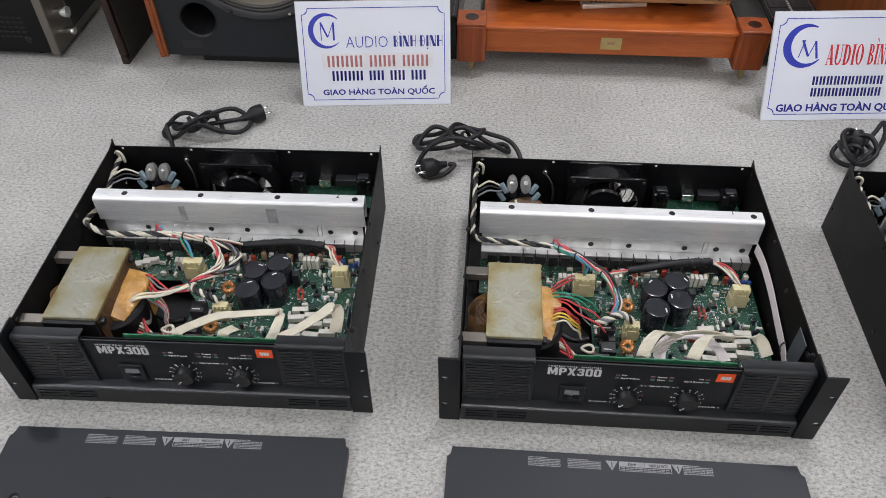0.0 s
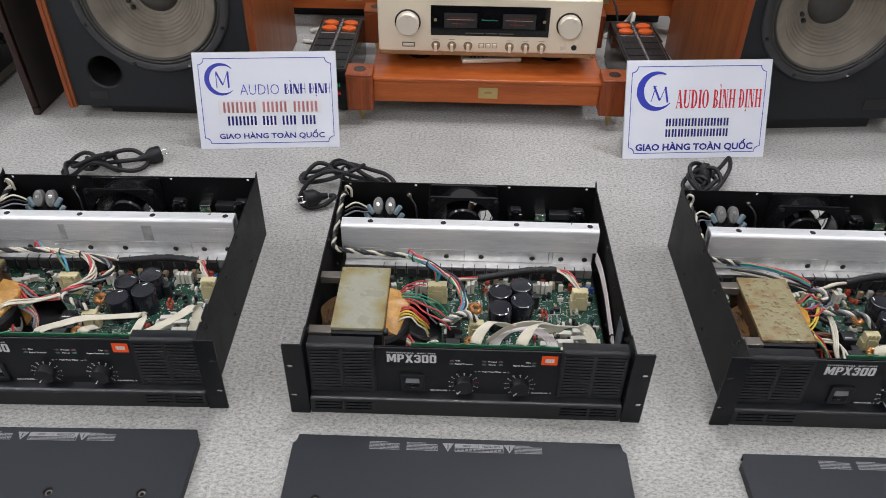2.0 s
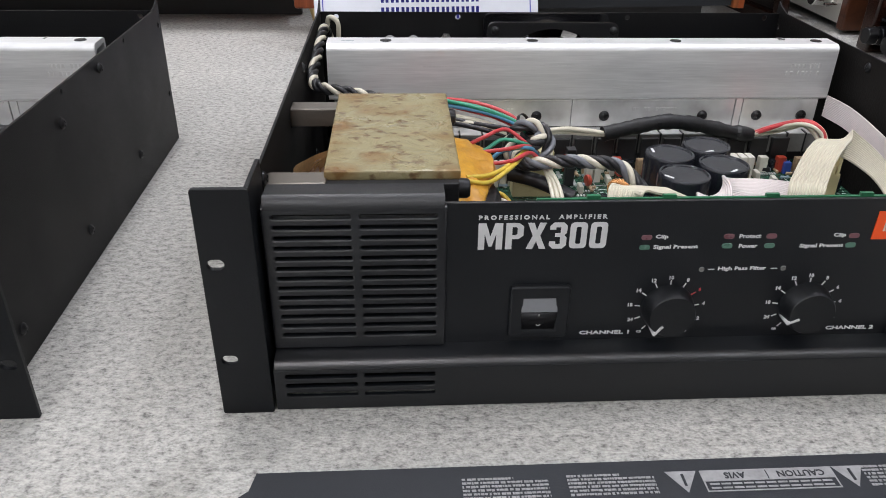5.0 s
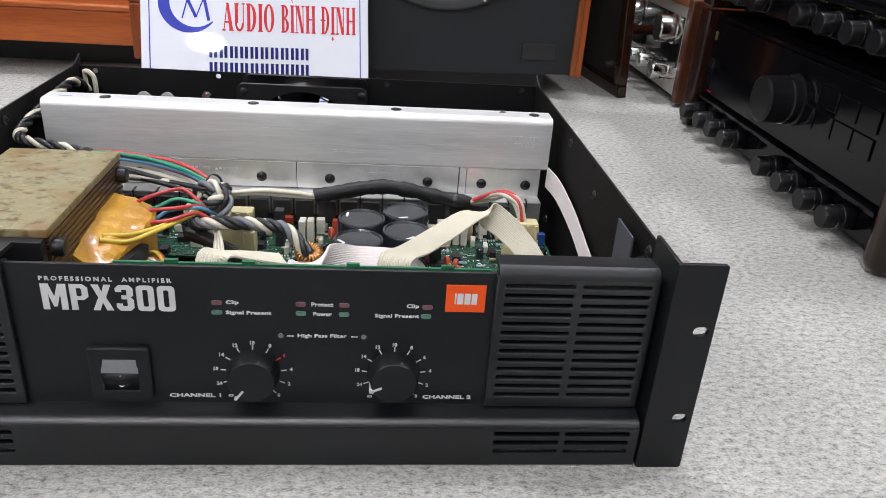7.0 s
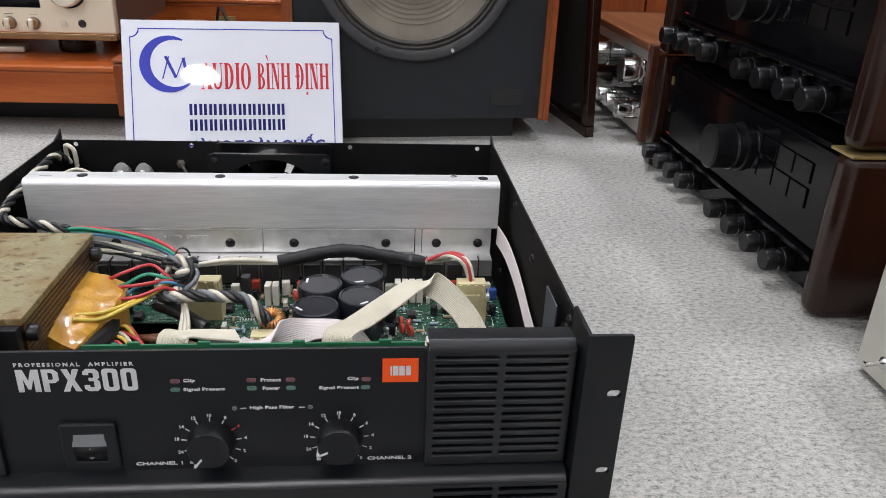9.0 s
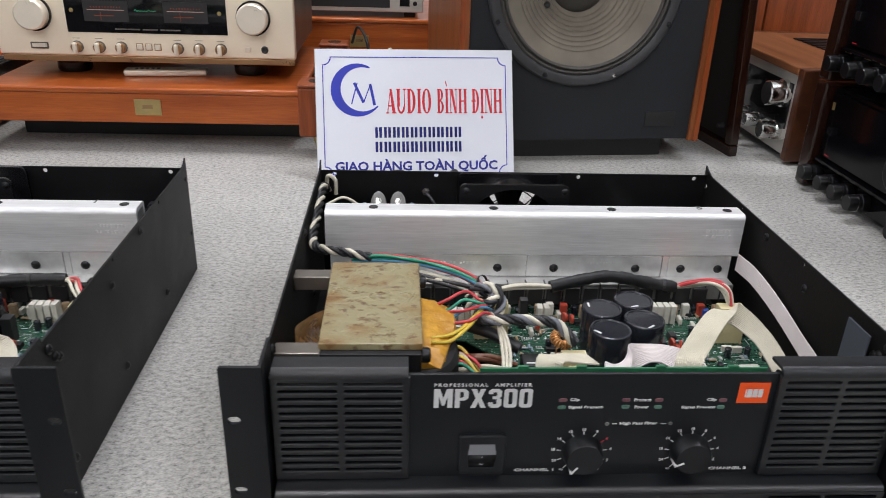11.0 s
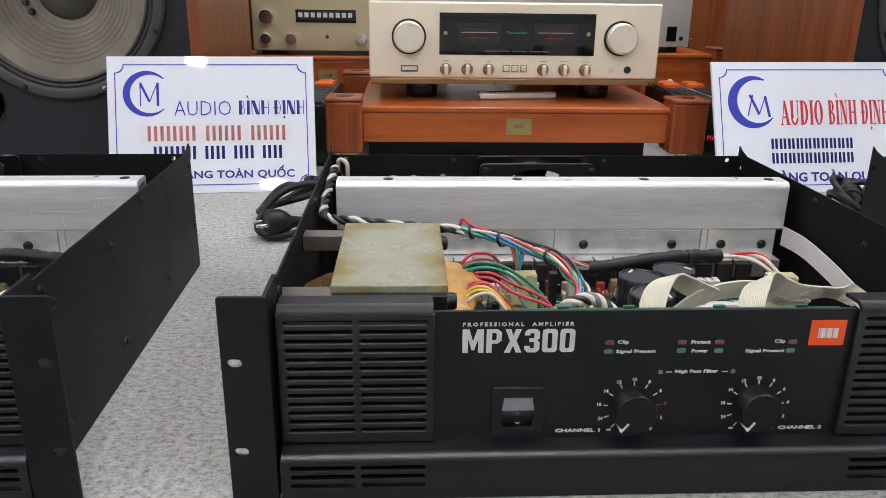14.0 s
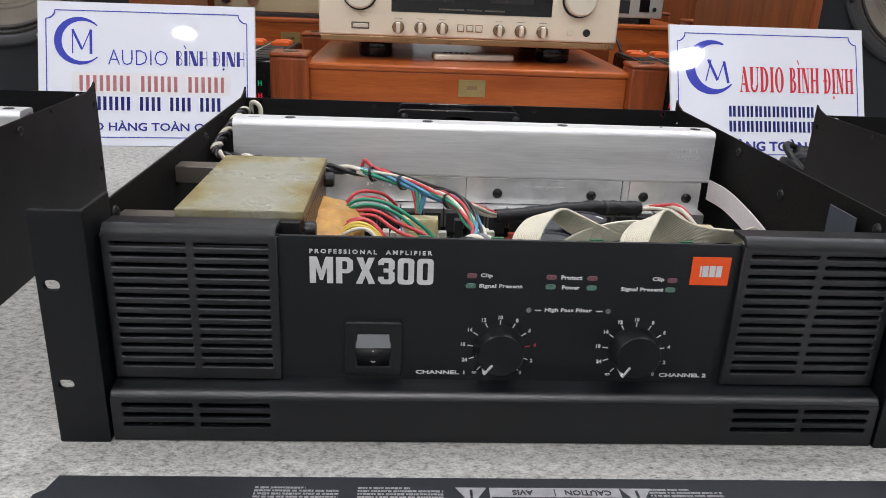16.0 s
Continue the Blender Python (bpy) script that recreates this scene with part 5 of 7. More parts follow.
            loose(amp, main[3:], ("w_red", "w_green", "w_blue", "w_white", "w_black"), 0.0013, 0.0044, 21)
            wire(amp, [(0.148, 0.243, 0.092), (0.151, 0.243, 0.102), (0.158, 0.238, 0.098), (0.176, 0.226, 0.093)], "w_red", 0.0016)
            loose(amp, [(0.219, 0.194, 0.085), (0.236, 0.206, 0.075), (0.250, 0.219, 0.067), (0.263, 0.2265, 0.063)], ("w_white", "w_red", "w_white", "w_white"), 0.0015, 0.0022, 4)
            sl = [(0.258, 0.225, 0.0625), (0.285, 0.231, 0.0635), (0.315, 0.237, 0.066), (0.342, 0.242, 0.067), (0.364, 0.245, 0.0665), (0.383, 0.2465, 0.066)]
            ties((0.158, 0.234, 0.093, 75, -20), (0.182, 0.222, 0.090, 70, -32), (0.218, 0.194, 0.084, 65, -45), (0.352, 0.243, 0.067, 88, 8))
            # leads of the coil sweep over to the loop of wires
            for i, (mat, y0, top, xe) in enumerate((("w_green", 0.146, 0.0985, 0.212), ("w_green", 0.142, 0.0960, 0.206), ("w_red", 0.139, 0.0930, 0.214), ("w_grey", 0.149, 0.0930, 0.198), ("w_red", 0.135, 0.0905, 0.218))):
                ye = 0.146 - 0.008 * i + jit.uniform(-0.003, 0.003)
                wire(amp, [(0.138, y0, 0.085), (0.149, y0 + jit.uniform(-0.002, 0.002), top - 0.002), (0.164, y0 - 0.003, top), (0.180, (y0 + ye) / 2 + jit.uniform(-0.003, 0.003), top - 0.007), (xe - 0.012, ye, 0.076), (xe, ye - 0.003, 0.062)], mat, 0.00125)
            for y0, top in ((0.151, 0.0985), (0.147, 0.0950)):
                wire(amp, [(0.139, y0, 0.088), (0.149, y0 + 0.007, top), (0.160, y0 + 0.017, top - 0.001), (0.170, y0 + 0.031, top - 0.008), (0.178, y0 + 0.043, top - 0.019)], "w_red", 0.00125)
            for i, (mat, y0) in enumerate((("w_yellow", 0.112), ("w_white", 0.100), ("w_yellow", 0.106), ("w_red", 0.118), ("w_red", 0.122))):
                wire(amp, [(0.138, y0 - 0.004, 0.082), (0.149, y0 + jit.uniform(-0.002, 0.002), 0.0905), (0.161, y0 + 0.002, 0.0895 + 0.001 * (i % 2)), (0.172, y0 + jit.uniform(-0.004, 0.004), 0.079), (0.181, y0 + 0.004, 0.066), (0.186, y0 + 0.008 + jit.uniform(-0.004, 0.004), 0.050)], mat, 0.00135)
        else:
            main = [(0.150, 0.233, 0.093), (0.182, 0.232, 0.090), (0.216, 0.2265, 0.089), (0.239, 0.2045, 0.090), (0.2475, 0.184, 0.088), (0.239, 0.171, 0.082), (0.2184, 0.157, 0.077), (0.206, 0.145, 0.074)]
            twisted(amp, main, ("w_white", "w_red", "w_white", "w_white"), 0.0017, 2.2, 1.9)
            loose(amp, main, ("w_white", "w_grey", "w_red"), 0.0015, 0.0034, 22)
            outer = [(0.214, 0.2275, 0.088), (0.2524, 0.215, 0.088), (0.2712, 0.198, 0.086), (0.2618, 0.18, 0.081), (0.2364, 0.167, 0.077), (0.214, 0.153, 0.074)]
            twisted(amp, outer, ("w_white", "w_black", "w_grey", "w_black"), 0.0018, 2.4, 1.6)
            loose(amp, [(0.214, 0.229, 0.09), (0.245, 0.237, 0.078), (0.268, 0.2405, 0.066)], ("w_white", "w_red", "w_white"), 0.0016, 0.002, 4)
            sl = [(0.265, 0.2400, 0.066), (0.29, 0.2430, 0.067), (0.318, 0.2450, 0.069), (0.345, 0.2455, 0.0695), (0.368, 0.2455, 0.067), (0.387, 0.2445, 0.065)]
            wire(amp, [(0.138, 0.24, 0.092), (0.141, 0.241, 0.102), (0.148, 0.236, 0.096)], "w_red", 0.0016)
            wire(amp, [(0.142, 0.24, 0.092), (0.146, 0.241, 0.1005), (0.152, 0.236, 0.095)], "w_blue", 0.0016)
            # leads of the coil gathered in one tied strand
            strand = [(0.138, 0.106, 0.086), (0.158, 0.113, 0.090), (0.1816, 0.1205, 0.087), (0.200, 0.136, 0.080), (0.214, 0.152, 0.075)]
            for i, mat in enumerate(("w_white", "w_white", "w_yellow", "w_white", "w_white")):
                wire(amp, [(p[0], p[1] + 0.0024 * (i - 2) * (1 - 0.6 * k / 4) + jit.uniform(-0.001, 0.001), p[2] + jit.uniform(-0.0015, 0.0015)) for k, p in enumerate(strand)], mat, 0.0014)
            for i, (mat, y0) in enumerate((("w_red", 0.150), ("w_grey", 0.146), ("w_red", 0.142), ("w_green", 0.128), ("w_red", 0.138))):
                wire(amp, [(0.138, y0, 0.085), (0.154, y0 + 0.003, 0.089 - 0.002 * i), (0.172, y0 - 0.006 - 0.003 * i, 0.082), (0.190, 0.134 + 0.002 * i, 0.077), (0.212, 0.140 + 0.003 * i, 0.073)], mat, 0.0014)
            for i, mat in enumerate(("w_red", "w_white", "w_brown", "w_white", "w_red", "w_grey")):
                wire(amp, [(0.160, 0.140 - 0.004 * i, 0.076), (0.176 + 0.002 * i, 0.126 - 0.004 * i, 0.070), (0.187, 0.110 - 0.003 * i, 0.058), (0.184 + 0.002 * i, 0.090, 0.045), (0.172 + 0.005 * i, 0.070, 0.036)], mat, 0.0017)
            ties((0.182, 0.232, 0.090, 85, -6), (0.216, 0.2265, 0.089, 80, -12), (0.212, 0.151, 0.075, 60, 35))
        loose(amp, [(0.190, 0.218, 0.089), (0.196, 0.214, 0.084), (0.195, 0.206, 0.070)] if kind == "b" else [(0.176, 0.231, 0.090), (0.186, 0.222, 0.086), (0.196, 0.208, 0.070)], ("w_red", "w_blue", "w_green", "w_blue"), 0.0015, 0.0035, 31)
        twisted(amp, [(0.203, 0.120, 0.062), (0.220, 0.123, 0.0725), (0.239, 0.130, 0.075), (0.256, 0.129, 0.064)] if kind == "b" else [(0.212, 0.152, 0.075), (0.222, 0.140, 0.074), (0.238, 0.1335, 0.072), (0.254, 0.130, 0.064)], ("w_black", "w_white", "w_grey", "w_white") if kind == "b" else ("w_black", "w_white", "w_black"), 0.0024, 2.6)
        for i, mat in enumerate(("w_red", "w_red", "w_white", "w_white", "w_brown", "w_red")):
            wire(amp, [(0.155, 0.1 - 0.005 * i, 0.06), (0.163 + 0.004 * i, 0.085 - 0.003 * i, 0.062 - 0.003 * i), (0.176 + 0.005 * i, 0.062 + 0.004 * i, 0.045), (0.205, 0.075 + 0.004 * i, 0.036)], mat, 0.0016)
        bm = bmesh.new()
        tube(bm, None, 0.0019, 6, path=[Vector((0.193 + 0.008 * math.cos(a), 0.085 + 0.006 * math.sin(a), 0.055 + 0.002 * math.sin(2 * a))) for a in np.linspace(0, 9, 30)])
        part("wire_loop", bm, "w_white", amp)
        wire(amp, [(0.157, 0.13, 0.03), (0.18, 0.12, 0.028), (0.2, 0.122, 0.03)], "w_black", 0.0045, "sleeve")
    # black sleeve along the heat sink and the wires that leave it
    path = smooth_path(sl, 8)
    bm = bmesh.new()
    rings_ = []
    for i, (p, u, v) in enumerate(frames_along(path)):
        rr = 0.0059 * (1 + 0.06 * math.sin(i * 0.9) + 0.05 * math.sin(i * 2.3 + 1) + 0.03 * math.sin(i * 5.3))
        rings_.append([bm.verts.new(p + rr * (math.cos(2 * math.pi * k / 12) * u + math.sin(2 * math.pi * k / 12) * v)) for k in range(12)])
    for a, b in zip(rings_, rings_[1:]):
        for k in range(12):
            bm.faces.new((a[k], a[(k + 1) % 12], b[(k + 1) % 12], b[k]))
    bm.faces.new(rings_[0][::-1])
    bm.faces.new(rings_[-1])
    part("cable_sleeve", bm, "rubber", amp, "black wrinkled cable sleeve")
    e = sl[-1]
    if kind == "c":
        loose(amp, [e, (e[0] + 0.012, 0.236, e[2] + 0.010), (0.402, 0.216, 0.083), (0.413, 0.205, 0.080), (0.416, 0.199, 0.066)], ("w_white", "w_red", "w_white", "w_white", "w_red"), 0.0017, 0.0034, 8)
    else:
        loose(amp, [e, (e[0] + 0.012, 0.236, e[2] + 0.004), (0.405, 0.217, 0.073), (0.416, 0.201, 0.063)], ("w_white", "w_white", "w_red", "w_white", "w_red"), 0.0016, 0.003, 8)
    # ribbon cables
    cream = "cream ribbon cable"
    if kind == "c":
        bm = ribbon(bmesh.new(), [(0.312, 0.036, 0.1), (0.314, 0.041, 0.111), (0.326, 0.06, 0.108), (0.345, 0.088, 0.107), (0.362, 0.108, 0.109), (0.374, 0.116, 0.107), (0.388, 0.11, 0.099), (0.4, 0.1, 0.088), (0.41, 0.085, 0.072)],
                    [(1, -0.1, 0), (1, -0.4, 0), (0.95, -0.6, 0), (0.9, -0.6, 0.1), (0.9, 0.1, 0.2), (1, 0.3, 0), (1, 0.3, 0)], 0.0185)
        part("ribbon_cable", bm, "ribbon", amp, cream)
        bm = ribbon(bmesh.new(), [(0.262, 0.036, 0.098), (0.264, 0.042, 0.104), (0.276, 0.058, 0.1), (0.292, 0.075, 0.094), (0.31, 0.074, 0.094), (0.322, 0.056, 0.096), (0.328, 0.042, 0.094)],
                    [(1, 0.1, 0), (0.8, 0.7, 0), (0.2, 1, 0.25), (0.1, 1, 0.25), (0.6, 0.8, 0)], 0.0185)
        part("ribbon_cable", bm, "ribbon_white", amp, "pale ribbon cable")
        bm = ribbon(bmesh.new(), [(0.215, 0.036, 0.1), (0.216, 0.042, 0.1095), (0.228, 0.05, 0.106), (0.25, 0.058, 0.1)], [(1, 0, 0), (0.9, -0.3, 0), (0.7, -0.7, 0)], 0.0185)
        part("ribbon_cable", bm, "ribbon", amp, cream)
    elif kind == "b":
        for pts, ac in (([(0.252, 0.036, 0.1), (0.253, 0.041, 0.108), (0.261, 0.055, 0.1145), (0.274, 0.07, 0.1155), (0.289, 0.077, 0.106), (0.306, 0.079, 0.097)],
                         [(1, -0.15, 0), (1, -0.4, 0), (0.8, -0.6, 0.2), (0.3, -0.8, 0.5), (0, -0.5, 1), (0, -0.3, 1)]),
                        ([(0.314, 0.036, 0.1), (0.315, 0.041, 0.108), (0.324, 0.055, 0.1135), (0.336, 0.068, 0.1155), (0.35, 0.076, 0.106), (0.368, 0.08, 0.099), (0.39, 0.084, 0.098), (0.408, 0.08, 0.096), (0.416, 0.064, 0.085)],
                         [(1, -0.15, 0), (1, -0.4, 0), (0.8, -0.6, 0.2), (0.2, -0.7, 0.7), (0, -0.5, 1), (0, -0.4, 1), (0.5, -0.5, 0.5), (1, 0, 0), (1, 0, 0)]),
                        ([(0.268, 0.06, 0.088), (0.295, 0.078, 0.096), (0.325, 0.086, 0.1), (0.352, 0.088, 0.096), (0.374, 0.086, 0.086)], [(0, -0.4, 1), (0, -0.4, 1)])):
            part("ribbon_cable", ribbon(bmesh.new(), pts, ac, 0.0155), "ribbon", amp, cream)
        arc_ = [(0.32 + 0.042 * math.cos(a), 0.05 + 0.042 * math.sin(a), 0.082 + 0.004 * math.sin(a)) for a in np.linspace(math.pi, 0.1, 9)]
        part("ribbon_cable", ribbon(bmesh.new(), arc_, [(1, 0, 0.1), (0.7, -0.7, 0.15), (0, -1, 0.2), (-0.7, -0.7, 0.15), (-1, 0, 0.1)], 0.0155), "ribbon_white", amp, "pale ribbon cable")
    else:
        for pts, ac, wd in (([(0.232, 0.036, 0.1), (0.234, 0.042, 0.106), (0.248, 0.062, 0.097), (0.27, 0.084, 0.088), (0.30, 0.094, 0.082), (0.335, 0.1, 0.08), (0.352, 0.094, 0.085), (0.35, 0.07, 0.082), (0.345, 0.055, 0.075)], [(1, 0, 0), (0.9, -0.4, 0), (0.5, -0.8, 0.1), (0.1, -1, 0.3), (0.1, -1, 0.3), (0.7, -0.7, 0.1), (1, 0, 0)], 0.0150),
                            ([(0.292, 0.036, 0.1), (0.294, 0.041, 0.108), (0.303, 0.056, 0.1)], [(1, 0, 0), (1, -0.2, 0), (0.9, -0.4, 0)], 0.0150),
                            ([(0.362, 0.05, 0.09), (0.385, 0.066, 0.092), (0.41, 0.086, 0.096), (0.424, 0.1, 0.097), (0.432, 0.092, 0.092), (0.430, 0.07, 0.08)], [(0.5, -1, 0.2), (0.5, -1, 0.2), (0.6, -0.9, 0.1), (1, -0.3, 0), (1, 0, 0)], 0.0165)):
            part("ribbon_cable", ribbon(bmesh.new(), pts, ac, wd), "ribbon", amp, cream)
    bm = ribbon(bmesh.new(), [(0.4475, 0.268, 0.078), (0.4505, 0.235, 0.078), (0.4525, 0.19, 0.072), (0.4525, 0.14, 0.063), (0.4515, 0.09, 0.055), (0.445, 0.055, 0.045)], (0, 0.15, 1), 0.0175)
    part("ribbon_cable", bm, "ribbon_white", amp, "pale ribbon cable along the side")
    wire(amp, [(0.452, 0.1, 0.068), (0.4485, 0.098, 0.072), (0.4475, 0.1, 0.06), (0.4525, 0.101, 0.045)], "w_black", 0.0012, "cable_tie")
    part("plastic_flap", cube(0.4505, 0.4518, 0.056, 0.085, 0.055, 0.1205, 0.0004), "fanblue", amp, "blue-grey plastic flap standing inside")


def power_amplifier(x, y, rz, kind, mark, plate_mat, seed, label):
    amp = thing("power_amplifier", label, "amplifier", "opened rack amplifiers", at=pose(x, y, 0, 0, 0, rz))
    front(amp, kind)
    chassis(amp)
    heat_sink(amp, mark)
    transformer(amp, plate_mat)
    components(amp, seed)
    harness(amp, kind)
    return amp


AMP_B = power_amplifier(0.0, 0.0, 0.0, "b", "1", "varnish", 1, "opened black rack amplifier showing transformer and coloured wires")
AMP_A = power_amplifier(-0.5720, -0.006, 1.1, "a", "2", "varnish_dark", 2, "opened black rack amplifier with pale wires on the carpet")
AMP_C = power_amplifier(0.5793, 0.000, 0.0, "c", "s", "varnish_spot", 3, "opened black rack amplifier with a rust-spotted transformer plate")


# ---------------------------------------------------------------- lids
def lid(x, y, rz):
    """Amplifier lid lying on the carpet, its printed edge to the back."""
    t = thing("amplifier_lid", "flat black steel amplifier lid with white warning print, lying on carpet", "lid", "amplifier lids", at=pose(x, y, 0, 0, 0, rz))
    W, D, h = 0.4385, 0.372, 0.0135
    rl = random.Random(int(abs(x) * 1000))
    out = [(0.0, -D), (W, -D), (W, -0.014), (W - 0.004, -0.0105), (W - 0.006, 0.0), (0.006, 0.0), (0.004, -0.0105), (0.0, -0.014)]
    wells = [(0.0425 + 0.1155 * k, -0.098) for k in range(4)]
    me = plate("sheet", out, [ring(a, b, 0.0062, 24) for a, b in wells], 0.0014, "lid", 0.0003)
    me.transform(Matrix.Translation((0, 0, h)) @ Matrix.Rotation(radians(-90), 4, "X"))
    part("sheet", me, "lid", t)
    for a in ((0.0, 0.0014, -D, -0.014), (W - 0.0014, W, -D, -0.014), (0.006, W - 0.006, -0.0014, 0.0), (0.0, W, -D, -D + 0.0014)):
        part("folded_edge", cube(*a, 0.0005, h - 0.0012), "lid", t)
    for a, b in wells:
        part("screw_dimple", turned([(0.0062, h - 0.0008), (0.0075, h + 0.0002), (0.0062, h), (0.0045, h - 0.0035), (0.0026, h - 0.004), (0.0026, h - 0.006), (0, h - 0.006)], pose(a, b, 0), 24), "rubber", t, "dark countersunk screw hole")
        part("rim", turned([(0.0028, h - 0.0037), (0.0042, h - 0.0032), (0.0044, h - 0.0027), (0.0034, h - 0.0028)], pose(a, b, 0), 24), "bronze", t)
    bm = bmesh.new()
    for k in range(7):
        a, b, q = rl.uniform(0.03, 0.4), rl.uniform(-0.34, -0.05), rl.uniform(60, 120)
        box(bm, 0, rl.uniform(0.008, 0.03), 0, 0.0003, 0, 0.0001, m=pose(a, b, h + 0.00005, 0, 0, q))
    tagged(part("scratch", bm, "bolt", t, "faint scratches in the paint"), kind="stuff")
    # printed notices, read from the other side
    for a, b, n in ((0.101, 0.143, 6), (0.150, 0.193, 6), (0.292, 0.33, 6)):
        bm = bmesh.new()
        rnd = random.Random(int(a * 1000))
        for k in range(n):
            zc = -0.0082 - 0.00225 * k
            s = a
            end = b - (0.018 if k == 0 else 0.002)
            while s < end:
                e = min(end, s + rnd.uniform(0.0007, 0.0022))
                box(bm, s, e, zc - 0.0005 - rnd.choice((0, 0.0002)), zc + 0.0006, h, h + 0.0002)
                s = e + rnd.choice((0.0003, 0.0003, 0.0009))
        tagged(part("fine_print", bm, "print_lid", t, "white print too small to read"), kind="stuff")
    for c in (0.2045, 0.2855):
        p = plate("warning_triangle", [(c, -0.0205), (c + 0.0075, -0.0075), (c - 0.0075, -0.0075)], [], 0.0003, "print_lid")
        p.transform(Matrix.Translation((0, 0, h + 0.0002)) @ Matrix.Rotation(radians(-90), 4, "X"))
        tri = part("warning_triangle", p, "print_lid", t, "white warning triangle")
        part("mark", cube(c - 0.0006, c + 0.0006, -0.0165, -0.0095, h + 0.0002, h + 0.0006), "lid", tri)
    fr = plate("notice_frame", rect(0.2135, 0.2775, -0.0205, -0.0075), [rect(0.2449, 0.2455, -0.0138, -0.008), rect(0.2142, 0.2768, -0.0198, -0.0143)], 0.0003, "print_lid")
    fr.transform(Matrix.Translation((0, 0, h + 0.0002)) @ Matrix.Rotation(radians(-90), 4, "X"))
    part("notice_frame", fr, "print_lid", t, "white notice with dark lettering")
    for s, xx in (("AVIS", 0.2295), ("CAUTION", 0.2615)):
        me, at = lettering(s, "lid", 0, 0, 0, height=0.0038, align="CENTER", depth=0.0002, upright=False, bold=0.02)
        part("lettering", me, "lid", t, at=pose(xx, -0.0092, h + 0.0003, 0, 0, 180))
    bm = bmesh.new()
    for k in range(2):
        for q in range(11):
            box(bm, 0.216 + 0.0054 * q, 0.2205 + 0.0054 * q, -0.0164 - 0.0024 * k, -0.0154 - 0.0024 * k, h, h + 0.0002)
    part("fine_print", bm, "print_lid", t)


lid(0.0145, -0.0485, -0.1)
lid(-0.5500, -0.0555, 1.2)
lid(0.6005, -0.0585, 0.2)


# ---------------------------------------------------------------- power cords
def power_cord(amp, pts, plug_at, tie_at, label):
    back = amp.matrix_basis.inverted()
    plug_at, tie_at = back @ plug_at, back @ tie_at
    t = part("power_cord", tube(bmesh.new(), [back @ Vector(p) for p in pts], 0.0043, 10, 8), "rubber", amp, label)
    part("plug", turned([(0, -0.012), (0.0055, -0.012), (0.0075, 0.0), (0.0135, 0.008), (0.0165, 0.014), (0.0168, 0.030), (0.0155, 0.032), (0, 0.032)], plug_at, 24), "rubber", t, "black moulded round plug")
    for a in (-1, 1):
        part("pin", turned([(0.0022, 0.03), (0.0022, 0.044), (0.0015, 0.046), (0, 0.046)], plug_at @ Matrix.Translation((0.0095 * a, 0, 0)), 10), "chrome", t)
    part("cable_wrap", turned([(0.0125, -0.004), (0.0145, -0.003), (0.0145, 0.003), (0.0125, 0.004)], tie_at, 18), "rubber", t)


power_cord(AMP_B, [(0.062, 0.4045, 0.03), (0.09, 0.47, 0.012), (0.108, 0.53, 0.012), (0.09, 0.565, 0.028), (0.05, 0.578, 0.036), (0.0, 0.575, 0.05), (-0.05, 0.585, 0.025), (-0.083, 0.595, 0.012), (-0.085, 0.572, 0.012),
                   (-0.045, 0.555, 0.035), (0.0, 0.565, 0.058), (0.045, 0.55, 0.04), (0.085, 0.555, 0.014), (0.075, 0.58, 0.012), (0.03, 0.555, 0.02), (0.005, 0.53, 0.045), (-0.02, 0.545, 0.06), (-0.01, 0.585, 0.05), (0.02, 0.595, 0.03),
                   (0.04, 0.57, 0.05), (0.02, 0.54, 0.055), (-0.02, 0.525, 0.045), (-0.065, 0.535, 0.03), (-0.08, 0.56, 0.02), (-0.05, 0.582, 0.045), (0.0, 0.572, 0.03), (0.05, 0.56, 0.02), (0.03, 0.535, 0.045), (-0.012, 0.530, 0.060), (-0.052, 0.522, 0.048), (-0.076, 0.503, 0.016), (-0.060, 0.484, 0.008), (-0.030, 0.488, 0.010), (-0.010, 0.506, 0.018), (-0.020, 0.510, 0.018)],
           pose(-0.026, 0.508, 0.0185, 86, 0, -64) @ pose(0, 0, 0.01), pose(0.008, 0.556, 0.04, 20, 60, 0), "coiled black power cord with round plug on the carpet")
power_cord(AMP_A, [(-0.510, 0.405, 0.03), (-0.500, 0.460, 0.012), (-0.527, 0.528, 0.02), (-0.547, 0.573, 0.035), (-0.522, 0.608, 0.012), (-0.482, 0.623, 0.03), (-0.452, 0.588, 0.012), (-0.487, 0.563, 0.045), (-0.532, 0.553, 0.02),
            (-0.562, 0.578, 0.012), (-0.542, 0.608, 0.03), (-0.502, 0.588, 0.05), (-0.462, 0.573, 0.03), (-0.422, 0.588, 0.012), (-0.407, 0.623, 0.012), (-0.437, 0.636, 0.03), (-0.472, 0.613, 0.035), (-0.502, 0.578, 0.02), (-0.54, 0.585, 0.025), (-0.52, 0.555, 0.04), (-0.48, 0.57, 0.055), (-0.46, 0.60, 0.04), (-0.50, 0.615, 0.02), (-0.48, 0.585, 0.03), (-0.462, 0.598, 0.025), (-0.422, 0.622, 0.018)],
           pose(-0.422, 0.622, 0.0185, 90, 0, 125) @ pose(0, 0, 0.01), pose(-0.507, 0.585, 0.03, 0, 80, 30), "coiled black power cord beside the rear of an amplifier")
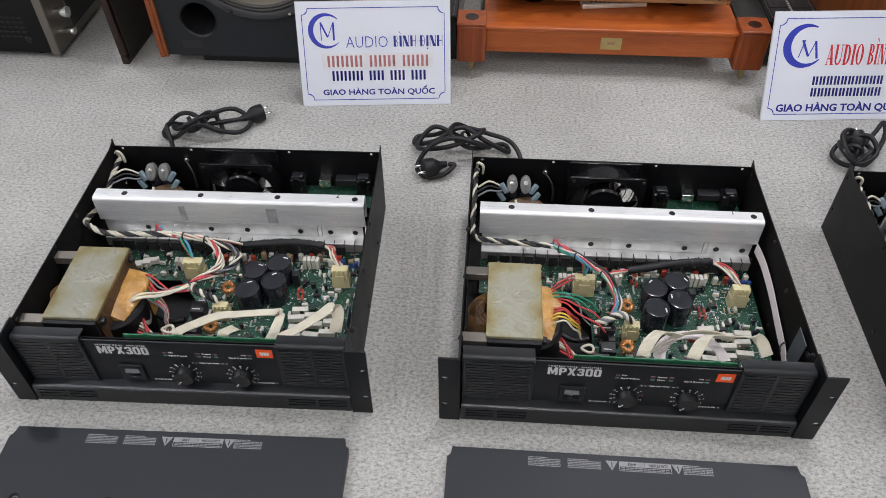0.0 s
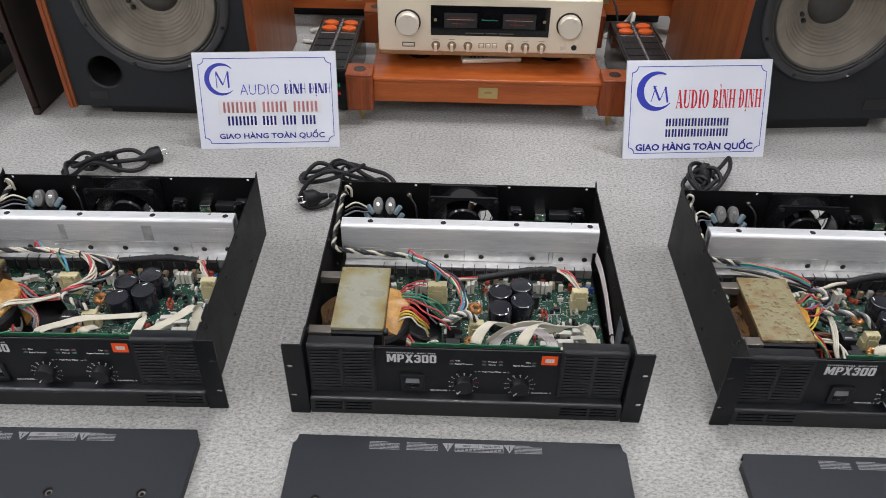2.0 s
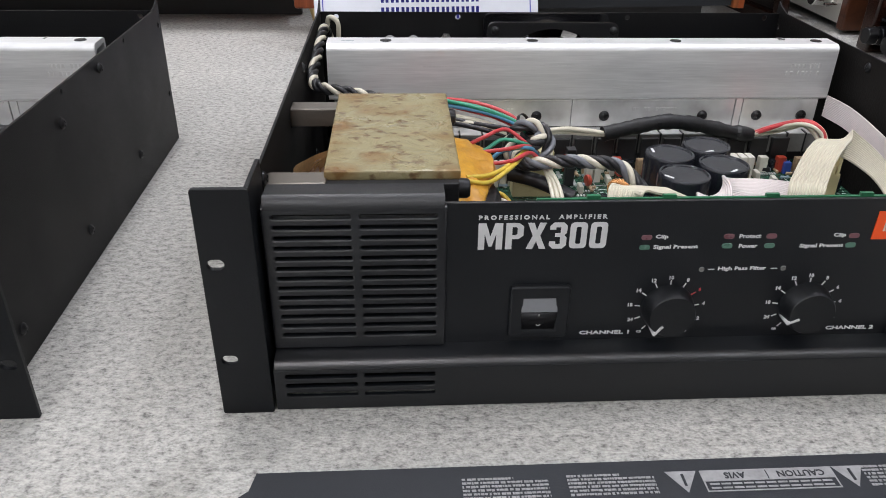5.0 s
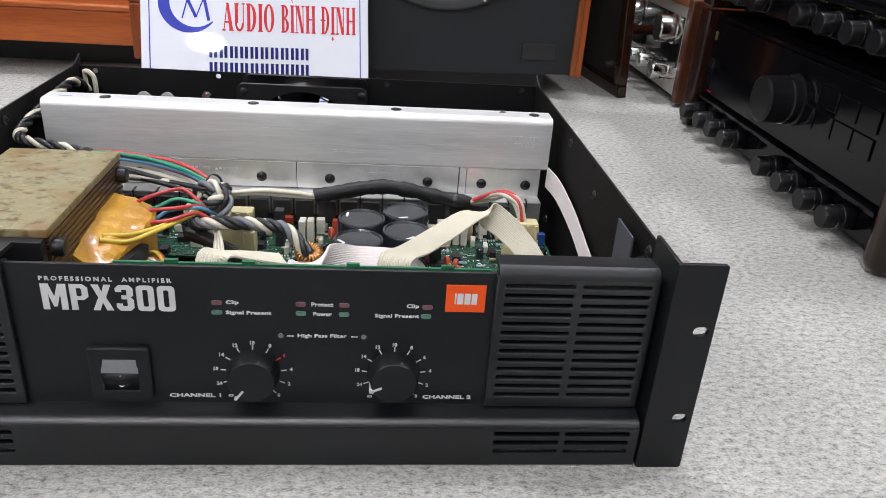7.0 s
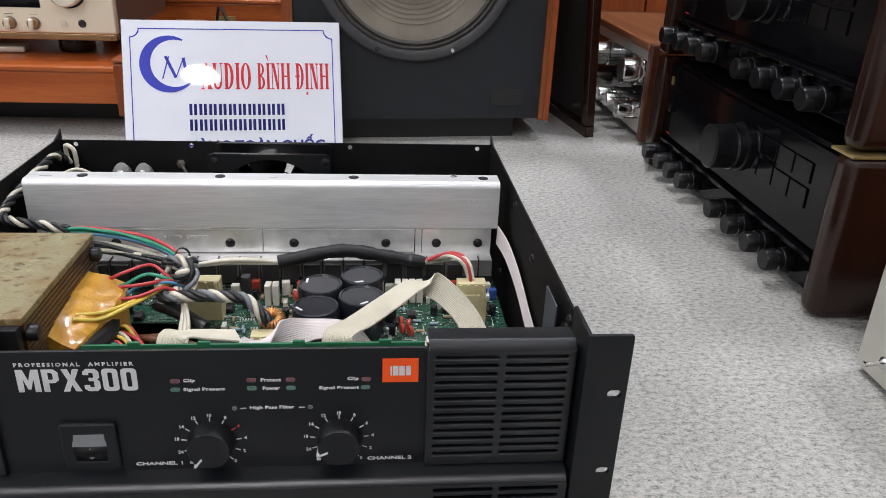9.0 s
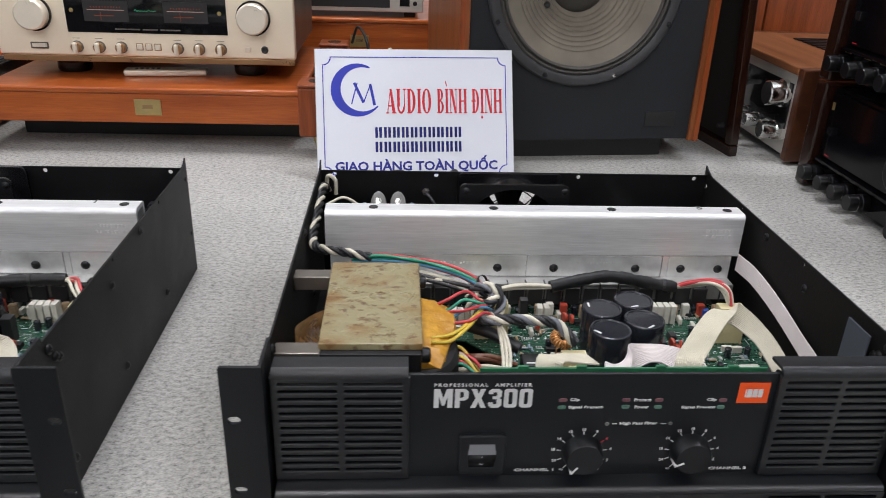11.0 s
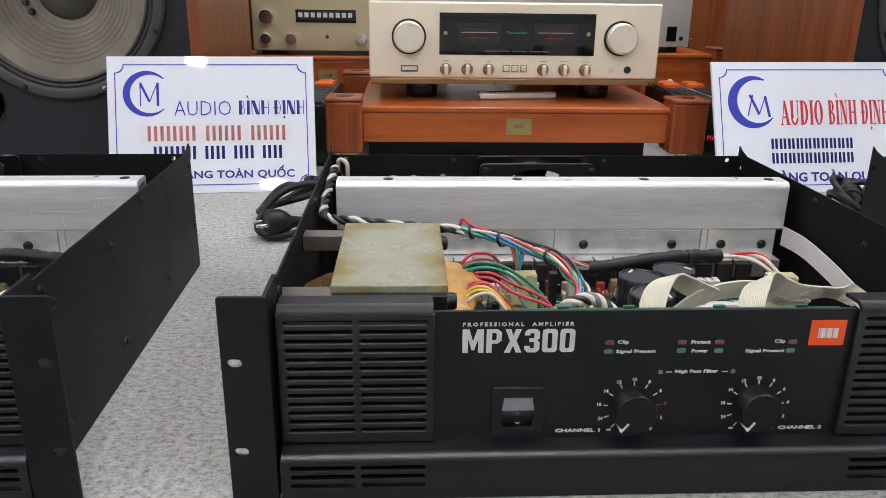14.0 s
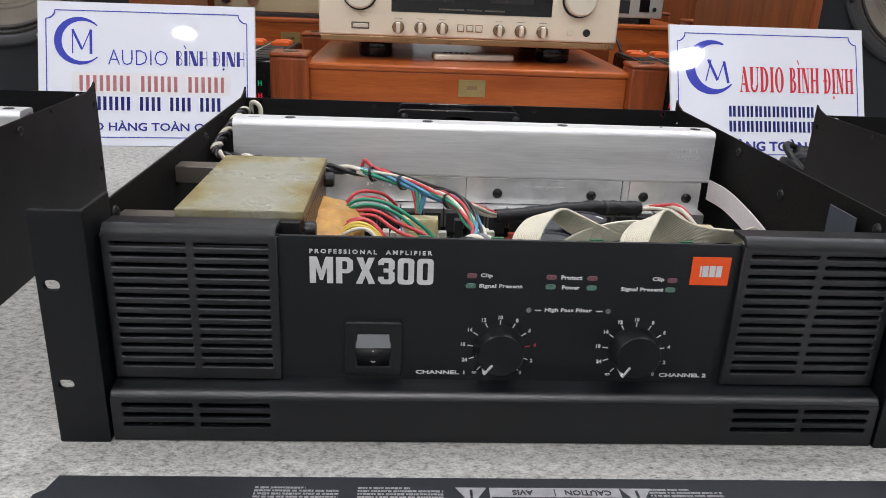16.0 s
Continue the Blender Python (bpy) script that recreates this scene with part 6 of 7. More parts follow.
power_cord(AMP_C, [(0.64, 0.4065, 0.03), (0.65, 0.45, 0.012), (0.68, 0.52, 0.012), (0.71, 0.585, 0.02), (0.75, 0.63, 0.03), (0.772, 0.655, 0.036), (0.762, 0.615, 0.03), (0.72, 0.56, 0.012), (0.685, 0.56, 0.03), (0.675, 0.59, 0.05), (0.70, 0.615, 0.045),
            (0.735, 0.6, 0.02), (0.72, 0.565, 0.035), (0.69, 0.555, 0.012), (0.668, 0.585, 0.012), (0.69, 0.606, 0.03), (0.725, 0.60, 0.045), (0.735, 0.57, 0.03), (0.70, 0.55, 0.02), (0.675, 0.565, 0.035), (0.68, 0.60, 0.03), (0.71, 0.592, 0.014)],
           pose(0.716, 0.594, 0.019, -62, 12, 20), pose(0.7, 0.58, 0.028, 0, 70, 60), "coiled black power cord with plug pins pointing up")


# ---------------------------------------------------------------- signs
def notched(x0, x1, z0, z1, r, n=6):
    out = []
    for cx, cz, a in ((x1, z0, 180), (x1, z1, 270), (x0, z1, 0), (x0, z0, 90)):
        for k in range(n + 1):
            b = radians(a - 90 * k / n)
            out.append((cx + r * math.cos(b), cz + r * math.sin(b)))
    return out


def crescent(cx, cz, r, thick, a0, a1, n=28):
    out, inn = [], []
    for k in range(n + 1):
        a = radians(a0 + (a1 - a0) * k / n)
        t = thick * max(0.06, math.sin(math.pi * (0.08 + 0.86 * k / n)) ** 1.3)
        out.append((cx + r * math.cos(a), cz + r * math.sin(a)))
        inn.append((cx + (r - t) * math.cos(a), cz + (r - t) * math.sin(a)))
    return out + inn[::-1]


def bars(parent, groups, mat, x0, x1, z0, z1, thin=0.34, slant=0.0, name="fine_print", label=""):
    """Plain upright bars in place of characters: two to a character, with gaps between the groups."""
    total = sum(groups) + 0.6 * (len(groups) - 1)
    w = (x1 - x0) / total
    bm, x = bmesh.new(), x0
    for g in groups:
        for k in range(g):
            for a, b in ((0.1, 0.1 + thin), (0.86 - thin, 0.86)):
                vs = [bm.verts.new(p) for p in ((x + a * w, -0.0012, z0), (x + b * w, -0.0012, z0), (x + b * w + slant, -0.0012, z1), (x + a * w + slant, -0.0012, z1))]
                bm.faces.new(vs)
            x += w
        x += 0.6 * w
    bmesh.ops.solidify(bm, geom=bm.faces[:], thickness=0.0003)
    return part(name, bm, mat, parent, label)


def stroke(bm, p, q, w):
    p, q = Vector((p[0], 0, p[1])), Vector((q[0], 0, q[1]))
    d = (q - p).normalized()
    s = Vector((-d.z, 0, d.x)) * w / 2
    bm.faces.new([bm.verts.new(v + Vector((0, -0.0012, 0))) for v in (p - s, q - s, q + s, p + s)])


def bow(cx, cz, rx, rz, a0, a1, wx, wz, n=14):
    """A curved stroke that is thick at its sides and thin above and below."""
    out, inn = [], []
    for k in range(n + 1):
        a = radians(a0 + (a1 - a0) * k / n)
        out.append((cx + rx * math.cos(a), cz + rz * math.sin(a)))
        inn.append((cx + (rx - wx) * math.cos(a), cz + (rz - wz) * math.sin(a)))
    return [(out[k], out[k + 1], inn[k + 1], inn[k]) for k in range(n)]


def seriffed(parent, word, mat, x, z, width, height):
    """A word in narrow bold capitals with serifs, drawn from strokes."""
    def bar(a, b, c, d):
        return [(a, c), (b, c), (b, d), (a, d)]
    def stem(a, w=0.19, s=0.05):
        return [bar(a, a + w, 0, 1), bar(a - s, a + w + s, 0, 0.045), bar(a - s, a + w + s, 0.955, 1)]
    shapes = {
        "A": (0.74, [[(0.10, 0), (0.16, 0), (0.37, 0.92), (0.33, 1)], [(0.29, 1), (0.44, 1), (0.70, 0), (0.48, 0)], bar(0.19, 0.56, 0.28, 0.34), bar(0.03, 0.24, 0, 0.045), bar(0.44, 0.75, 0, 0.045)]),
        "U": (0.72, [bar(0.07, 0.26, 0.28, 1), bar(0.03, 0.31, 0.955, 1), bar(0.55, 0.61, 0.28, 1), bar(0.47, 0.69, 0.955, 1)] + bow(0.34, 0.28, 0.27, 0.29, 180, 360, 0.13, 0.09)),
        "D": (0.70, stem(0.09) + bow(0.26, 0.5, 0.38, 0.5, -90, 90, 0.19, 0.06)),
        "I": (0.36, stem(0.10)),
        "O": (0.72, bow(0.36, 0.5, 0.32, 0.51, 0, 360, 0.185, 0.06, 28)),
        "B": (0.66, stem(0.09) + bow(0.26, 0.755, 0.29, 0.245, -90, 90, 0.16, 0.055) + bow(0.26, 0.265, 0.34, 0.265, -90, 90, 0.18, 0.06)),
        "N": (0.76, [bar(0.12, 0.18, 0, 1), bar(0.04, 0.27, 0, 0.045), bar(0.02, 0.22, 0.955, 1), bar(0.58, 0.64, 0, 1), bar(0.49, 0.72, 0.955, 1), [(0.12, 1), (0.33, 1), (0.65, 0), (0.48, 0)]]),
        "H": (0.76, stem(0.09) + stem(0.52) + [bar(0.2, 0.56, 0.475, 0.53)]),
    }
    shapes["Đ"] = (0.70, shapes["D"][1] + [bar(-0.01, 0.36, 0.475, 0.53)])
    shapes["Ì"] = (0.36, shapes["I"][1] + [[(0.03, 1.30), (0.15, 1.30), (0.24, 1.10), (0.18, 1.10)]])
    shapes["Ị"] = (0.36, shapes["I"][1] + bow(0.175, -0.16, 0.075, 0.07, 0, 360, 0.07, 0.065, 12))
    k = width / sum(shapes[c][0] for c in word)
    for c in word:
        w, polys = shapes[c]
        bm = bmesh.new()
        for i, p in enumerate(polys):
            y = -0.0012 - 0.00002 * (i % 9)
            bm.faces.new([bm.verts.new((x + a * k, y, z + b * height)) for a, b in p])
        bmesh.ops.recalc_face_normals(bm, faces=bm.faces[:])
        part("lettering", bm, mat, parent)
        x += w * k


def half_filled(parent, word, mat, x, z, width, height):
    """A word in narrow capitals whose left stems are broad and whose other strokes are hairlines."""
    def bar(a, b, c, d):
        return [(a, c), (b, c), (b, d), (a, d)]
    h = 0.055
    shapes = {
        "B": (0.62, [bar(0.06, 0.30, 0, 1)] + bow(0.30, 0.76, 0.20, 0.24, -90, 90, h, 0.05, 10) + bow(0.30, 0.26, 0.25, 0.26, -90, 90, h, 0.05, 10)),
        "I": (0.40, [bar(0.08, 0.32, 0, 1)]),
        "N": (0.80, [[(0.06, 1), (0.34, 1), (0.70, 0), (0.42, 0)], bar(0.06, 0.12, 0, 1), bar(0.66, 0.72, 0, 1)]),
        "H": (0.74, [bar(0.06, 0.30, 0, 1), bar(0.30, 0.60, 0.48, 0.54), bar(0.60, 0.655, 0, 1)]),
        "D": (0.66, [bar(0.06, 0.30, 0, 1)] + bow(0.30, 0.5, 0.29, 0.5, -90, 90, h, 0.05, 14)),
    }
    shapes["Đ"] = (0.66, shapes["D"][1] + [bar(-0.02, 0.44, 0.47, 0.53)])
    shapes["Ì"] = (0.40, shapes["I"][1] + [[(0.02, 1.36), (0.13, 1.36), (0.26, 1.12), (0.19, 1.12)]])
    shapes["Ị"] = (0.40, shapes["I"][1] + bow(0.2, -0.20, 0.085, 0.08, 0, 360, 0.08, 0.075, 12))
    k = width / sum(shapes[c][0] for c in word)
    for c in word:
        w, polys = shapes[c]
        bm = bmesh.new()
        for i, p in enumerate(polys):
            y = -0.0012 - 0.00002 * (i % 9)
            bm.faces.new([bm.verts.new((x + a * k, y, z + b * height)) for a, b in p])
        bmesh.ops.recalc_face_normals(bm, faces=bm.faces[:])
        part("lettering", bm, mat, parent)
        x += w * k


def sign(x, y, rz, lean, W, H, kind, label):
    t = thing("shop_sign", label, "sign", "shop signs", at=pose(x, y, 0.0005, -lean, 0, rz))
    part("card", cube(0, W, -0.0008, 0.0008, 0.0, H), "paper_white", t)
    part("acrylic_back", cube(-0.001, W + 0.001, 0.001, 0.0035, 0.0, H + 0.001, 0.0004), "acrylic", t)
    c, s = math.cos(radians(lean)), math.sin(radians(lean))
    foot = cube(W * 0.3, W * 0.7, 0.004, 0.085, -0.0002, 0.0024, 0.0004)
    part("acrylic_foot", foot, "acrylic", t, "clear acrylic foot", pose(0, 0, 0, lean, 0, 0))
    b = plate("border", notched(0.010, W - 0.010, 0.011, H - 0.011, 0.012), [notched(0.0113, W - 0.0113, 0.0123, H - 0.0123, 0.012)], 0.0003, "ink_blue")
    part("border", b, "ink_blue", t, "blue line with notched corners", Matrix.Translation((0, -0.0012, 0)))
    def u(f):
        return W * f
    def v(f):
        return H * (1 - f)
    bm = bmesh.new()
    if kind == 1:
        part("logo_crescent", plate("logo_crescent", crescent(u(0.185), v(0.27), 0.033, 0.010, 42, 318), [], 0.0003, "ink_blue"), "ink_blue", t, at=Matrix.Translation((0, -0.0012, 0)))
        for p, q, w in (((0.155, 0.36), (0.155, 0.19), 0.0016), ((0.155, 0.19), (0.198, 0.33), 0.0034), ((0.198, 0.33), (0.238, 0.19), 0.0014), ((0.238, 0.19), (0.238, 0.36), 0.0036)):
            stroke(bm, (u(p[0]), v(p[1])), (u(q[0]), v(q[1])), w)
        part("logo_stroke", bm, "ink_blue", t)
        letter(t, "AUDIO", "ink_blue", u(0.315), -0.0012, v(0.432), width=u(0.275), height=0.0212, bold=-0.016)
        half_filled(t, "BÌNH", "ink_navy", u(0.625), v(0.428), u(0.155), 0.0208)
        half_filled(t, "ĐỊNH", "ink_navy", u(0.800), v(0.428), u(0.155), 0.0208)
        part("white_strip", cube(u(0.15), u(0.885), -0.0011, -0.0008, v(0.635), v(0.485)), "strip", t)
        bars(t, [4, 3, 3], "ink_pink", u(0.178), u(0.862), v(0.618), v(0.507), 0.26)
        bars(t, [4, 2, 2, 2], "ink_navy", u(0.205), u(0.842), v(0.752), v(0.655), 0.27)
        letter(t, "GIAO HÀNG TOÀN QUỐC", "ink_navy", u(0.14), -0.0012, v(0.905), width=u(0.755), height=0.0200, bold=0.02, res=2)
    else:
        part("logo_crescent", plate("logo_crescent", crescent(u(0.205), v(0.305), 0.040, 0.015, 60, 322), [], 0.0003, "ink_blue"), "ink_blue", t, at=Matrix.Translation((0, -0.0012, 0)))
        for p, q, w in (((0.175, 0.41), (0.205, 0.25), 0.0018), ((0.19, 0.25), (0.235, 0.40), 0.0042), ((0.235, 0.40), (0.272, 0.26), 0.0016), ((0.27, 0.26), (0.29, 0.42), 0.0042)):
            stroke(bm, (u(p[0]), v(p[1])), (u(q[0]), v(q[1])), w)
        part("logo_stroke", bm, "ink_blue", t)
        for word, a, b in (("AUDIO", 0.345, 0.58), ("BÌNH", 0.605, 0.762), ("ĐỊNH", 0.785, 0.945)):
            seriffed(t, word, "ink_red", u(a), v(0.482), u(b) - u(a), 0.0375)
        bars(t, [10], "ink_navy", u(0.285), u(0.735), v(0.665), v(0.585), 0.3)
        bars(t, [10], "ink_navy", u(0.285), u(0.735), v(0.775), v(0.695), 0.3)
        letter(t, "GIAO HÀNG TOÀN QUỐC", "ink_navy", u(0.085), -0.0012, v(0.93), width=u(0.83), height=0.0250, bold=0.03, res=2)


sign(-0.320, 0.696, 4.9, 19.5, 0.291, 0.198, 1, "white shop sign with blue and faded red print")
sign(0.569, 0.699, 4.7, 22.5, 0.302, 0.2005, 2, "white shop sign with blue and bright red print")


# ---------------------------------------------------------------- hi-fi stand and integrated amplifier
def spike(x, y, h):
    return turned([(0, 0.0), (0.0015, 0.0), (0.010, h * 0.8), (0.0115, h), (0, h)], pose(x, y, 0.0), 20)


def hifi_stand(x0, x1, y0, y1, z0, zt, label, posts=0.062, rise=0.03, low=0.0, gap=0.008):
    t = thing("hifi_stand", label, "stand", "wooden stands", at=pose(0, 0, low))
    zb = z0 + gap
    for px in (x0, x1 - posts):
        for py in (y0 - 0.022, y1 - posts):
            p = part("post", cube(px, px + posts, py, py + posts, z0, zt + rise - 0.006, 0.004, 3), "cherry_z", t)
            part("post_cap", cube(px - 0.001, px + posts + 0.001, py - 0.001, py + posts + 0.001, zt + rise - 0.006, zt + rise, 0.003, 3), "cherry_z", p)
            part("inlay", turned([(0.0, 0.0004), (0.013, 0.0004), (0.0135, -0.0002)], pose(px + posts / 2, py + posts / 2, zt + rise + 0.0002), 24), "rosewood", p, "round dark inlay")
            part("spike_foot", spike(px + posts / 2, py + posts / 2, z0), "brass", t, "brass spike foot")
    part("front_rail", cube(x0 + posts, x1 - posts, y0, y0 + 0.022, zb, zt - 0.010, 0.002), "cherry", t)
    part("shelf", cube(x0 + posts * 0.9, x1 - posts * 0.9, y0 - 0.004, y1, zt - 0.010, zt, 0.0035, 3), "cherry", t)
    part("back_rail", cube(x0 + posts, x1 - posts, y1 - 0.04, y1 - 0.02, zb, zt - 0.010, 0.002), "cherry", t)
    # black board added to give the dark shade under the shelf
    part("shade_board", cube(x0 + posts + 0.004, x1 - posts - 0.004, y0 + 0.10, y0 + 0.112, 0.0015, zb + 0.004), "chip", t, "black board standing in for the shade under the shelf")
    c = (x0 + x1) / 2
    c += 0.004 * (posts < 0.06)
    pl = part("name_plate", cube(c - 0.021, c + 0.021, y0 - 0.0015, y0, (zb + zt) / 2 - 0.016, (zb + zt) / 2 + 0.010, 0.0004), "brass", t, "small brass plate")
    part("mark", cube(c - 0.008, c + 0.008, y0 - 0.0017, y0 - 0.0014, (zb + zt) / 2 - 0.005, (zb + zt) / 2 + 0.001), "goldlip", pl)
    return t


hifi_stand(-0.023, 0.585, 0.838, 1.24, 0.036, 0.108, "low cherry wood stand with brass plate and spike feet", posts=0.057, rise=0.015, gap=0.014)


def knob_at(parent, x, y, z, r, h, mat, name="knob", label="", slot=True, dark_ring=False):
    k = part(name, turned([(0, h), (r * 0.9, h), (r, h - r * 0.12), (r, 0.001), (r * 0.96, 0), (0, 0)], front_at(x, y, z), 36), mat, parent, label)
    if dark_ring:
        part("ring", turned([(r * 1.01, 0.0), (r * 1.13, 0.0), (r * 1.13, 0.003), (r * 1.01, 0.003)], front_at(x, y, z), 36), "gloss", k)
        part("bevel", turned([(r * 0.91, h + 0.0002), (r * 1.004, h - r * 0.11), (r * 1.004, h - r * 0.3), (r * 0.99, h - r * 0.3)], front_at(x, y, z), 40), "goldknob", k)
    if slot:
        part("pointer", cube(x - 0.0006, x + 0.0006, y - h - 0.0004, y - h + 0.0002, z + r * 0.35, z + r * 0.85), "bronze", k)
    return k


def integrated_amplifier():
    t = thing("integrated_amplifier", "champagne integrated amplifier with two lit meters on wooden stand", "amplifier")
    x0, x1, y = 0.0435, 0.5185, 0.892
    part("case", cube(x0 + 0.008, x1 - 0.008, y + 0.016, 1.235, 0.140, 0.262, 0.003), "bronze", t)
    f = part("front_panel", cube(x0, x1, y, y + 0.016, 0.1460, 0.2655, 0.003, 3), "champagne", t)
    part("lower_edge", cube(x0 + 0.002, x1 - 0.002, y + 0.003, y + 0.02, 0.1355, 0.1459, 0.002), "goldlip", t, "bronze lower edge")
    w = part("meter_window", cube(0.157, 0.4105, y - 0.0012, y + 0.001, 0.1835, 0.249, 0.0004), "glass", t, "black glass meter window")
    for a, b in ((0.186, 0.256), (0.311, 0.381)):
        part("meter_face", cube(a, b, y - 0.0016, y - 0.0011, 0.201, 0.2335), "chip", w)
        part("meter_scale", cube(a + 0.006, b - 0.006, y - 0.0019, y - 0.0015, 0.2185, 0.2196), "meter_line", w, "pale lit meter scale")
        bm = bmesh.new()
        for k in range(11):
            box(bm, a + 0.012 + 0.0045 * k, a + 0.0135 + 0.0045 * k, y - 0.0019, y - 0.0015, 0.2225, 0.2245)
        part("meter_print", bm, "meter", w, "dim red scale marks")
        part("needle", cube(a + 0.026, a + 0.0268, y - 0.0021, y - 0.0017, 0.203, 0.217, m=None), "meter", w)
        part("lamp_strip", cube(a + 0.016, b - 0.022, y - 0.0019, y - 0.0015, 0.2095, 0.2108), "meter", w, "orange meter light")
    bm = tube(bmesh.new(), [(0.266 + 0.0021 * k, y - 0.0018, 0.2185 + (0.0028 if k == 1 else 0.0022 if k == 11 else 0.0009 * math.sin(2.6 * k))) for k in range(17)], 0.0005, 5, 3)
    part("emblem", bm, "green_glow", w, "small green lit emblem")
    bm = bmesh.new()
    for k in range(26):
        if k not in (10, 17):
            box(bm, 0.232 + 0.004 * k, 0.2352 + 0.004 * k, y - 0.0019, y - 0.0011, 0.1885, 0.1907)
    part("fine_print", bm, "bronze", w)
    for x in (0.167, 0.3995):
        part("indicator", turned([(0, 0.001), (0.003, 0.001), (0.0035, 0)], front_at(x, y - 0.0012, 0.2175), 16), "brass", w)
    for x in (0.1078, 0.4530):
        knob_at(t, x, y, 0.2115, 0.0245, 0.02, "goldknob", "large_knob", "large champagne knob", slot=False, dark_ring=True)
    for x in (0.168, 0.203, 0.238, 0.328, 0.3625, 0.3975):
        k = knob_at(t, x, y, 0.1605, 0.0080, 0.010, "goldlip", "small_knob", "small bronze knob with raised grip", slot=False)
        part("grip", cube(x - 0.0034, x + 0.0034, y - 0.0165, y - 0.009, 0.1518, 0.1692, 0.0025, 3), "goldknob", k)
        part("skirt", turned([(0.0081, 0.0), (0.0096, 0.0), (0.0094, 0.002), (0.0081, 0.0024)], front_at(x, y, 0.1605), 28), "bronze", k)
        part("scale_print", cube(x - 0.006, x + 0.006, y - 0.0003, y + 0.0001, 0.1735, 0.1742), "bronze", f)
    for x in (0.267, 0.2815, 0.296):
        pb = part("push_button", cube(x - 0.0042, x + 0.0042, y - 0.003, y, 0.1578, 0.1662, 0.0008), "goldknob", t)
        part("frame", plate("frame", rect(x - 0.0056, x + 0.0056, 0.1564, 0.1676), [rect(x - 0.0043, x + 0.0043, 0.1577, 0.1663)], 0.0006, "goldlip"), "goldlip", pb, at=Matrix.Translation((0, y - 0.0004, 0)))
    part("push_button", cube(0.4375, 0.4455, y - 0.003, y, 0.1575, 0.1655, 0.0008), "goldknob", t)
    part("jack", turned([(0.0025, 0.001), (0.0042, 0.0022), (0.0058, 0.0016), (0.006, 0)], front_at(0.4685, y, 0.1615), 20), "chip", t)
    part("jack_hole", turned([(0, 0.0006), (0.0028, 0.0006), (0.0028, 0)], front_at(0.4685, y, 0.1615), 16), "chip", t)
    b = plate("power_frame", rect(0.0945, 0.1225, 0.156, 0.1665, 0.001), [rect(0.0965, 0.1205, 0.158, 0.1645)], 0.0012, "bronze")
    part("power_frame", b, "bronze", t, at=Matrix.Translation((0, y - 0.001, 0)))
    part("power_button", cube(0.097, 0.12, y - 0.0028, y, 0.1585, 0.164, 0.0008), "goldknob", t)
    for x in (0.11, 0.41):
        for yy in (0.965, 1.19):
            part("foot", turned([(0, 0), (0.026, 0), (0.028, 0.004), (0.028, 0.024), (0.025, 0.0318), (0, 0.0318)], pose(x + 0.02, yy, 0.1081), 24), "gloss", t, "round black foot")


integrated_amplifier()
rc = thing("remote_control", "slim silver remote control lying under the amplifier", "remote control", at=pose(0.227, 0.912, 0.1081, 0, 0, 7.0))
part("body", cube(0, 0.135, 0, 0.03, 0.0, 0.0115, 0.004, 3), "goldknob", rc)
for k in range(5):
    part("button", cube(0.018 + 0.009 * k, 0.023 + 0.009 * k, 0.008, 0.0125, 0.0112, 0.0128), "chip", rc)


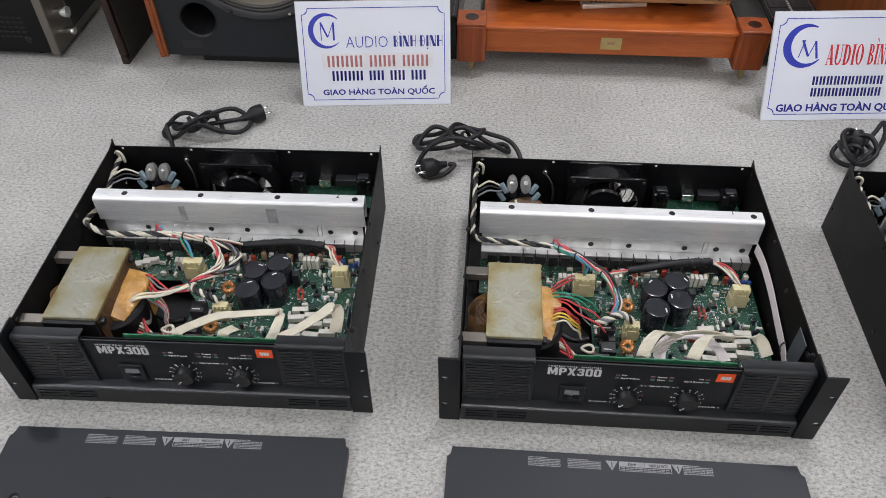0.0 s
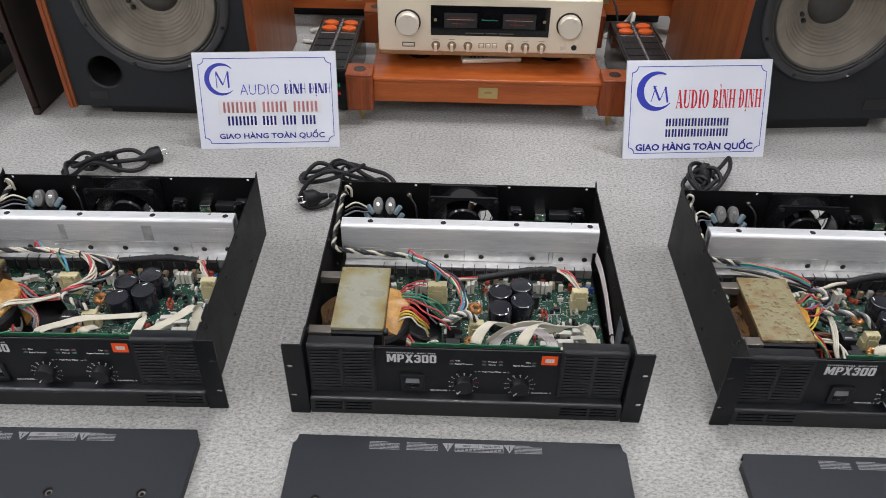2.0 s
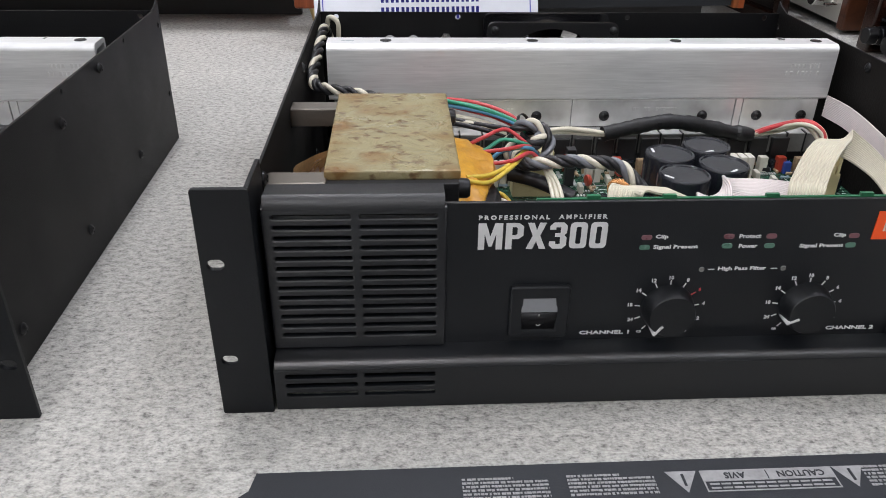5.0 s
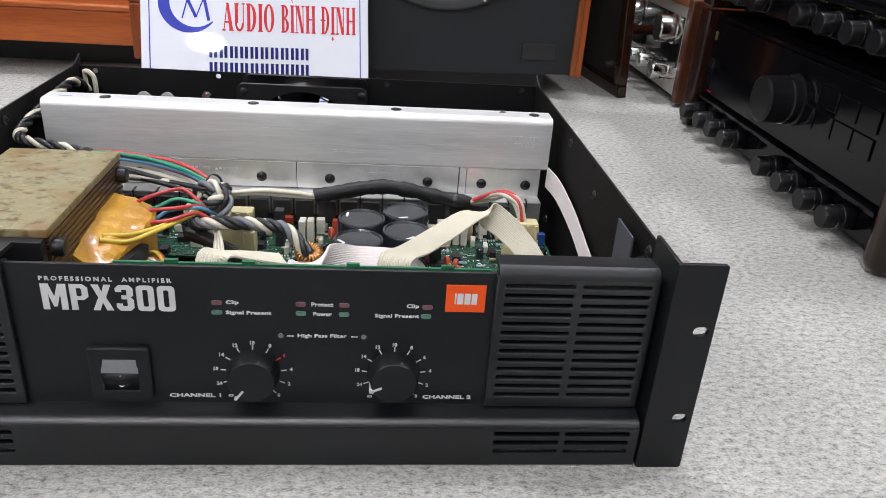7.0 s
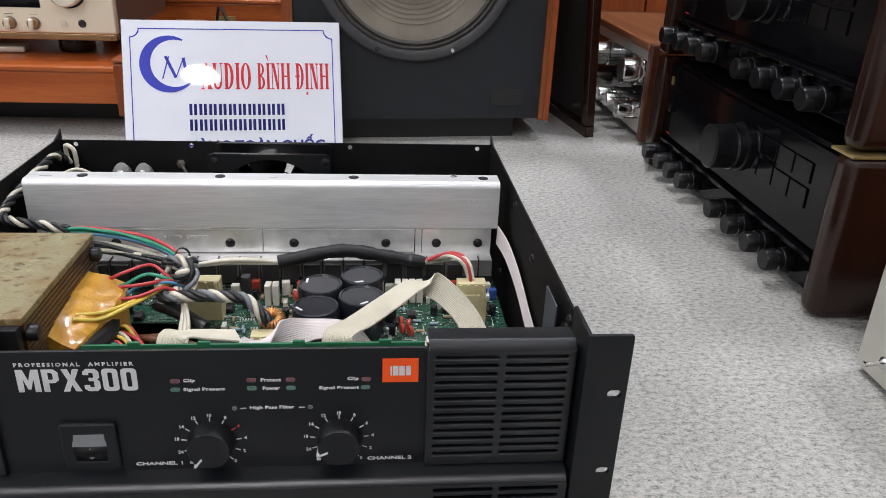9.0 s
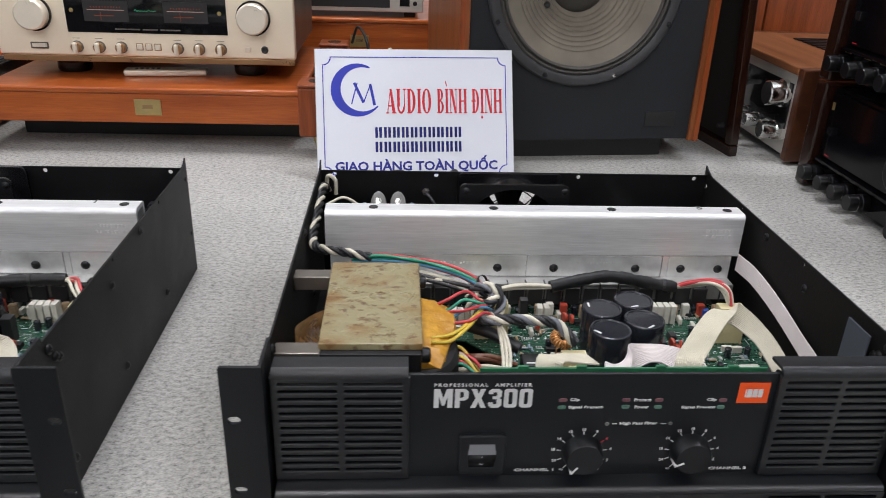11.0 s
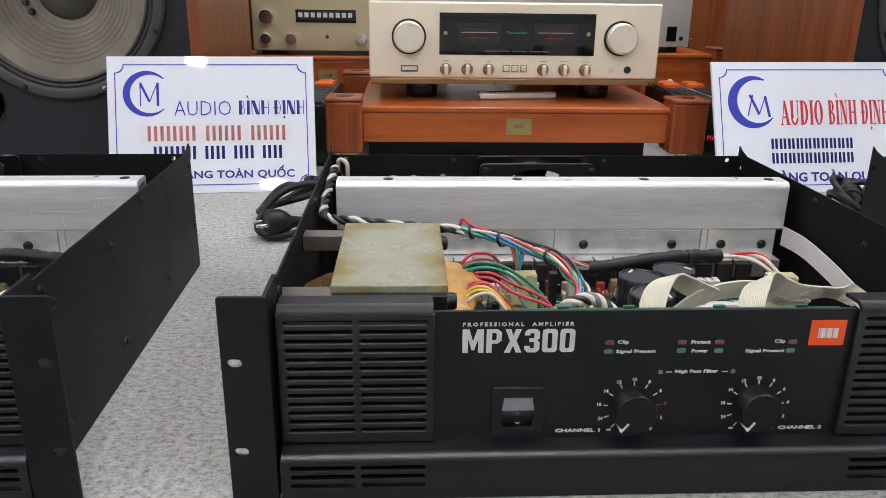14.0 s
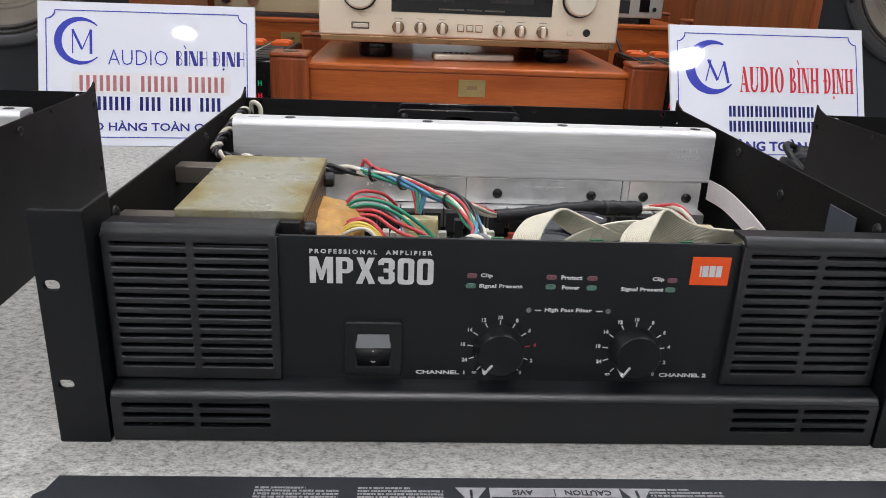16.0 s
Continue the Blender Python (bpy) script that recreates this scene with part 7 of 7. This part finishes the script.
# ---------------------------------------------------------------- loudspeakers
def loudspeaker(x, y, rz, W, D, port_side, label, base, cx, cz, R):
    """Origin at the lower left front corner of the cabinet on the floor."""
    t = thing("loudspeaker", label, "loudspeaker", "floor loudspeakers", at=pose(x, y, 0, 0, 0, rz))
    z0, H, e = base, 0.62, 0.016
    part("plinth", cube(0.075, W - 0.047, 0.03, D - 0.04, 0.0, z0, 0.001), "chip", t, "recessed black plinth")
    for a, b in ((0, e), (W - e, W)):
        part("side_panel", cube(a, b, -0.006, D, z0 - 0.002, H, 0.001), "walnut", t, "walnut veneered side")
    part("front_strip", cube(0.0, 0.0085, -0.0085, -0.0062, z0 - 0.002, H), "cherry_z", t)
    part("front_strip", cube(W - 0.0085, W, -0.0085, -0.0062, z0 - 0.002, H), "cherry_z", t)
    part("top_panel", cube(e, W - e, -0.006, D, H - e, H - 0.0005), "walnut", t)
    part("bottom_panel", cube(e, W - e, 0.013, D, z0 - 0.001, z0 + e), "walnut", t)
    part("back_panel", cube(e, W - e, D - 0.016, D - 0.002, z0 + e, H - e), "chip", t)
    holes = [ring(cx, cz, R - 0.02, 56)]
    px, pz = 0.096, 0.112
    if port_side < 0:
        holes.append(ring(px, pz, 0.037, 32))
    baf = plate("baffle", rect(e + 0.0005, W - e - 0.0005, z0 + 0.0005, H - e - 0.0005), holes, 0.012, "baffle")
    part("baffle", baf, "baffle", t, "dark painted baffle")
    if port_side < 0:
        part("port_tube", turned([(0.037, 0.0), (0.0372, -0.11), (0.035, -0.11), (0.0352, -0.002), (0.0385, 0.0015)], front_at(px, 0.0, pz), 36), "chip", t, "round bass port")
        part("badge", cube(px - 0.045, px - 0.005, -0.0012, 0.0002, 0.048, 0.066, 0.0004), "chip", t)
    else:
        part("badge", cube(W - 0.096, W - 0.043, -0.0018, 0.0002, 0.060, 0.0855, 0.0004), "chip", t, "small black badge")
    m = front_at(cx, 0.0, cz)
    wf = part("woofer", turned([(R, 0.0), (R, 0.006), (R - 0.003, 0.009), (R - 0.012, 0.0095), (R - 0.0165, 0.007), (R - 0.0175, 0.001)], m, 64), "basket", t, "round woofer with grey-brown paper cone")
    prof = [(R - 0.017, 0.0035)]
    for k in range(2):
        r0 = R - 0.0175 - 0.0065 * k
        prof += [(r0 - 0.0015, 0.005), (r0 - 0.0033, 0.006), (r0 - 0.005, 0.0046), (r0 - 0.0065, 0.0012)]
    part("surround", turned(prof, m, 64), "surround", wf)
    r1 = R - 0.0305
    prof = [(r1, 0.0012)]
    r, dep = r1, 0.0012
    k = 0
    while r > 0.047:
        r -= 0.00175
        dep -= 0.00095
        ridge = 0.0017 if 0.05 < r < 0.108 and k % 4 == 0 else 0.0
        prof.append((r, dep + ridge))
        k += 1
    part("cone", turned(prof, m, 64), "cone", wf, "ribbed grey-brown paper cone", smooth=60)
    end = prof[-1]
    part("dust_cap", turned([(end[0] + 0.001, end[1] - 0.003), (end[0] * 0.9, end[1] + 0.006), (end[0] * 0.6, end[1] + 0.0145), (end[0] * 0.3, end[1] + 0.019), (0, end[1] + 0.0205)], m, 40), "surround", wf, "dark dust cap")
    for a in (200, 214):
        q = m @ Vector(((end[0] + 0.016) * math.cos(radians(a)), (end[0] + 0.016) * math.sin(radians(a)), end[1] + 0.011))
        part("lead_eyelet", turned([(0, 0.006), (0.004, 0.005), (0.0055, 0), (0.0045, -0.004)], Matrix.Translation(q) @ FRONT, 14), "chip", wf)
    for k in range(8):
        a = radians(22.5 + 45 * k)
        part("bolt", turned([(0, 0.004), (0.003, 0.0035), (0.0042, 0)], m @ Matrix.Translation(((R - 0.007) * math.cos(a), (R - 0.007) * math.sin(a), 0.0093)), 12), "chrome" if k == 6 else "bolt", wf)
    part("inner_back", cube(e, W - e, 0.13, 0.132, z0 + e, H - e), "chip", t)


loudspeaker(-0.642, 0.822, 0.0, 0.437, 0.385, -1, "walnut loudspeaker with dark baffle, large woofer and round port", 0.03, 0.2305, 0.279, 0.161)
loudspeaker(0.781, 0.806, 5.0, 0.417, 0.385, 1, "walnut loudspeaker with dark baffle and large bare woofer", 0.038, 0.197, 0.285, 0.156)


def leaning_grille(x, y, rz, lean, W, H, label):
    t = thing("speaker_grille", label, "speaker grille", "speaker grilles", at=pose(x, y, 0.0005, -lean, 0, rz))
    part("cloth", cube(0.01, W - 0.01, 0.001, 0.004, 0.01, H - 0.01), "grillcloth", t)
    for a in ((0, W, 0, 0.02), (0, W, H - 0.02, H), (0, 0.02, 0.0205, H - 0.0205), (W - 0.02, W, 0.0205, H - 0.0205)):
        part("rail", cube(a[0], a[1], 0.0042, 0.02, a[2], a[3], 0.002), "rosewood", t)
    for px in (0.03, W - 0.03):
        part("peg", turned([(0, 0.012), (0.004, 0.012), (0.005, 0), (0, 0)], pose(px, 0.02, 0.05, -90, 0, 0), 12), "chip", t)


leaning_grille(-0.717, 0.825, 88.0, 1.5, 0.40, 0.6, "dark speaker grille standing on edge beside the loudspeaker")
leaning_grille(1.290, 0.865, 98.5, 3.5, 0.40, 0.6, "dark speaker grille standing on edge beside the loudspeaker")


# ---------------------------------------------------------------- power distributors between the stands
def distributor(x, y, rz, digits):
    t = thing("power_distributor", "black power distributor with sockets and orange switches", "power distributor", "power distributors", at=pose(x, y, 0, 0, 0, rz))
    W, D, H = 0.106, 0.30, 0.104
    part("case", cube(0, W, 0, D, 0.006, H, 0.003), "gloss", t)
    part("top_sheet", cube(0.004, W - 0.004, 0.004, D - 0.004, H, H + 0.0015), "panel", t)
    for i, sx in enumerate((0.029, 0.077)):
        for k in range(5):
            s = part("socket", cube(sx - 0.019, sx + 0.019, 0.012 + 0.038 * k, 0.045 + 0.038 * k, H + 0.0015, H + 0.0035, 0.0008), "chip", t, "black mains socket")
            for q in (-0.009, 0.005):
                part("slot", cube(sx + q, sx + q + 0.003, 0.02 + 0.038 * k, 0.034 + 0.038 * k, H + 0.0034, H + 0.0038), "rubber", s)
        rim = plate("outline", rect(sx - 0.0215, sx + 0.0215, 0.0, 0.29, 0.002), [rect(sx - 0.0205, sx + 0.0205, 0.001, 0.289, 0.002)], 0.0004, "bronze")
        rim.transform(Matrix.Rotation(radians(-90), 4, "X"))
        lo = min(v.co.y for v in rim.vertices)
        rim.transform(Matrix.Translation((0, 0.005 - lo, H + 0.0017)))
        part("outline", rim, "bronze", t)
        for k in range(2):
            part("rocker_switch", turned([(0, 0.008), (0.012, 0.0075), (0.0165, 0.005), (0.017, 0)], Matrix.Translation((sx, 0.226 + 0.034 * k, H + 0.0015)) @ Matrix.Diagonal((1.05, 0.72, 1, 1)), 28), "switch", t, "orange rocker switch")
        part("label_strip", cube(sx - 0.017, sx + 0.017, 0.2025, 0.2050, H + 0.0015, H + 0.0019), "print_dim", t)
    for px in (0.052, 0.054):
        part("seam", cube(px, px + 0.0006, 0.006, D - 0.006, H + 0.0015, H + 0.002), "print_dim", t)
    part("display", cube(0.012, W - 0.012, -0.001, 0.0005, 0.03, 0.085), "glass", t)
    for z, mat in ((0.064, "green_digit"), (0.044, "red_digit"))[0 if len(digits) > 2 else 1:]:
        bm = bmesh.new()
        for a in digits:
            box(bm, a, a + 0.0012, -0.0016, -0.0009, z, z + 0.009)
            box(bm, a + 0.0045, a + 0.0057, -0.0016, -0.0009, z, z + 0.009)
            box(bm, a, a + 0.0057, -0.0016, -0.0009, z + 0.004, z + 0.005)
        part("digit_display", bm, mat, t, "lit display bars")
    for a in (0.01, W - 0.022):
        for b in (0.01, D - 0.022):
            part("foot", cube(a, a + 0.012, b, b + 0.012, 0, 0.0062), "rubber", t)


distributor(-0.132, 0.877, -1.0, (0.062, 0.071, 0.08))
distributor(0.602, 0.897, 1.0, (0.018, 0.027))


def loose_cable(pts, r, mat, label):
    t = thing("loose_cable", label, "cable", "loose cables")
    part("cable", tube(bmesh.new(), pts, r, 8, 8), mat, t)


loose_cable([(-0.19, 1.33, 0.006), (-0.13, 1.30, 0.03), (-0.06, 1.29, 0.05), (0.0, 1.31, 0.03), (0.05, 1.35, 0.006)], 0.0055, "white_cable", "white cable looped behind the stand")
loose_cable([(-0.2, 1.26, 0.006), (-0.15, 1.245, 0.01), (-0.1, 1.25, 0.02), (-0.06, 1.22, 0.045), (-0.055, 1.206, 0.06)], 0.005, "white_cable", "white cable behind a power distributor")
loose_cable([(0.66, 1.228, 0.06), (0.67, 1.26, 0.10), (0.66, 1.30, 0.06), (0.62, 1.34, 0.006)], 0.0055, "white_cable", "white cable behind a power distributor")
loose_cable([(0.63, 1.227, 0.07), (0.62, 1.26, 0.12), (0.6, 1.3, 0.14), (0.585, 1.34, 0.1)], 0.003, "rubber", "thin black cable behind a power distributor")
loose_cable([(0.70, 1.25, 0.005), (0.74, 1.29, 0.03), (0.72, 1.33, 0.05), (0.69, 1.29, 0.02), (0.73, 1.26, 0.05), (0.77, 1.31, 0.006)], 0.003, "rubber", "tangled thin black cable on the carpet")

# ---------------------------------------------------------------- second row behind
hifi_stand(-0.335, 0.195, 1.36, 1.72, 0.05, 0.138, "cherry wood stand in the row behind", rise=0.012)
hifi_stand(0.345, 0.855, 1.36, 1.72, 0.05, 0.150, "cherry wood stand in the row behind", rise=0.015)


def tuner():
    t = thing("tuner", "pale gold vintage tuner with black dial window on a wooden stand", "tuner")
    y = 1.372
    part("case", cube(-0.262, 0.118, y + 0.012, 1.66, 0.1465, 0.268, 0.002), "walnut", t)
    part("front_panel", cube(-0.232, 0.112, y, y + 0.012, 0.148, 0.266, 0.002), "tuner", t)
    part("dial_window", cube(-0.137, -0.006, y - 0.0015, y, 0.208, 0.235, 0.0008), "glass", t)
    bm = bmesh.new()
    for k in range(9):
        box(bm, -0.131 + 0.0135 * k, -0.122 + 0.0135 * k, y - 0.002, y - 0.0014, 0.219, 0.229)
    part("dial_print", bm, "print_dim", t)
    for x, z, r in ((-0.203, 0.174, 0.012), (-0.148, 0.174, 0.012), (0.006, 0.175, 0.011), (-0.2, 0.22, 0.016)):
        knob_at(t, x, y, z, r, 0.016, "chrome")
    part("jack", turned([(0, 0.0008), (0.003, 0.0008), (0.004, 0)], front_at(-0.07, y, 0.178), 14), "chip", t)
    for x in (-0.22, 0.08):
        part("foot", cube(x, x + 0.03, 1.40, 1.62, 0.138, 0.1466), "rubber", t)


tuner()


def silver_amplifier():
    t = thing("silver_amplifier", "silver amplifier on a wooden stand behind", "amplifier")
    y = 1.375
    part("case", cube(0.40, 0.735, y + 0.01, 1.66, 0.165, 0.29, 0.003), "silver", t)
    part("front_panel", cube(0.393, 0.742, y, y + 0.01, 0.163, 0.292, 0.002), "silver", t)
    part("dark_strip", cube(0.41, 0.668, y - 0.001, y + 0.0005, 0.172, 0.2), "chip", t)
    part("window", cube(0.69, 0.712, y - 0.001, y + 0.0005, 0.176, 0.208), "glass", t)
    part("jack", turned([(0, 0.002), (0.004, 0.002), (0.005, 0)], front_at(0.724, y, 0.182), 14), "bolt", t)
    for x in (0.41, 0.70):
        part("foot", cube(x, x + 0.025, 1.40, 1.62, 0.150, 0.1652), "rubber", t)


silver_amplifier()
# a taller cabinet closing the view behind the right stand
cab = thing("wooden_cabinet", "tall brown wooden cabinet standing behind the stands", "cabinet")
part("side", cube(0.79, 0.812, 1.75, 2.1, 0.0, 0.75, 0.002), "walnut", cab)
part("front", cube(0.8125, 1.25, 1.75, 1.77, 0.0, 0.75, 0.002), "walnut", cab)
part("top", cube(0.79, 1.25, 1.75, 2.1, 0.7505, 0.77, 0.002), "walnut_x", cab)


# ---------------------------------------------------------------- side rows of hi-fi
def side_receiver(z0, name, label, group, power=True):
    """Gloss black receiver facing -x, with rosewood ends."""
    t = thing(name, label, "receiver", group, at=pose(1.333, 0.2395, z0, 0, 0, 0))
    L, D, H = 0.5, 0.34, 0.165
    part("case", cube(0.02, D, 0.03, L - 0.03, 0.012, H - 0.006, 0.002), "steel", t)
    for a, b, r in ((0.0, 0.03, 0.011), (L - 0.03, L, 0.004)):
        part("wood_end", cube(-0.004, D, a, b, 0.002 if z0 < 0.1 else 0.0, H, r, 4), "rosewood", t, "dark gloss rosewood end")
    part("front_panel", cube(0.012, 0.022, 0.0305, L - 0.0305, 0.012, H - 0.006, 0.001), "dark_window", t)
    w = part("dial_window", cube(0.008, 0.0118, 0.034, L - 0.034, 0.056, H - 0.012, 0.001), "dark_window", t, "gloss black dial window")
    part("ledge", cube(0.002, 0.0118, 0.034, L - 0.034, 0.047, 0.0525, 0.001), "dark_window", t)
    part("brass_trim", cube(-0.0055, D - 0.01, -0.0015, 0.033, H - 0.0022, H + 0.0005, 0.0004), "brass", t, "thin brass trim")
    left = Matrix.Rotation(radians(-90), 4, "Y")
    kn = finish("knob", turned([(0, 0.03), (0.0105, 0.03), (0.0115, 0.028), (0.012, 0.012), (0.0128, 0.011), (0.0128, 0.003), (0.012, 0.0), (0, 0)], left, 24), "knob_black")
    rim = finish("rim", turned([(0.0118, 0.0170), (0.0122, 0.0170), (0.0122, 0.0178), (0.0118, 0.0178)], left, 24), "chrome")
    for y in (0.4605, 0.4105, 0.3705, 0.3275, 0.2255, 0.1755, 0.1255, 0.0805):
        k = part("knob", kn, "knob_black", t, at=pose(0.0118, y, 0.0285))
        part("rim", rim, "chrome", k)
    big = part("tuning_knob", turned([(0, 0.040), (0.022, 0.040), (0.0255, 0.038), (0.026, 0.004), (0.0285, 0.003), (0.0285, 0), (0, 0)], pose(0.008, 0.226, 0.106) @ left, 40), "knob_black", t, "large tuning knob")
    part("rim", turned([(0.0258, 0.012), (0.0266, 0.012), (0.0266, 0.0145), (0.0258, 0.0145)], pose(0.008, 0.226, 0.106) @ left, 36), "chrome", big)
    for k in range(4):
        for q in range(2):
            part("push_button", cube(0.0062, 0.008, 0.0725 + 0.035 * k, 0.1050 + 0.035 * k, 0.088 + 0.026 * q, 0.109 + 0.026 * q, 0.0008), "dark_window", w)
    if power:
        part("indicator", cube(0.0074, 0.008, L - 0.060, L - 0.048, 0.0598, 0.0604), "red_lamp", w, "small red lit bar")
    part("switch", cube(0.003, 0.008, L - 0.06, L - 0.047, 0.092, 0.104, 0.001), "gloss", w)
    part("emblem", cube(0.007, 0.008, L - 0.046, L - 0.04, 0.128, 0.139), "brass", w)
    bm = bmesh.new()
    for y in (0.4605, 0.4105, 0.3705, 0.3275, 0.2255, 0.1755, 0.1255):
        for q in range(3):
            box(bm, 0.0112, 0.0119, y + 0.006 * q - 0.008, y + 0.006 * q - 0.004, 0.0435, 0.0448)
    tagged(part("fine_print", bm, "brass", t), kind="stuff")
    for a in (0.04, L - 0.07):
        for b in (0.04, D - 0.06):
            part("foot", cube(b, b + 0.03, a, a + 0.03, 0.0, 0.0125), "rubber", t)


side_receiver(0.0, "receiver", "gloss black receiver with rosewood ends at the bottom of a stack", "stacked receivers")
side_receiver(0.1655 + 0.002, "receiver", "gloss black receiver with rosewood ends stacked on another", "stacked receivers")


def vintage_amplifier():
    """Wood cased amplifier facing -x behind the receivers."""
    t = thing("vintage_amplifier", "vintage amplifier in a walnut case with chrome knobs", "amplifier", at=pose(1.348, 0.817, 0, 0, 0, 0))
    L, D, H = 0.42, 0.34, 0.163
    for a, b in ((0.0, 0.018), (L - 0.018, L)):
        part("wood_end", cube(0.0, D, a, b, 0.006, H, 0.003), "walnut_deep", t)
    part("wood_top", cube(0.0, D, 0.0185, L - 0.0185, H - 0.014, H, 0.003), "walnut_x", t)
    part("case", cube(0.03, D - 0.01, 0.019, L - 0.019, 0.01, H - 0.0145), "steel", t)
    part("face", cube(0.006, 0.012, 0.0185, L - 0.0185, 0.012, H - 0.0145, 0.001), "silver", t, "brushed silver face")
    part("inset", cube(0.003, 0.0062, 0.032, L - 0.032, 0.055, H - 0.03, 0.001), "glass", t)
    left = Matrix.Rotation(radians(-90), 4, "Y")
    for y, z, r in ((0.055, 0.112, 0.021), (0.055, 0.048, 0.015), (0.12, 0.048, 0.012), (0.17, 0.048, 0.012), (0.22, 0.112, 0.02), (0.3, 0.048, 0.012)):
        part("knob", turned([(0, 0.034), (r * 0.9, 0.034), (r, 0.032), (r, 0.01), (r * 1.12, 0.008), (r * 1.12, 0), (0, 0)], pose(0.005, y, z) @ left, 28), "chrome", t, "chrome knob")
    part("toggle", turned([(0.002, 0), (0.003, 0.025), (0, 0.027)], pose(0.006, 0.03, 0.04) @ left, 12), "chrome", t)
    for a in (0.03, L - 0.05):
        for b in (0.03, D - 0.05):
            part("foot", cube(b, b + 0.02, a, a + 0.02, 0.0, 0.0105), "rubber", t)


vintage_amplifier()
back = thing("wooden_cabinet", "reddish brown wooden cabinet behind the amplifier row", "cabinet", at=pose(1.2, 1.34, 0))
part("body", cube(0, 0.62, 0.012, 0.34, 0.02, 0.56, 0.003), "walnut", back)
part("door", cube(0.004, 0.308, 0.0, 0.0115, 0.03, 0.555, 0.002), "cherry_z", back)
part("door", cube(0.312, 0.616, 0.0, 0.0115, 0.03, 0.555, 0.002), "cherry_z", back)
part("plinth", cube(0.02, 0.6, 0.03, 0.32, 0.0, 0.0198), "chip", back)
vent = thing("vent_grille", "black slotted vent plate on a walnut case", "vent", at=pose(1.472, 0.907, 0.1632))
part("frame", plate("frame", rect(0, 0.16, 0, 0.24), [rect(0.008, 0.152, 0.008, 0.232)], 0.003, "steel"), "steel", vent, at=pose(0, 0, 0.003, -90, 0, 0) @ Matrix.Diagonal((1, 1, -1, 1)))
for k in range(12):
    part("slat", cube(0.0085, 0.1515, 0.012 + 0.0186 * k, 0.022 + 0.0186 * k, 0.0, 0.0024), "steel", vent)


def silver_receiver():
    """Silver faced set facing -x, nearer the camera than the stack."""
    t = thing("silver_receiver", "silver faced amplifier with dark window and toggle switches", "amplifier", at=pose(1.326, -0.291, 0, 0, 0, 0))
    L, D, H = 0.452, 0.36, 0.158
    part("case", cube(0.012, D, 0.004, L - 0.004, 0.01, H - 0.002, 0.002), "walnut", t)
    part("face", cube(0.0, 0.0115, 0.0, L, 0.006, H, 0.002), "silver", t)
    fr = cube(-0.0016, 0.001, 0.03, L - 0.028, 0.052, H - 0.02, 0.0006)
    part("window", fr, "glass", t, "dark window")
    left = Matrix.Rotation(radians(-90), 4, "Y")
    for y in (L - 0.036, L - 0.1, L - 0.16):
        k = part("toggle_switch", turned([(0.0055, 0), (0.0055, 0.004), (0.0035, 0.006), (0.0018, 0.007), (0.0026, 0.02), (0, 0.0215)], pose(0.0, y, 0.028) @ left, 16), "chrome", t, "chrome toggle switch")
    bm = bmesh.new()
    for y in (L - 0.036, L - 0.1, L - 0.16):
        for q in range(3):
            box(bm, -0.0004, 0.0003, y - 0.009 + 0.007 * q, y - 0.006 + 0.007 * q, 0.043, 0.0445)
    tagged(part("fine_print", bm, "chip", t), kind="stuff")
    for a in (0.03, L - 0.06):
        part("foot", cube(0.03, D - 0.03, a, a + 0.03, 0.0, 0.0105), "rubber", t)


silver_receiver()


def left_unit(z0, label):
    """Bronze-grey set facing +x, with a vented black side."""
    t = thing("bronze_amplifier", label, "amplifier", "stacked amplifiers", at=pose(-0.872, 0.838, z0))
    L, D, H = 0.44, 0.38, 0.146
    part("case", cube(-D, -0.022, 0.002, L - 0.002, 0.014, H - 0.002, 0.002), "steel", t)
    bm = bmesh.new()
    for r in range(5):
        for k in range(22):
            box(bm, -D + 0.04 + 0.013 * k, -D + 0.049 + 0.013 * k, 0.0006, 0.0022, 0.05 + 0.011 * r, 0.053 + 0.011 * r)
    part("vent_panel", bm, "chip", t, "rows of vent slots")
    part("face", cube(-0.0215, -0.002, 0.0, L, 0.01, H, 0.003), "bronze", t, "bronze-grey face")
    part("inset_rim", cube(-0.002, 0.0012, 0.075, L - 0.03, 0.03, H - 0.02, 0.001), "bronze", t)
    part("inset", cube(-0.0015, 0.0018, 0.08, L - 0.035, 0.034, H - 0.024, 0.0006), "gloss", t)
    right = Matrix.Rotation(radians(90), 4, "Y")
    for y, z, r in ((0.045, 0.088, 0.0125), (0.045, 0.044, 0.008), (0.2, 0.09, 0.014), (0.3, 0.09, 0.014), (0.37, 0.05, 0.009)):
        part("knob", turned([(0, 0.024), (r * 0.9, 0.024), (r, 0.022), (r, 0.008), (r * 0.85, 0.006), (r * 0.85, 0), (0, 0)], pose(-0.002, y, z) @ right, 24), "chrome", t, "bright knob")
    part("side_screw", turned([(0, 0.004), (0.006, 0.003), (0.008, 0)], front_at(-0.06, 0.002, 0.045), 16), "bolt", t)
    for a in (0.02, L - 0.05):
        for b in (-0.06, -D + 0.02):
            part("foot", turned([(0, 0), (0.014, 0), (0.015, 0.0145), (0, 0.0145)], pose(b, a + 0.016, 0), 16), "rubber", t)


left_unit(0.0, "bronze-grey faced amplifier with bright knobs at the bottom of a stack")
left_unit(0.1462, "bronze-grey faced amplifier with bright knobs stacked on another")
